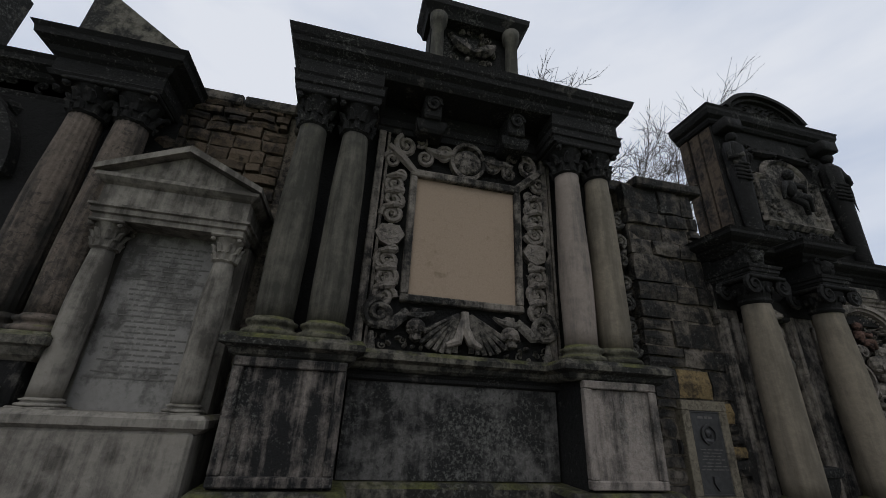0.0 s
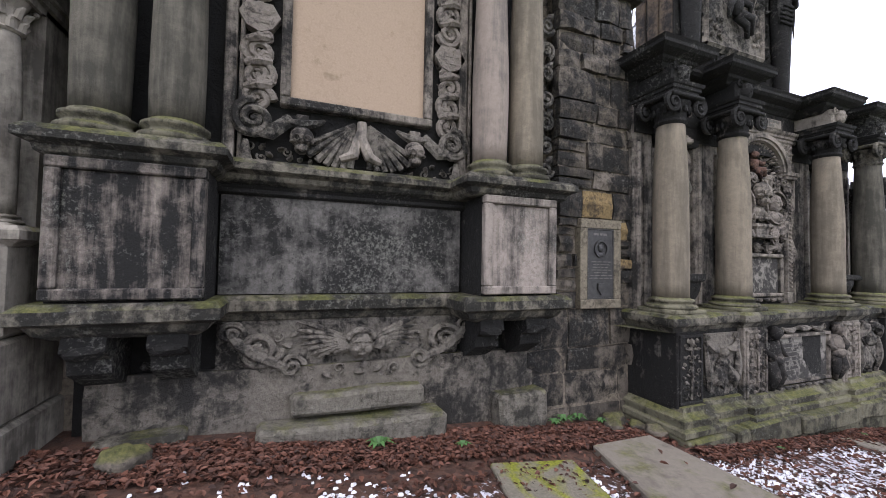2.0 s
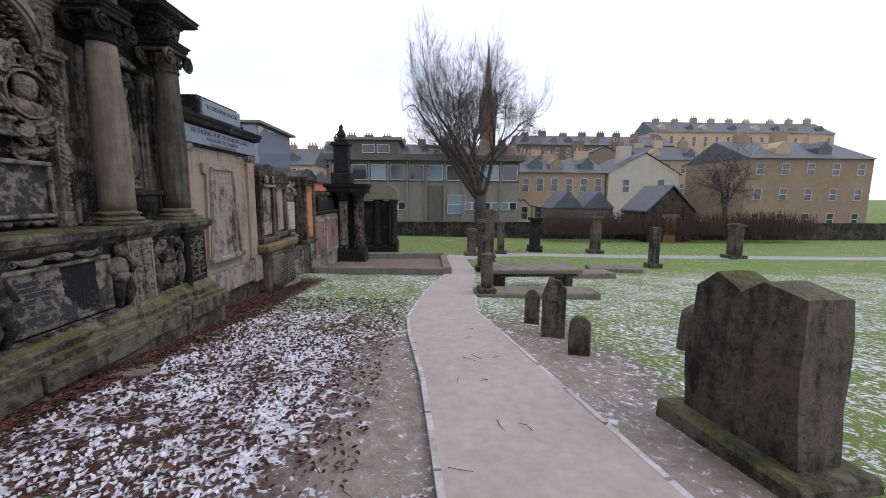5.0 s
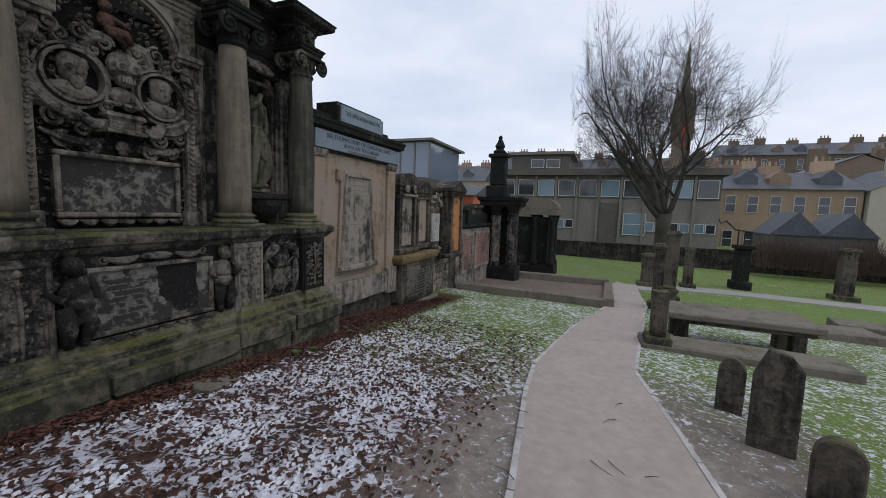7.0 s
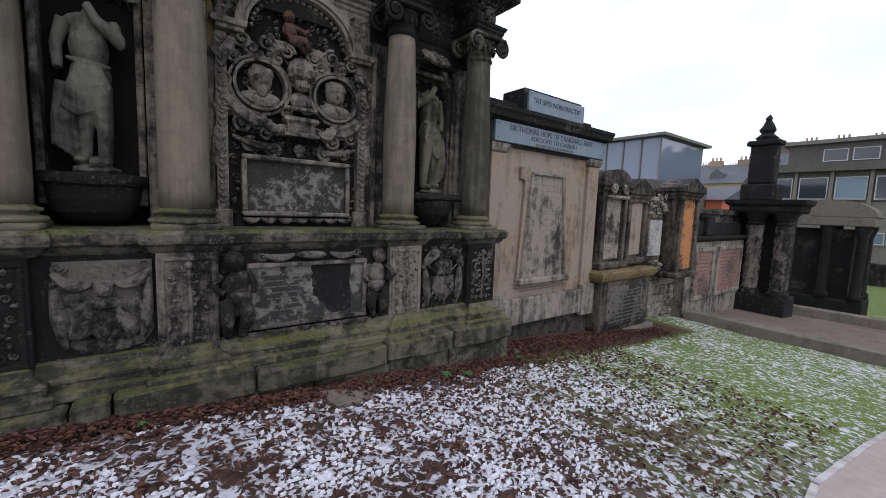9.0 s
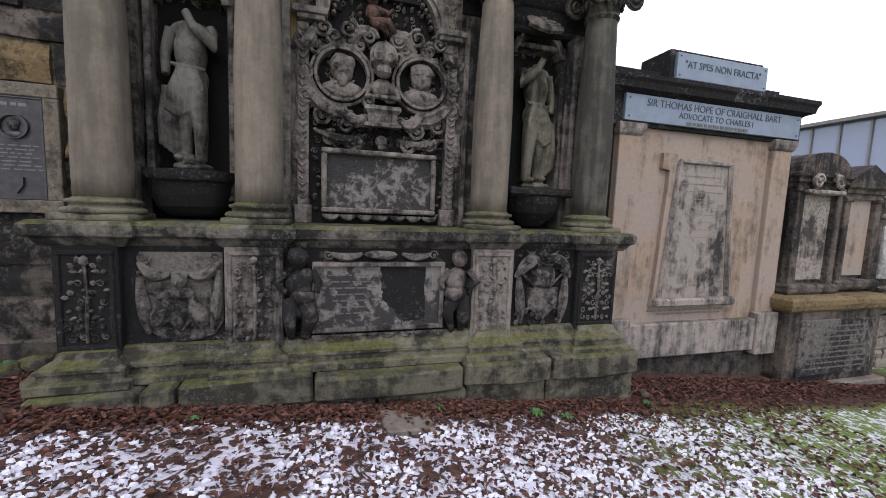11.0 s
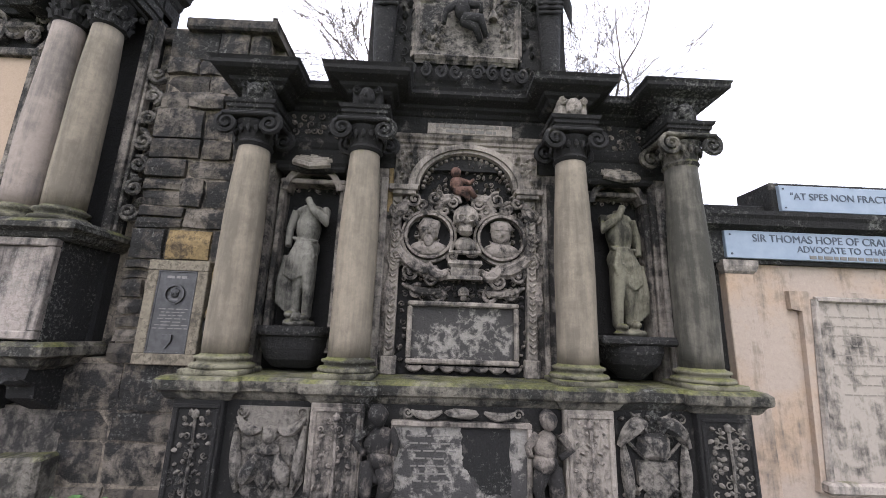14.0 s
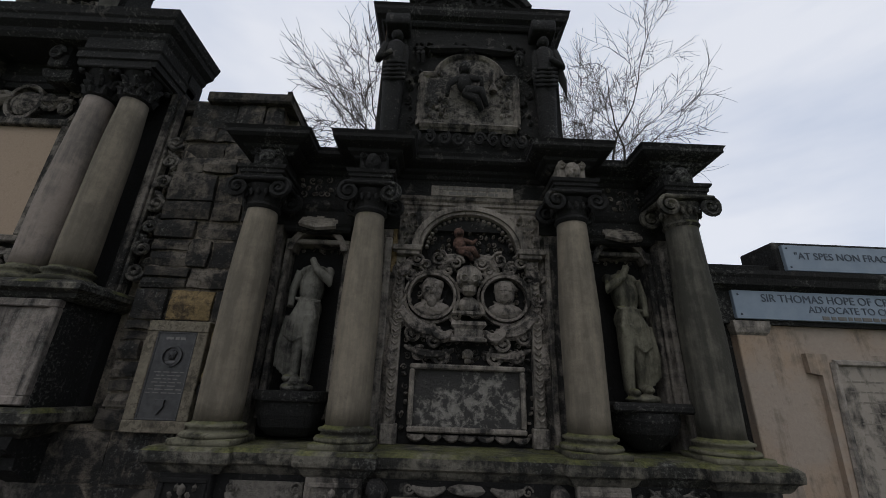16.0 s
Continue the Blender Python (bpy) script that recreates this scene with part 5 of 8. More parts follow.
def draped_figure(x, z0, h, flip, mat, label):
    """A worn headless draped figure as one plain mesh."""
    bm = bmesh.new()
    s = flip
    tube(bm, [(x + s * 0.07 * h, -0.17, z0 + 0.04 * h), (x + s * 0.08 * h, -0.2, z0 + 0.22 * h), (x + s * 0.05 * h, -0.2, z0 + 0.5 * h)], [0.045 * h, 0.055 * h, 0.085 * h], 12)
    tube(bm, [(x - s * 0.06 * h, -0.13, z0 + 0.06 * h), (x - s * 0.05 * h, -0.16, z0 + 0.25 * h), (x - s * 0.03 * h, -0.17, z0 + 0.5 * h)], [0.045 * h, 0.06 * h, 0.085 * h], 12)
    blob(bm, (x + s * 0.07 * h, -0.24, z0 + 0.03 * h), (0.045 * h, 0.085 * h, 0.03 * h), 2)
    blob(bm, (x - s * 0.08 * h, -0.2, z0 + 0.05 * h), (0.05 * h, 0.08 * h, 0.03 * h), 2)
    blob(bm, (x, -0.16, z0 + 0.55 * h), (0.13 * h, 0.10 * h, 0.11 * h), 3, 0.1)
    blob(bm, (x, -0.15, z0 + 0.74 * h), (0.125 * h, 0.09 * h, 0.16 * h), 3, 0.1)
    blob(bm, (x, -0.13, z0 + 0.87 * h), (0.16 * h, 0.08 * h, 0.06 * h), 2)
    tube(bm, [(x, -0.12, z0 + 0.88 * h), (x - s * 0.01, -0.12, z0 + 0.95 * h)], [0.05 * h, 0.035 * h], 9)
    # raised arm across the breast and lowered arm
    tube(bm, [(x + s * 0.15 * h, -0.13, z0 + 0.88 * h), (x + s * 0.2 * h, -0.22, z0 + 0.78 * h), (x + s * 0.06 * h, -0.28, z0 + 0.86 * h), (x + s * 0.0 * h, -0.27, z0 + 0.95 * h)], [0.05 * h, 0.048 * h, 0.036 * h, 0.03 * h], 10)
    tube(bm, [(x - s * 0.15 * h, -0.12, z0 + 0.87 * h), (x - s * 0.2 * h, -0.12, z0 + 0.72 * h), (x - s * 0.19 * h, -0.15, z0 + 0.58 * h)], [0.05 * h, 0.042 * h, 0.032 * h], 10)
    # falling folds of the gown
    rnd = random.Random(7 + int(x))
    for i in range(13):
        f = i / 12
        xx = x + (f - 0.5) * 0.24 * h
        low = 0.30 + 0.16 * abs(f - (0.3 if s > 0 else 0.7))
        tube(bm, [(xx * 0.5 + x * 0.5, -0.24, z0 + 0.62 * h), (xx, -0.275 + 0.03 * (i % 2), z0 + 0.48 * h), (xx - s * 0.03 * h, -0.24, z0 + low * h)], [0.014 * h, 0.018 * h, 0.022 * h], 6)
    for i in range(5):
        tube(bm, [(x - s * (0.07 + 0.03 * i) * h, -0.2, z0 + 0.5 * h), (x - s * (0.13 + 0.02 * i) * h, -0.2, z0 + 0.28 * h), (x - s * (0.09 + 0.035 * i) * h, -0.17, z0 + (0.05 + 0.02 * i) * h)],
             [0.02 * h, 0.034 * h, 0.022 * h], 7)
    swag(bm, x - 0.13 * h, z0 + 0.64 * h, x + 0.13 * h, z0 + 0.62 * h, -0.22, 0.02 * h, 0.02 * h)
    blob(bm, (x + 0.02, -0.22, z0 - 0.015), (0.16 * h, 0.1 * h, 0.035 * h), 2, 0.2)
    for v in bm.verts:
        v.co.x = x + (v.co.x - x) * 0.76
    worn(bm, 0.008, 9)
    ob = obj("statue", bm, mat, True)
    md = ob.modifiers.new("weld", "REMESH")
    md.mode, md.voxel_size, md.use_smooth_shade = "VOXEL", 0.009, True
    return tagged(ob, label, "statue", "niche figures")


MONUMENT_B = build_b()
M_STATUE = stone("worn_statue_stone", (0.25, 0.24, 0.205), (0.06, 0.058, 0.05), 0.46, moss=0.12, bump=0.3, grain=18, streak=0.8, speck=0.3)
M_STATUE_MOSSY = stone("algae_streaked_statue_stone", (0.26, 0.245, 0.18), (0.06, 0.058, 0.04), 0.46, moss=0.25, bump=0.3, streak=1.0, speck=0.3)
draped_figure(0.655, 1.77, 1.22, 1, M_STATUE, "headless grey stone figure in a draped gown, standing in a niche")
draped_figure(3.70, 1.78, 1.26, -1, M_STATUE_MOSSY, "headless algae-streaked stone figure in a tunic, standing in a niche")
bm = bmesh.new()
skull(bm, 0.68, -0.31, 1.79, 0.10)
tagged(obj("carved_skull", bm, M_STATUE), "small carved stone skull lying at the figure's feet", "skull carving")

# ---------------------------------------------------------------- bronze plaque in the wall
def build_plaque():
    t = thing("wall_plaque", (-0.46, -0.03, 1.35), "dark bronze memorial plaque in a buff stone surround on the wall", "plaque")
    bm = bmesh.new()
    frame_bars(bm, -0.735, -0.19, 1.36, 2.29, 0.095, -0.045, 0.08, 0.006)
    part("stone_surround", bm, stone("buff_surround", (0.27, 0.235, 0.175), (0.15, 0.13, 0.10), 0.35, bump=0.3), t, "buff stone surround")
    p = part("plaque_plate", nbox(-0.64, -0.285, -0.03, 0.07, 1.455, 2.195, 0.006), M_BRONZE, t)
    bm = bmesh.new()
    frame_bars(bm, -0.638, -0.287, 1.457, 2.193, 0.014, -0.04, -0.028, 0.003)
    part("plate_rim", bm, M_BRONZE, p)
    bm = bmesh.new()
    ring_band(bm, -0.462, 1.98, 0.075, 0.09, -0.05, -0.028, 0, 2 * math.pi, 24)
    bust(bm, -0.462, -0.03, 1.985, 0.10)
    part("portrait_medallion", bm, M_BRONZE, p, "round bronze portrait medallion")
    bm = bmesh.new()
    prism(bm, [(-0.505, 1.62), (-0.42, 1.62), (-0.42, 1.56), (-0.462, 1.50), (-0.505, 1.56)], -0.05, -0.028)
    part("small_shield", bm, M_BRONZE, p)
    bm = bmesh.new()
    text_bars(bm, -0.61, -0.315, 1.66, 1.86, -0.031, 7, 11, 0.009)
    text_bars(bm, -0.58, -0.345, 2.11, 2.16, -0.031, 1, 12, 0.022)
    part("cast_lettering", bm, plain("rubbed_bronze", (0.11, 0.105, 0.10), (0.16, 0.15, 0.14), 20, 0.4, 0.7), p)
    warp(t, 0.0, -0.18)


build_plaque()

# ---------------------------------------------------------------- tall monument with paired columns and blank panel (A)
M_STEP = stone("broken_plinth_stone", (0.25, 0.23, 0.19), (0.09, 0.085, 0.07), 0.46, moss=0.25, bump=0.8)
AL, AR = (-4.97, -4.17), (-2.17, -1.45)


def ornament_frame(t):
    """Strapwork border round the blank panel."""
    y = 0.03
    for s, x in ((-1, -3.93), (1, -2.34)):
        bm = bmesh.new()
        for i, z in enumerate((3.25, 3.44, 3.63, 4.15, 4.33, 4.52)):
            scroll(bm, x, y - 0.02, z, 0.115, 1.7, s * (1 if i % 2 else -1), i * 1.1, 0.036, 6)
            scroll(bm, x - s * 0.05, y - 0.03, z + 0.13, 0.06, 1.4, -s, i, 0.024, 5)
            tube(bm, [(x - 0.09, y - 0.03, z + 0.08), (x, y - 0.07, z + 0.1), (x + 0.09, y - 0.03, z + 0.12)], [0.03, 0.042, 0.03], 7)
            leaf_relief(bm, x + s * 0.02, y, z - 0.06, 1.57 + s * 0.9, 0.16, 0.05, 0.05)
            box(bm, x - 0.03, x + 0.03, y - 0.05, y + 0.05, z - 0.17, z - 0.11, 0.01)
        part("strapwork_carving", bm, M_RELIEF, t, "pierced strapwork scrolls")
        bm = bmesh.new()
        prism(bm, [(x - 0.15, 3.92), (x - 0.09, 4.02), (x + 0.09, 4.02), (x + 0.15, 3.92), (x + 0.09, 3.82), (x, 3.78), (x - 0.09, 3.82)], y - 0.06, y + 0.04)
        text_bars(bm, x - 0.08, x + 0.08, 3.84, 3.98, y - 0.062, 2, 5, 0.04)
        part("lozenge_shield", bm, M_RELIEF, t, "small pale pointed shield")
    # head of the border with a central shield
    bm = bmesh.new()
    for s in (-1, 1):
        for k, (dx, z, r) in enumerate(((0.28, 4.95, 0.10), (0.5, 4.88, 0.09), (0.72, 4.98, 0.12), (0.86, 4.8, 0.09), (0.55, 5.06, 0.07))):
            scroll(bm, -3.13 + s * dx, y - 0.03, z, r, 1.6, s * (1 if k % 2 else -1), k, r * 0.3, 6)
        tube(bm, [(-3.13 + s * 0.6, y - 0.03, 4.72), (-3.13 + s * 0.75, y - 0.06, 4.83), (-3.13 + s * 0.9, y - 0.03, 4.95)], [0.04, 0.05, 0.04], 6)
        swag(bm, -3.13 + s * 0.15, 5.0, -3.13 + s * 0.5, 5.0, y - 0.03, 0.06, 0.04)
    blob(bm, (-3.13, y - 0.01, 4.93), (0.17, 0.06, 0.14), 3, 0.1)
    ring_band(bm, -3.13, 4.93, 0.17, 0.21, y - 0.05, y + 0.03, 0, 2 * math.pi, 24)
    part("head_strapwork", bm, M_RELIEF, t, "strapwork head with oval shield")
    # foot of the border: winged hourglass, skulls, tassels
    for s in (-1, 1):
        bm = bmesh.new()
        scroll(bm, -3.13 + s * 0.82, y - 0.05, 3.07, 0.15, 1.8, -s, 1.57, 0.042, 7)
        tube(bm, [(-3.13 + s * 0.55, y - 0.03, 3.12), (-3.13 + s * 0.7, y - 0.06, 2.97), (-3.13 + s * 0.86, y - 0.06, 2.98)], [0.05, 0.06, 0.04], 6, flat=0.5)
        lathe(bm, -3.13 + s * 0.87, y - 0.04, [(0.06, 2.70), (0.05, 2.74), (0.03, 2.84), (0.02, 2.9)], 10)
        for i in range(7):
            a = (math.pi + 0.55 + 0.16 * i) if s < 0 else (-0.55 - 0.16 * i)
            tube(bm, [(-3.13 + s * 0.06, y - 0.05, 3.14), (-3.13 + s * 0.06 + 0.5 * (1 - 0.04 * i) * math.cos(a), y - 0.045 + 0.004 * i, 3.14 + 0.5 * (1 - 0.04 * i) * math.sin(a))], [0.02, 0.032], 5)
        foliage_relief(bm, -3.13 + s * 0.62 - 0.28, -3.13 + s * 0.62 + 0.28, 2.74, 2.9, y + 0.02, 44 + s, 0.09, 0.05)
        swag(bm, -3.13 + s * 0.3, 3.14, -3.13 + s * 0.62, 3.12, y - 0.03, 0.05, 0.03)
        worn(bm, 0.008, 9)
        part("winged_carving", bm, M_RELIEF_DK, t, "carved wings and scrolls below the panel")
    bm = bmesh.new()
    tube(bm, [(-3.13, y - 0.06, 3.16), (-3.13, y - 0.07, 3.0), (-3.06, y - 0.06, 2.86), (-2.96, y - 0.05, 2.82)], [0.04, 0.05, 0.05, 0.03], 7)
    tube(bm, [(-3.13, y - 0.06, 3.1), (-3.2, y - 0.06, 2.86), (-3.3, y - 0.05, 2.82)], [0.04, 0.05, 0.03], 7)
    part("drapery_tie", bm, M_SAND_GREY, t)
    for s in (-1, 1):
        bm = bmesh.new()
        skull(bm, -3.13 + s * 0.47, y - 0.04, 2.93, 0.19)
        box(bm, -3.13 + s * 0.47 - 0.05, -3.13 + s * 0.47 + 0.05, y - 0.06, y + 0.04, 3.06, 3.16, 0.01)
        part("carved_skull", bm, M_RELIEF, t)


def build_a():
    t = thing("wall_monument", (-3.2, -0.3, ground_z(-3.2, -0.3)), "tall black wall monument with paired columns and blank tan panel", "monument")
    # Body colour holds black crust and the painted shade between carvings and columns.
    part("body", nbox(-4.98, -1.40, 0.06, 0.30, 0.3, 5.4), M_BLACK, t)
    # rough plinth
    bm = nbox(-4.9, -1.42, -0.02, 0.08, 0.0, 0.98)
    worn(bm, 0.03, 3, 6)
    part("rough_plinth", bm, stone("crumbling_plinth", (0.25, 0.225, 0.19), (0.08, 0.075, 0.068), 0.45, moss=0.15, bump=1.0), t, "crumbling rough stone plinth")
    part("relief_ground", nbox(-4.15, -2.2, 0.02, 0.07, 0.9, 1.42), M_RELIEF_DK, t)
    for z0, z1, a, b, y0 in ((0.15, 0.58, -3.86, -2.40, -0.28), (0.62, 0.79, -3.64, -2.56, -0.16)):
        bm = nbox(a, b, y0, 0.0, z0, z1, 0.03)
        worn(bm, 0.03, 2.5, 4)
        part("broken_step", bm, M_STEP, t, "broken weathered stone step")
    for x in (-4.55, -1.62):
        bm = nbox(x - 0.25, x + 0.25, -0.22, 0.0, 0.2, 0.62, 0.03)
        worn(bm, 0.04, 2, 4, x)
        part("rough_block", bm, M_STEP, t)
    # cherub relief
    bm = bmesh.new()
    blob(bm, (-3.1, -0.07, 1.15), (0.10, 0.09, 0.125), 3, 0.1)
    for k in (-1, 1):
        blob(bm, (-3.1 + k * 0.045, -0.13, 1.12), (0.04, 0.035, 0.038), 2)
        tube(bm, [(-3.1 + k * 0.012, -0.155, 1.185), (-3.1 + k * 0.05, -0.15, 1.195), (-3.1 + k * 0.08, -0.12, 1.175)], 0.014, 5)
    blob(bm, (-3.1, -0.165, 1.14), (0.018, 0.022, 0.03), 1)
    tube(bm, [(-3.13, -0.15, 1.085), (-3.1, -0.16, 1.08), (-3.07, -0.15, 1.085)], 0.011, 5)
    for k in range(11):
        a = 0.25 + k * 0.264
        blob(bm, (-3.1 + 0.105 * math.cos(a), -0.09, 1.20 + 0.085 * math.sin(a)), (0.035, 0.04, 0.033), 1, 0.5)
    worn(bm, 0.012, 13)
    part("cherub_head", bm, M_RELIEF_DK, t, "worn carved cherub face", True)
    for s in (-1, 1):
        bm = bmesh.new()
        for row, (ln, n, zz) in enumerate(((0.44, 7, 1.20), (0.30, 6, 1.17), (0.18, 5, 1.14))):
            for i in range(n):
                u = 0.42 - (0.17 + 0.02 * row) * i
                a = u if s > 0 else math.pi - u
                px, pz = -3.1 + s * 0.09, zz
                e = ln * (1 - 0.06 * i)
                tube(bm, [(px, -0.05 - 0.02 * row, pz), (px + 0.6 * e * math.cos(a), -0.055 - 0.02 * row, pz + 0.6 * e * math.sin(a) + 0.02), (px + e * math.cos(a), -0.03 - 0.015 * row, pz + e * math.sin(a))], [0.02, 0.026, 0.012], 5, flat=0.6)
        worn(bm, 0.012, 9)
        part("carved_wing", bm, M_RELIEF_DK, t)
        bm = bmesh.new()
        scroll(bm, -3.1 + s * 0.75, -0.03, 1.15, 0.16, 1.8, s, 0, 0.034, 6)
        scroll(bm, -3.1 + s * 0.95, -0.03, 1.30, 0.09, 1.6, -s, 0, 0.024, 6)
        scroll(bm, -3.1 + s * 0.52, -0.03, 0.99, 0.09, 1.5, -s, 0, 0.024, 6)
        swag(bm, -3.1 + s * 1.0, 1.32, -3.1 + s * 0.55, 0.98, -0.03, 0.05, 0.04)
        foliage_relief(bm, -3.1 + s * 0.7 - 0.22, -3.1 + s * 0.7 + 0.22, 0.9, 1.28, -0.01, 51 + s, 0.10, 0.045)
        worn(bm, 0.012, 9)
        part("scroll_relief", bm, M_RELIEF_DK, t)
    bm = bmesh.new()
    foliage_relief(bm, -3.45, -2.75, 0.86, 1.0, -0.03, 41, 0.12, 0.05)
    part("leaf_relief_band", bm, M_RELIEF_DK, t)
    # lower ledge
    bm = bmesh.new()
    lowp = [(-5.0, 0.2), (-5.0, -0.40), (-4.15, -0.40), (-4.15, 0.0), (-2.28, 0.0), (-2.28, -0.40), (-1.40, -0.40), (-1.40, 0.2)]
    sweep(bm, lowp, [(-0.06, 1.36), (0.0, 1.40), (0.03, 1.46), (0.09, 1.49), (0.09, 1.57), (0.05, 1.61)], 0.2)
    worn(bm, 0.006, 4)
    part("lower_ledge", bm, M_DARKMOSS, t, "moulded lower ledge")
    for x in (-4.78, -4.36, -2.05, -1.6):
        bm = bmesh.new()
        prism(bm, [(x - 0.10, 1.36), (x + 0.10, 1.36), (x + 0.10, 1.0), (x - 0.10, 1.0)], -0.02, 0.1)
        sidep = [(-0.36, 1.38), (-0.38, 1.28), (-0.28, 1.20), (-0.27, 1.10), (-0.12, 1.0), (-0.04, 0.96)]
        vs = [[bm.verts.new((xx, yy, zz)) for yy, zz in sidep + [(0.05, 0.96), (0.05, 1.38)]] for xx in (x - 0.11, x + 0.11)]
        for i in range(len(vs[0])):
            j = (i + 1) % len(vs[0])
            bm.faces.new((vs[0][i], vs[0][j], vs[1][j], vs[1][i]))
        bm.faces.new(vs[0])
        bm.faces.new(vs[1][::-1])
        bmesh.ops.recalc_face_normals(bm, faces=bm.faces[:])
        blob(bm, (x, -0.32, 1.27), (0.12, 0.09, 0.06), 2, 0.2)
        part("corbel", bm, M_DARK, t, "scrolled stone corbel")
    # pedestals
    for (a, b), mat in ((AL, M_PED), (AR, M_PED_PALE)):
        p = part("pedestal", nbox(a, b, -0.38, 0.1, 1.58, 2.56, 0.008), M_DARK, t, "square pedestal with framed panel")
        bm = bmesh.new()
        frame_bars(bm, a, b, 1.63, 2.54, 0.075, -0.45, -0.375, 0.01)
        part("moulded_frame", bm, mat, p)
        part("pedestal_panel", nbox(a + 0.076, b - 0.076, -0.415, -0.37, 1.70, 2.46), mat, p, "blotched stone panel")
    bm = bmesh.new()
    foliage_relief(bm, -4.88, -4.28, 1.02, 1.3, 0.0, 42, 0.13, 0.05)
    part("leaf_carving", bm, M_DARK, t)
    # blackened centre panel
    part("centre_panel", nbox(-4.15, -2.2, 0.0, 0.07, 1.62, 2.50), M_PANEL_LICHEN, t, "black panel spotted with grey lichen")
    bm = bmesh.new()
    sweep(bm, [(-4.2, -0.02), (-2.15, -0.02)], [(-0.01, 2.44), (0.02, 2.46), (0.02, 2.49), (0.05, 2.52)], 0.05)
    part("panel_cap", bm, M_DARK, t)
    # upper ledge
    bm = bmesh.new()
    upp = [(-5.0, 0.2), (-5.0, -0.42), (-4.14, -0.42), (-4.14, -0.06), (-2.28, -0.06), (-2.28, -0.42), (-1.36, -0.42), (-1.36, 0.2)]
    sweep(bm, upp, [(-0.02, 2.53), (0.02, 2.56), (0.03, 2.60), (0.09, 2.63), (0.09, 2.68), (0.05, 2.72)], 0.2)
    worn(bm, 0.005, 4)
    part("upper_ledge", bm, M_DARKMOSS, t, "mossy moulded upper ledge")
    for i, x in enumerate((-4.80, -4.39, -2.03, -1.655)):
        column(t, x, -0.24, 2.72, 2.88, 4.80, 5.10, 0.155, 0.128, M_COL_DARK if i < 2 else M_COL_PALE if i == 2 else M_COL, M_DARK, 0.0, "leafy")
    # pilaster strips behind
    for x in (-4.12, -2.20, -1.44):
        part("pilaster_strip", nbox(x - 0.04, x + 0.04, -0.03, 0.08, 2.72, 5.1, 0.01), M_CARVE, t)
        part("pilaster_strip", nbox(x + 0.06, x + 0.09, -0.01, 0.08, 2.72, 5.1, 0.006), M_CARVE, t)
    # blank panel
    bm = bmesh.new()
    frame_bars(bm, -3.77, -2.50, 3.22, 4.74, 0.075, -0.03, 0.08, 0.012)
    f = part("moulded_frame", bm, M_CARVE, t, "moulded frame of the blank panel")
    part("blank_panel", nbox(-3.70, -2.57, 0.03, 0.09, 3.29, 4.67), M_PANEL_TAN, f, "smooth blank tan stone panel")
    ornament_frame(t)
    # entablature
    bm = bmesh.new()
    ent = [(-5.02, 0.2), (-5.02, -0.42), (-4.18, -0.42), (-4.18, 0.0), (-2.26, 0.0), (-2.26, -0.42), (-1.42, -0.42), (-1.42, 0.2)]
    sweep(bm, ent, [(0.0, 5.10), (0.0, 5.16), (0.02, 5.17), (0.02, 5.24), (0.04, 5.26), (0.0, 5.28), (0.0, 5.42)], 0.2)
    part("architrave", bm, M_DARK, t)
    for x in (-3.62, -2.64):
        bm = nbox(x - 0.1, x + 0.1, -0.3, 0.1, 5.16, 5.50, 0.02)
        scroll(bm, x, -0.31, 5.3, 0.08, 1.5, 1, 0, 0.03)
        sweep(bm, [(x - 0.12, 0), (x - 0.12, -0.2), (x + 0.12, -0.2), (x + 0.12, 0)], [(0, 5.05), (0.03, 5.08), (0.05, 5.16)], 0.1)
        part("console", bm, M_DARK, t, "carved console bracket")
    bm = bmesh.new()
    sweep(bm, [(-5.0, 0.3), (-5.0, -0.40), (-1.42, -0.40), (-1.42, 0.3)], [(0.0, 5.40), (0.04, 5.44), (0.05, 5.48), (0.12, 5.52), (0.13, 5.57), (0.15, 5.59), (0.18, 5.66)], 0.7)
    part("cornice", bm, M_DARK, t, "deep black moulded cornice")
    # cresting stage
    part("crest_block", nbox(-3.68, -2.52, 0.02, 0.35, 5.64, 7.25), M_DARK, t)
    bm = bmesh.new()
    foliage_relief(bm, -3.42, -2.78, 5.95, 6.9, 0.0, 43, 0.15, 0.07)
    for s in (-1, 1):
        swag(bm, -3.1, 6.5, -3.1 + s * 0.3, 6.7, -0.02, 0.08, 0.06)
    part("crest_carving", bm, M_RELIEF, t)
    for x in (-3.60, -2.60):
        bm = bmesh.new()
        lathe(bm, x, -0.1, [(0.12, 5.66), (0.12, 5.72), (0.085, 5.76), (0.08, 6.7), (0.11, 6.75), (0.12, 6.88)], 16)
        part("crest_column", bm, M_COL_DARK, t, "", True)
    bm = bmesh.new()
    sweep(bm, [(-3.74, 0.3), (-3.74, -0.12), (-2.46, -0.12), (-2.46, 0.3)], [(0, 6.88), (0.03, 6.95), (0.09, 7.02), (0.1, 7.1)], 0.3)
    sweep(bm, [(-3.72, 0.3), (-3.72, -0.14), (-2.48, -0.14), (-2.48, 0.3)], [(0, 5.64), (0.04, 5.66), (0.04, 5.70), (0, 5.74)], 0.2)
    part("crest_cornice", bm, M_DARK, t)
    # hanging scroll drops on the flank
    bm = bmesh.new()
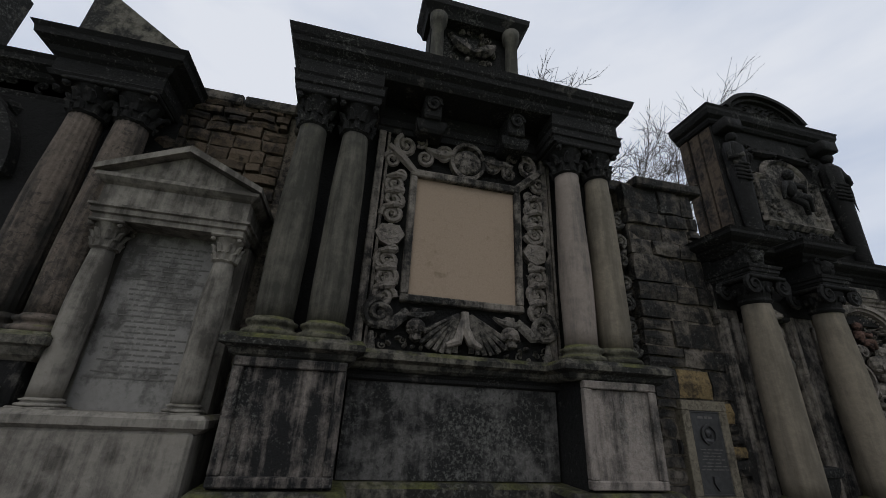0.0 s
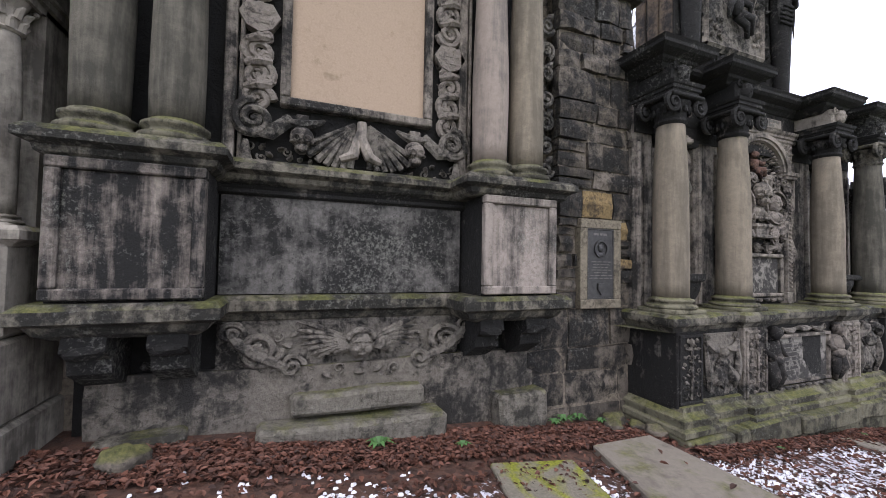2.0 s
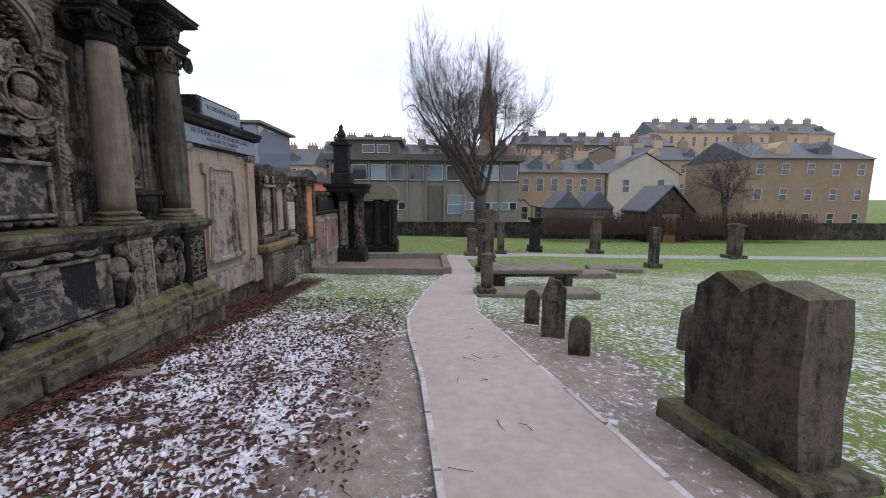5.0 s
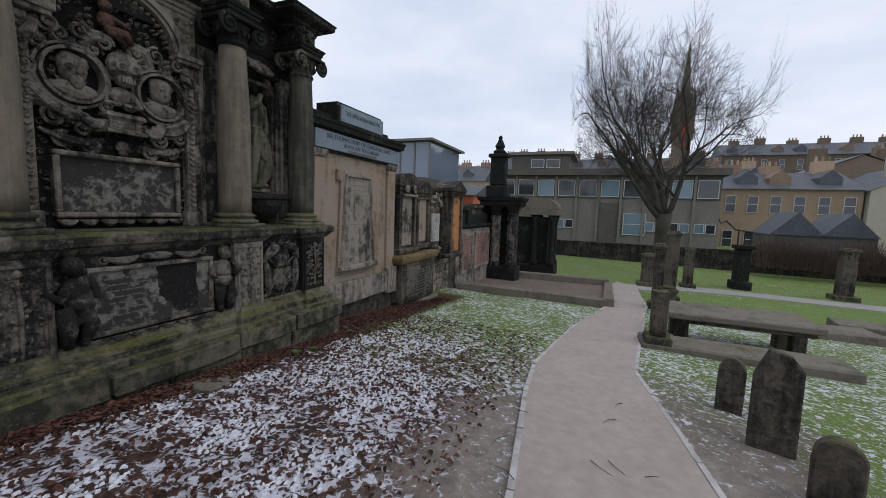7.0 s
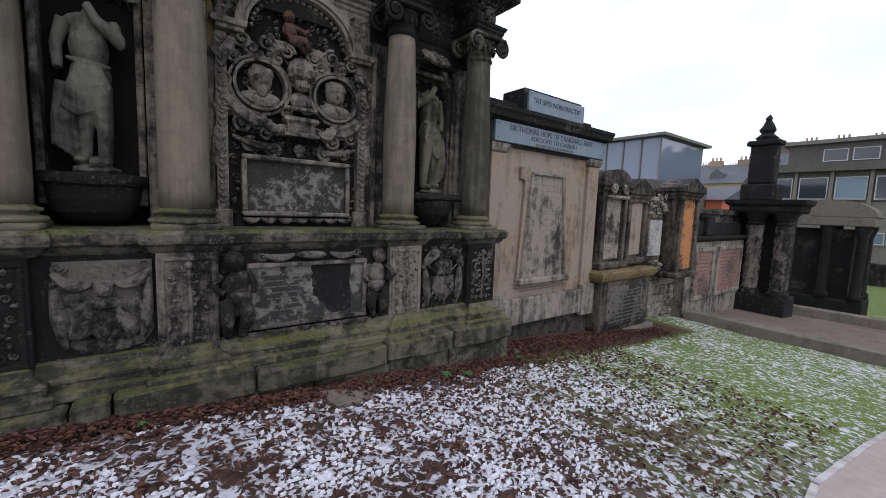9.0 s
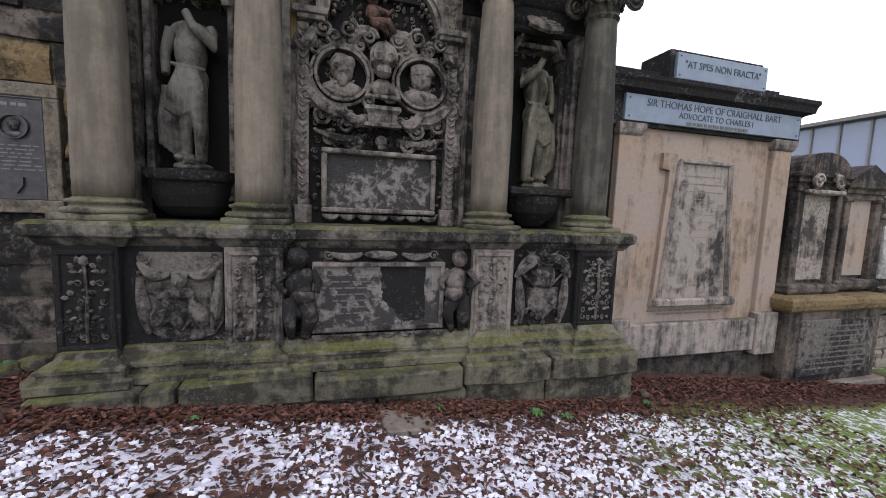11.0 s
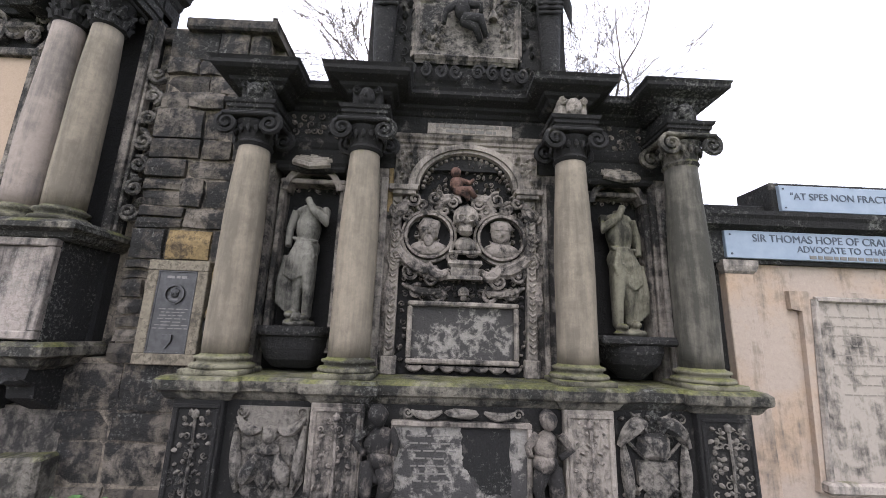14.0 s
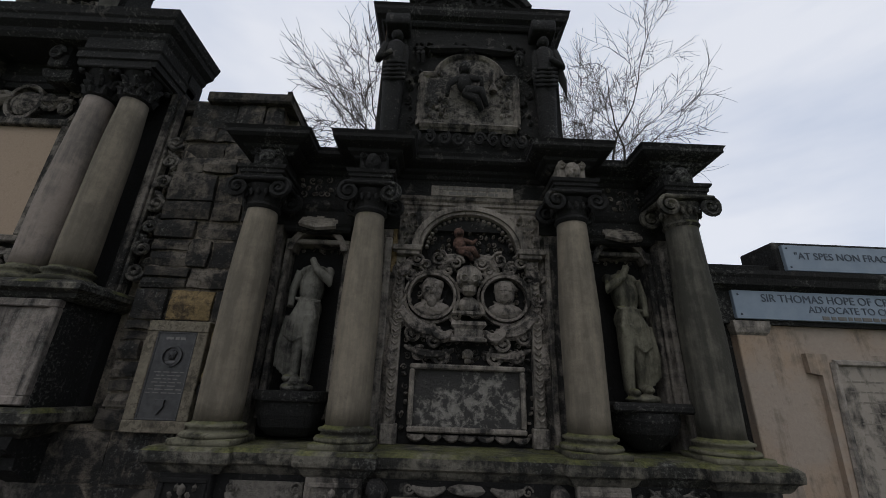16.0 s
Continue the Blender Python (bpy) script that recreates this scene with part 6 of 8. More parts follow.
    for i in range(7):
        z = 2.95 + i * 0.26
        scroll(bm, -1.26, -0.0, z, 0.09, 1.5, 1 if i % 2 else -1, i, 0.03, 6)
        leaf_relief(bm, -1.25, 0.02, z + 0.06, 1.57 + (0.7 if i % 2 else -0.7), 0.16, 0.05, 0.05)
    part("flank_scroll_band", bm, M_RELIEF_DK, t, "upright band of carved scrolls on the flank")
    return t


MONUMENT_A = build_a()
warp(MONUMENT_A, 0.16, -0.11, ((-2, -2), (1.0, 1.0), (1.53, 1.46), (2.68, 2.51), (3.29, 3.09), (4.67, 4.42), (5.66, 5.60), (9, 8.94)))

# ---------------------------------------------------------------- small pedimented tomb (T)


def build_tomb():
    t = thing("pedimented_tomb", (-5.58, -0.5, ground_z(-5.6, -0.6)), "grey stone tomb with two columns, pediment and inscribed slab", "tomb")
    x0, x1, y = -6.14, -5.03, -0.50
    for z0, z1, o in ((-0.1, 0.88, 0.14), (0.88, 1.36, 0.09), (1.36, 1.90, 0.04)):
        bm = nbox(x0 - o, x1 + o * 0.35, y - 0.14 - o, 0.03, z0, z1, 0.025)
        part("base_course", bm, M_TOMB, t)
    bm = bmesh.new()
    sweep(bm, [(x0 - 0.02, 0.0), (x0 - 0.02, y - 0.14), (x1 + 0.02, y - 0.14), (x1 + 0.02, 0.0)], [(0.0, 1.88), (0.03, 1.90), (0.06, 1.92), (0.06, 1.97), (0.03, 2.0)], 0.5)
    part("sill", bm, M_TOMB, t)
    part("back_block", nbox(x0 + 0.02, x1 - 0.02, y + 0.16, 0.04, 1.97, 3.5), M_TOMB, t)
    s = part("inscribed_slab", nbox(x0 + 0.2, x1 - 0.2, y + 0.10, y + 0.17, 1.99, 3.36), M_TOMB_SLAB, t, "grey slab with rows of worn cut lettering")
    bm = bmesh.new()
    text_bars(bm, x0 + 0.25, x1 - 0.25, 2.2, 3.28, y + 0.099, 26, 21, 0.011)
    part("cut_lettering", bm, M_LETTER_GREY, s)
    for x in (x0 + 0.13, x1 - 0.13):
        column(t, x, y - 0.02, 1.99, 2.07, 3.13, 3.36, 0.092, 0.078, M_TOMB, M_TOMB, 0.125, "leafy")
    bm = bmesh.new()
    ent = [(x0 + 0.02, 0.0), (x0 + 0.02, y - 0.12), (x1 - 0.02, y - 0.12), (x1 - 0.02, 0.0)]
    sweep(bm, ent, [(0.0, 3.36), (0.0, 3.40), (0.02, 3.41), (0.02, 3.45), (0.04, 3.46), (0.04, 3.48), (0, 3.49), (0, 3.66), (0.03, 3.68), (0.06, 3.71), (0.06, 3.74)], 0.45)
    part("entablature", bm, M_TOMB, t)
    bm = bmesh.new()
    m0 = (x0 + x1) / 2
    prism(bm, [(x0 - 0.04, 3.74), (x1 + 0.04, 3.74), (m0, 4.02)], y - 0.12, 0.0)
    for s2 in (-1, 1):
        xe = x0 - 0.06 if s2 < 0 else x1 + 0.06
        prism(bm, [(xe, 3.74), (xe, 3.79), (m0, 4.09), (m0, 4.03)] if s2 < 0 else [(m0, 4.03), (m0, 4.09), (xe, 3.79), (xe, 3.74)], y - 0.2, 0.0)
    part("pediment", bm, M_TOMB, t, "plain triangular pediment")
    warp(t, 0.07, 0.12, ((-2, -2), (1.4, 1.38), (4.09, 4.04), (9, 8.9)))


build_tomb()

# ---------------------------------------------------------------- monument with fluted columns (Z)


def build_z():
    t = thing("wall_monument", (-8.2, -0.2, ground_z(-8.2, -0.2)), "black stone wall monument with fluted columns and arched relief", "monument")
    # Same near-black stone: crust with recess shade in its colour.
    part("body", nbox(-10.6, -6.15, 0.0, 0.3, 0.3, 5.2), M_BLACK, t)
    part("pedestal", nbox(-7.0, -6.3, -0.45, 0.05, 0.2, 2.5, 0.02), M_DARK, t)
    bm = bmesh.new()
    sweep(bm, [(-10.6, -0.05), (-7.02, -0.05), (-7.02, -0.46), (-6.26, -0.46), (-6.26, 0.1)], [(0, 2.48), (0.04, 2.52), (0.06, 2.58), (0.09, 2.60), (0.09, 2.66), (0.05, 2.70)], 0.2)
    sweep(bm, [(-10.6, -0.05), (-7.02, -0.05), (-7.02, -0.48), (-6.26, -0.48), (-6.26, 0.1)], [(0, 1.64), (0.05, 1.68), (0.07, 1.76), (0.02, 1.82)], 0.2)
    part("ledge", bm, M_DARKMOSS, t)
    bm = bmesh.new()
    skull(bm, -6.62, -0.48, 2.1, 0.16)
    for s in (-1, 1):
        tube(bm, [(-6.62 - s * 0.25, -0.46, 1.95), (-6.62 + s * 0.25, -0.48, 2.3)], 0.03, 6)
        blob(bm, (-6.62 + s * 0.2, -0.46, 2.15), (0.1, 0.04, 0.14), 2, 0.4)
    part("skull_relief", bm, M_CARVE, t)
    for x in (-6.74, -6.38):
        column(t, x, -0.26, 2.70, 2.84, 4.60, 4.92, 0.15, 0.125, stone("fluted_column_stone", (0.22, 0.175, 0.14), (0.07, 0.065, 0.055), 0.45, moss=0.2, streak=1.0, bump=0.2), M_DARK, 0.0, "leafy", 20)
    bm = bmesh.new()
    ent = [(-10.6, 0.0), (-7.05, 0.0), (-7.05, -0.42), (-6.18, -0.42), (-6.18, 0.1)]
    sweep(bm, ent, [(0.0, 4.92), (0.02, 4.96), (0.0, 4.98), (0.0, 5.12), (0.04, 5.15), (0.06, 5.20), (0.14, 5.24), (0.15, 5.30), (0.18, 5.34)], 0.3)
    part("cornice", bm, M_DARK, t)
    bm = bmesh.new()
    prism(bm, [(-6.95, 5.34), (-6.05, 5.34), (-6.1, 5.42), (-6.85, 5.95), (-6.95, 5.9)], -0.5, 0.1)
    part("broken_pediment", bm, M_DARKMOSS, t, "mossy broken pediment end")
    bm = bmesh.new()
    ring_band(bm, -8.3, 4.05, 0.95, 1.05, -0.12, 0.02, 0, math.pi, 24)
    foliage_relief(bm, -9.1, -7.4, 3.3, 4.9, 0.0, 51, 0.2, 0.09)
    foliage_relief(bm, -9.4, -7.15, 5.0, 5.14, -0.01, 52, 0.16, 0.06)
    part("arched_relief", bm, M_DARK, t, "blackened arched relief")
    part("inscription_panel", nbox(-9.3, -7.2, -0.05, 0.02, 2.75, 3.15, 0.01), M_PANEL_LICHEN, t)
    bm = nbox(-8.7, -8.0, -0.3, 0.2, 5.34, 6.3, 0.03)
    lathe(bm, -8.35, -0.05, [(0.45, 6.3), (0.5, 6.4), (0.3, 6.5)], 4)
    part("crest_block", bm, M_DARKMOSS, t)
    warp(t, 0.2, 0.0, ((-2, -2), (1.7, 1.58), (2.7, 2.45), (4.92, 4.62), (5.34, 5.02), (9, 8.6)))


build_z()

# ---------------------------------------------------------------- buff monument with slate plaques (C)


def build_c():
    t = thing("wall_monument", (5.8, -0.2, ground_z(5.8, -0.3)), "buff sandstone wall monument with tapering panel and slate name plates", "monument")
    a, b, y = 4.62, 7.12, -0.25
    part("body", nbox(a, b, y, 0.08, 0.0, 2.6, 0.01), M_SAND, t)
    part("dark_flank", nbox(a - 0.16, a + 0.004, y + 0.02, 0.08, -0.3, 2.66, 0.01), M_DARK, t)
    bm = nbox(a - 0.02, b + 0.06, y - 0.09, 0.0, -0.10, 0.30, 0.015)
    part("plinth", bm, M_SAND_GREY, t, "grey-green plinth course")
    bm = nbox(a - 0.01, b + 0.02, y - 0.01, 0.05, -0.75, -0.10, 0.0)
    part("footing", bm, M_WALL, t)
    for x0, x1 in ((a, a + 0.27), (b - 0.30, b)):
        p = part("pilaster", nbox(x0, x1, y - 0.06, y + 0.01, 0.30, 2.46, 0.008), M_SAND, t)
        bm = bmesh.new()
        sweep(bm, [(x0, y), (x0, y - 0.06), (x1, y - 0.06), (x1, y)], [(0, 2.46), (0.02, 2.48), (0.035, 2.53), (0.035, 2.58)], 0.04)
        part("pilaster_cap", bm, M_SAND_GREY, p)
        part("pilaster_base", nbox(x0 - 0.02, x1 + 0.02, y - 0.13, y, -0.15, 0.38, 0.012), M_SAND_GREY, p)
    # battered panel with eared frame
    bm = bmesh.new()
    prism(bm, [(5.22, 0.50), (6.42, 0.50), (6.40, 0.62), (6.24, 2.12), (6.32, 2.14), (6.32, 2.32), (5.22, 2.32), (5.22, 2.14), (5.32, 2.12), (5.24, 0.62)], y - 0.05, y + 0.02)
    part("eared_frame", bm, M_SAND, t, "buff eared panel frame")
    bm = bmesh.new()
    prism(bm, [(5.36, 0.60), (6.26, 0.60), (6.14, 2.22), (5.46, 2.22)], y - 0.052, y + 0.02)
    part("inscription_panel", bm, stone("stained_panel", (0.33, 0.29, 0.245), (0.07, 0.064, 0.057), 0.43, streak=0.6, bump=0.1, k=0.75, speck=0.1), t, "pale panel with black water stains")
    bm = bmesh.new()
    for p, q in (((5.31, 0.58), (5.44, 2.24)), ((6.31, 0.58), (6.17, 2.24)), ((5.44, 2.24), (6.17, 2.24))):
        tube(bm, [(p[0], y - 0.06, p[1]), (q[0], y - 0.06, q[1])], 0.03, 6)
    box(bm, 5.24, 6.40, y - 0.13, y, 0.50, 0.60, 0.02)
    part("panel_moulding", bm, M_SAND_GREY, t)
    bm = bmesh.new()
    text_bars(bm, 5.52, 6.08, 1.3, 2.12, y - 0.0525, 9, 31, 0.010)
    text_bars(bm, 5.2, 6.45, 0.37, 0.45, y - 0.003, 2, 32, 0.02)
    part("worn_lettering", bm, plain("faint_lettering", (0.14, 0.125, 0.105), (0.18, 0.16, 0.135), 20), t)
    bm = bmesh.new()
    sweep(bm, [(a - 0.14, 0.08), (a - 0.14, y - 0.05), (b + 0.10, y - 0.05), (b + 0.10, 0.08)], [(0.0, 2.56), (0.0, 2.86), (0.03, 2.88), (0.09, 2.90), (0.10, 2.96), (0.12, 2.99), (0.12, 3.03)], 0.3)
    part("cornice", bm, M_DARK, t, "dark moulded cornice")
    part("parapet", nbox(a - 0.1, b - 0.2, y + 0.02, 0.1, 3.02, 3.16, 0.01), M_DARK, t)
    part("parapet_block", nbox(5.16, 6.48, y - 0.08, 0.1, 3.02, 3.40, 0.012), M_DARK, t)
    n = part("name_plate", nbox(a + 0.02, b + 0.04, y - 0.085, y - 0.045, 2.60, 2.86, 0.004), M_SLATEPLQ, t, "long blue-grey slate name plate")
    words(n, "SIR THOMAS HOPE OF CRAIGHALL BART", 5.87, y - 0.088, 2.79, 0.105, M_LETTER)
    words(n, "ADVOCATE TO CHARLES I", 5.87, y - 0.088, 2.70, 0.09, M_LETTER)
    bm = bmesh.new()
    text_bars(bm, 5.3, 6.45, 2.61, 2.65, y - 0.087, 1, 33, 0.03)
    part("worn_lettering", bm, M_LETTER_GREY, n)
    n2 = part("motto_plate", nbox(5.22, 6.50, y - 0.115, y - 0.075, 3.06, 3.36, 0.004), M_SLATEPLQ, t, "short blue-grey slate motto plate")
    words(n2, "\"AT SPES NON FRACTA\"", 5.86, y - 0.118, 3.23, 0.10, M_LETTER)
    for pl, xs, zs in ((n, (a + 0.07, b - 0.01), (2.64, 2.82)), (n2, (5.26, 6.46), (3.10, 3.32))):
        for x in xs:
            for z in zs:
                bm = bmesh.new()
                blob(bm, (x, (y - 0.087) if pl is n else (y - 0.117), z), (0.012, 0.008, 0.012), 1)
                part("bolt", bm, M_LETTER, pl)
    warp(t, 0.0, 0.0, ((-3, -3), (0.5, 0.5), (2.32, 2.21), (2.86, 2.77), (3.03, 2.95), (3.36, 3.24), (6, 5.9)))


build_c()

# ---------------------------------------------------------------- small wall tombs beyond


def aedicule(name, x0, x1, zb, zt, y, panelmat, framemat, curved, label):
    t = thing(name, ((x0 + x1) / 2, y, zb), label, "wall tomb", "wall tombs")
    w = x1 - x0
    part("back_slab", nbox(x0 + 0.04, x1 - 0.04, y + 0.02, 0.08, zb, zt - 0.2), framemat, t)
    part("panel", nbox(x0 + 0.17 * w, x1 - 0.17 * w, y - 0.01, y + 0.03, zb + 0.08, zt - 0.42), panelmat, t)
    for x in (x0 + 0.09 * w, x1 - 0.09 * w):
        p = part("pilaster", nbox(x - 0.07 * w, x + 0.07 * w, y - 0.07, y + 0.03, zb, zt - 0.42, 0.01), framemat, t)
        part("cap", nbox(x - 0.09 * w, x + 0.09 * w, y - 0.09, y + 0.03, zt - 0.46, zt - 0.40, 0.01), framemat, p)
    bm = bmesh.new()
    sweep(bm, [(x0, 0.05), (x0, y - 0.06), (x1, y - 0.06), (x1, 0.05)], [(0, zt - 0.42), (0, zt - 0.36), (0.03, zt - 0.34), (0.03, zt - 0.30), (0.07, zt - 0.27), (0.07, zt - 0.24)], 0.1)
    part("entablature", bm, framemat, t)
    bm = bmesh.new()
    m0 = (x0 + x1) / 2
    if curved:
        pts = [(x0 - 0.05, zt - 0.24)] + [(x1 + 0.05, zt - 0.24)] + [(m0 + (w / 2 + 0.02) * math.cos(a), zt - 0.22 + 0.25 * math.sin(a)) for a in [math.pi * i / 12 for i in range(13)]]
        prism(bm, pts, y - 0.1, 0.05)
    else:
        prism(bm, [(x0 - 0.07, zt - 0.24), (x1 + 0.07, zt - 0.24), (x1 + 0.07, zt - 0.19), (m0, zt + 0.03), (x0 - 0.07, zt - 0.19)], y - 0.13, 0.05)
    part("pediment", bm, framemat, t)
    bm = bmesh.new()
    sweep(bm, [(x0, 0.05), (x0, y - 0.07), (x1, y - 0.07), (x1, 0.05)], [(0.02, zb - 0.1), (0.05, zb - 0.06), (0.05, zb), (0.02, zb + 0.03)], 0.1)
    part("sill", bm, framemat, t)
    return t


M_RUBPALE = stone("crumbled_pale_stone", (0.34, 0.295, 0.25), (0.10, 0.09, 0.08), 0.42, bump=1.0, k=0.85)
M_GREYSLAB = stone("pale_grey_slab", (0.36, 0.35, 0.33), (0.22, 0.21, 0.20), 0.35, bump=0.2, k=1.0)
M_TOMBBROWN = stone("brown_black_tomb_stone", (0.23, 0.19, 0.15), (0.05, 0.046, 0.042), 0.5, streak=0.7, bump=0.6)
a1 = aedicule("wall_tomb", 7.22, 8.05, 0.70, 2.35, -0.30, M_RUBPALE, M_TOMBBROWN, True, "small wall tomb with curved pediment and crumbled panel")
bm = bmesh.new()
scroll(bm, 7.45, -0.42, 2.02, 0.09, 1.5, 1, 0, 0.03)
scroll(bm, 7.82, -0.42, 2.02, 0.09, 1.5, -1, 3.1, 0.03)
box(bm, 7.3, 7.97, -0.44, -0.3, 1.86, 1.92, 0.02)
part("scroll_carving", bm, M_RUBPALE, a1)
a2 = aedicule("wall_tomb", 8.16, 8.90, 0.74, 2.26, -0.26, M_SAND, M_TOMBBROWN, False, "small black pedimented wall tomb with pale panel")
a3 = aedicule("wall_tomb", 9.95, 10.95, 0.36, 2.40, -0.42, M_ORANGE, M_TOMBBROWN, False, "black pedimented wall tomb with orange panel")
t = thing("wall_tomb", (9.4, -0.2, 0.3), "worn wall tomb with pale grey slab and carved head", "wall tomb", "wall tombs")
part("body", nbox(9.12, 9.80, -0.22, 0.08, 0.35, 1.95, 0.03), M_TOMBBROWN, t)
part("panel", nbox(9.2, 9.72, -0.25, -0.2, 0.75, 1.5, 0.01), M_GREYSLAB, t)
bm = bmesh.new()
foliage_relief(bm, 9.1, 9.82, 1.55, 2.05, -0.24, 61, 0.16, 0.09)
foliage_relief(bm, 9.15, 9.78, 0.38, 0.7, -0.24, 62, 0.16, 0.09)
part("carving", bm, M_RUBPALE, t)
# low inscribed chest below the first pair
t = thing("chest_tomb", (7.9, -0.45, -0.5), "low stone chest tomb with inscribed panel and yellow lichen ledge", "tomb")
part("body", nbox(7.15, 8.85, -0.50, 0.05, -0.75, 0.46, 0.015), M_TOMBBROWN, t)
bm = bmesh.new()
sweep(bm, [(7.12, 0.05), (7.12, -0.5), (8.88, -0.5), (8.88, 0.05)], [(0.0, 0.40), (0.05, 0.44), (0.07, 0.50), (0.07, 0.56), (0.03, 0.60)], 0.3)
part("ledge", bm, M_YELLOW, t, "ledge coated with yellow lichen")
part("panel", nbox(7.32, 8.7, -0.53, -0.49, -0.42, 0.30, 0.01), M_RELIEF_DK, t)
bm = bmesh.new()
text_bars(bm, 7.4, 8.6, -0.36, 0.25, -0.531, 9, 63, 0.02)
part("worn_lettering", bm, M_LETTER_GREY, t)
part("plinth", nbox(7.08, 8.95, -0.60, 0.0, -0.95, -0.52, 0.02), M_SLAB, t)
# long double tablet wall
t = thing("tablet_wall", (13.3, -0.2, -0.9), "long low wall tomb with two faded red tablets", "wall tomb")
part("body", nbox(11.2, 15.0, -0.22, 0.08, -1.3, 1.02, 0.01), M_SAND_GREY, t)
for x0, x1 in ((11.5, 12.7), (12.95, 14.75)):
    bm = bmesh.new()
    frame_bars(bm, x0, x1, -0.45, 0.86, 0.1, -0.29, -0.2, 0.01)
    p = part("moulded_frame", bm, M_SAND_GREY, t)
    part("tablet", nbox(x0 + 0.1, x1 - 0.1, -0.25, -0.2, -0.35, 0.76), M_REDPANEL, p, "faded red inscribed tablet")
    bm = bmesh.new()
    text_bars(bm, x0 + 0.2, x1 - 0.2, -0.25, 0.68, -0.252, 10, 64, 0.025)
    part("worn_lettering", bm, M_LETTER_GREY, p)
bm = bmesh.new()
sweep(bm, [(11.15, 0.08), (11.15, -0.24), (15.05, -0.24), (15.05, 0.08)], [(0, 1.0), (0.04, 1.04), (0.08, 1.07), (0.08, 1.14)], 0.2)
box(bm, 11.3, 15.0, -0.1, 0.08, 1.14, 1.5, 0.02)
box(bm, 12.3, 12.7, -0.2, 0.08, 1.14, 1.66, 0.03)
part("cornice", bm, M_DARK, t)

# ---------------------------------------------------------------- column tomb with urn and dark vaulted tomb


def build_f():
    t = thing("column_tomb", (15.7, -0.6, ground_z(15.7, -0.7)), "black stone tomb with spiral columns and tall urn finial", "tomb")
    part("plinth", nbox(15.2, 16.2, -1.35, 0.1, -1.35, -0.55, 0.03), M_DARK, t)
    part("back", nbox(15.9, 16.2, -1.2, 0.1, -0.6, 2.0), M_DARK, t)
    for y in (-0.45, -1.12):
        bm = bmesh.new()
        lathe(bm, 15.45, y, [(0.26, -0.55), (0.26, -0.45), (0.2, -0.36)], 16)
        c = part("column", bm, M_DARK, t)
        bm = bmesh.new()
        lathe(bm, 15.45, y, [(0.18, -0.36), (0.18, 1.45)], 16)
        for s in range(6):
            tube(bm, [(15.45 + 0.175 * math.cos(s * 1.047 + k * 0.35), y + 0.175 * math.sin(s * 1.047 + k * 0.35), -0.36 + k * 0.10) for k in range(19)], 0.035, 5)
        part("spiral_shaft", bm, M_CARVE, c)
        bm = bmesh.new()
        lathe(bm, 15.45, y, [(0.2, 1.45), (0.22, 1.5), (0.19, 1.55), (0.3, 1.8)], 12)
        part("capital", bm, M_DARK, c)
    bm = bmesh.new()
    sweep(bm, [(16.2, 0.1), (15.2, 0.1), (15.2, -1.4), (16.2, -1.4)], [(0, 1.8), (0.05, 1.86), (0.05, 1.98), (0.14, 2.05), (0.16, 2.16)], 0.4)
    box(bm, 15.2, 16.2, -1.4, 0.1, 1.8, 2.15)
    part("entablature", bm, M_DARK, t)
    part("urn_pedestal", nbox(15.35, 16.0, -0.85, 0.0, 2.15, 2.62, 0.04), M_DARK, t)
    part("obelisk", nbox(15.42, 15.9, -0.72, -0.12, 2.62, 3.72, 0.05), M_DARK, t)
    bm = bmesh.new()
    box(bm, 15.36, 15.96, -0.80, -0.04, 3.72, 3.86, 0.03)
    lathe(bm, 15.66, -0.42, [(0.22, 3.86), (0.26, 3.95), (0.14, 4.05), (0.2, 4.15), (0.12, 4.3), (0.07, 4.42), (0.09, 4.48), (0.01, 4.6)], 10)
    worn(bm, 0.03, 5)
    part("urn", bm, M_DARK, t)
    warp(t, -0.45, 0.0)
    g = thing("vaulted_tomb", (16.9, -1.4, ground_z(16.9, -1.4)), "black stone tomb with curved slab roof and corner columns", "tomb")
    part("plinth", nbox(16.3, 17.7, -2.3, -0.2, -1.5, -0.85, 0.03), M_DARK, g)
    for x in (16.45, 17.5):
        for y in (-2.1, -1.3):
            bm = bmesh.new()
            lathe(bm, x, y, [(0.19, -0.85), (0.19, -0.7), (0.13, -0.62), (0.12, 1.15), (0.2, 1.4), (0.2, 1.5)], 14)
            part("column", bm, M_DARK, g, "", True)
    part("core", nbox(16.6, 17.6, -1.9, -0.2, -0.85, 1.4), M_DARK, g)
    bm = bmesh.new()
    box(bm, 16.2, 17.8, -2.35, -0.15, 1.5, 1.8, 0.03)
    rows = []
    for i in range(11):
        a = math.pi * i / 10
        rows.append([bm.verts.new((x, -1.25 + 1.12 * math.cos(a), 1.8 + 0.55 * math.sin(a))) for x in (16.2, 17.8)])
    for p, q in zip(rows, rows[1:]):
        bm.faces.new((p[0], p[1], q[1], q[0]))
    bm.faces.new([r[0] for r in rows])
    bm.faces.new([r[1] for r in rows][::-1])
    bmesh.ops.recalc_face_normals(bm, faces=bm.faces[:])
    part("curved_roof", bm, M_SLAB, g, "pale curved roof slab")
    warp(g, 2.2, -0.1)


build_f()

# ---------------------------------------------------------------- kerbed plot


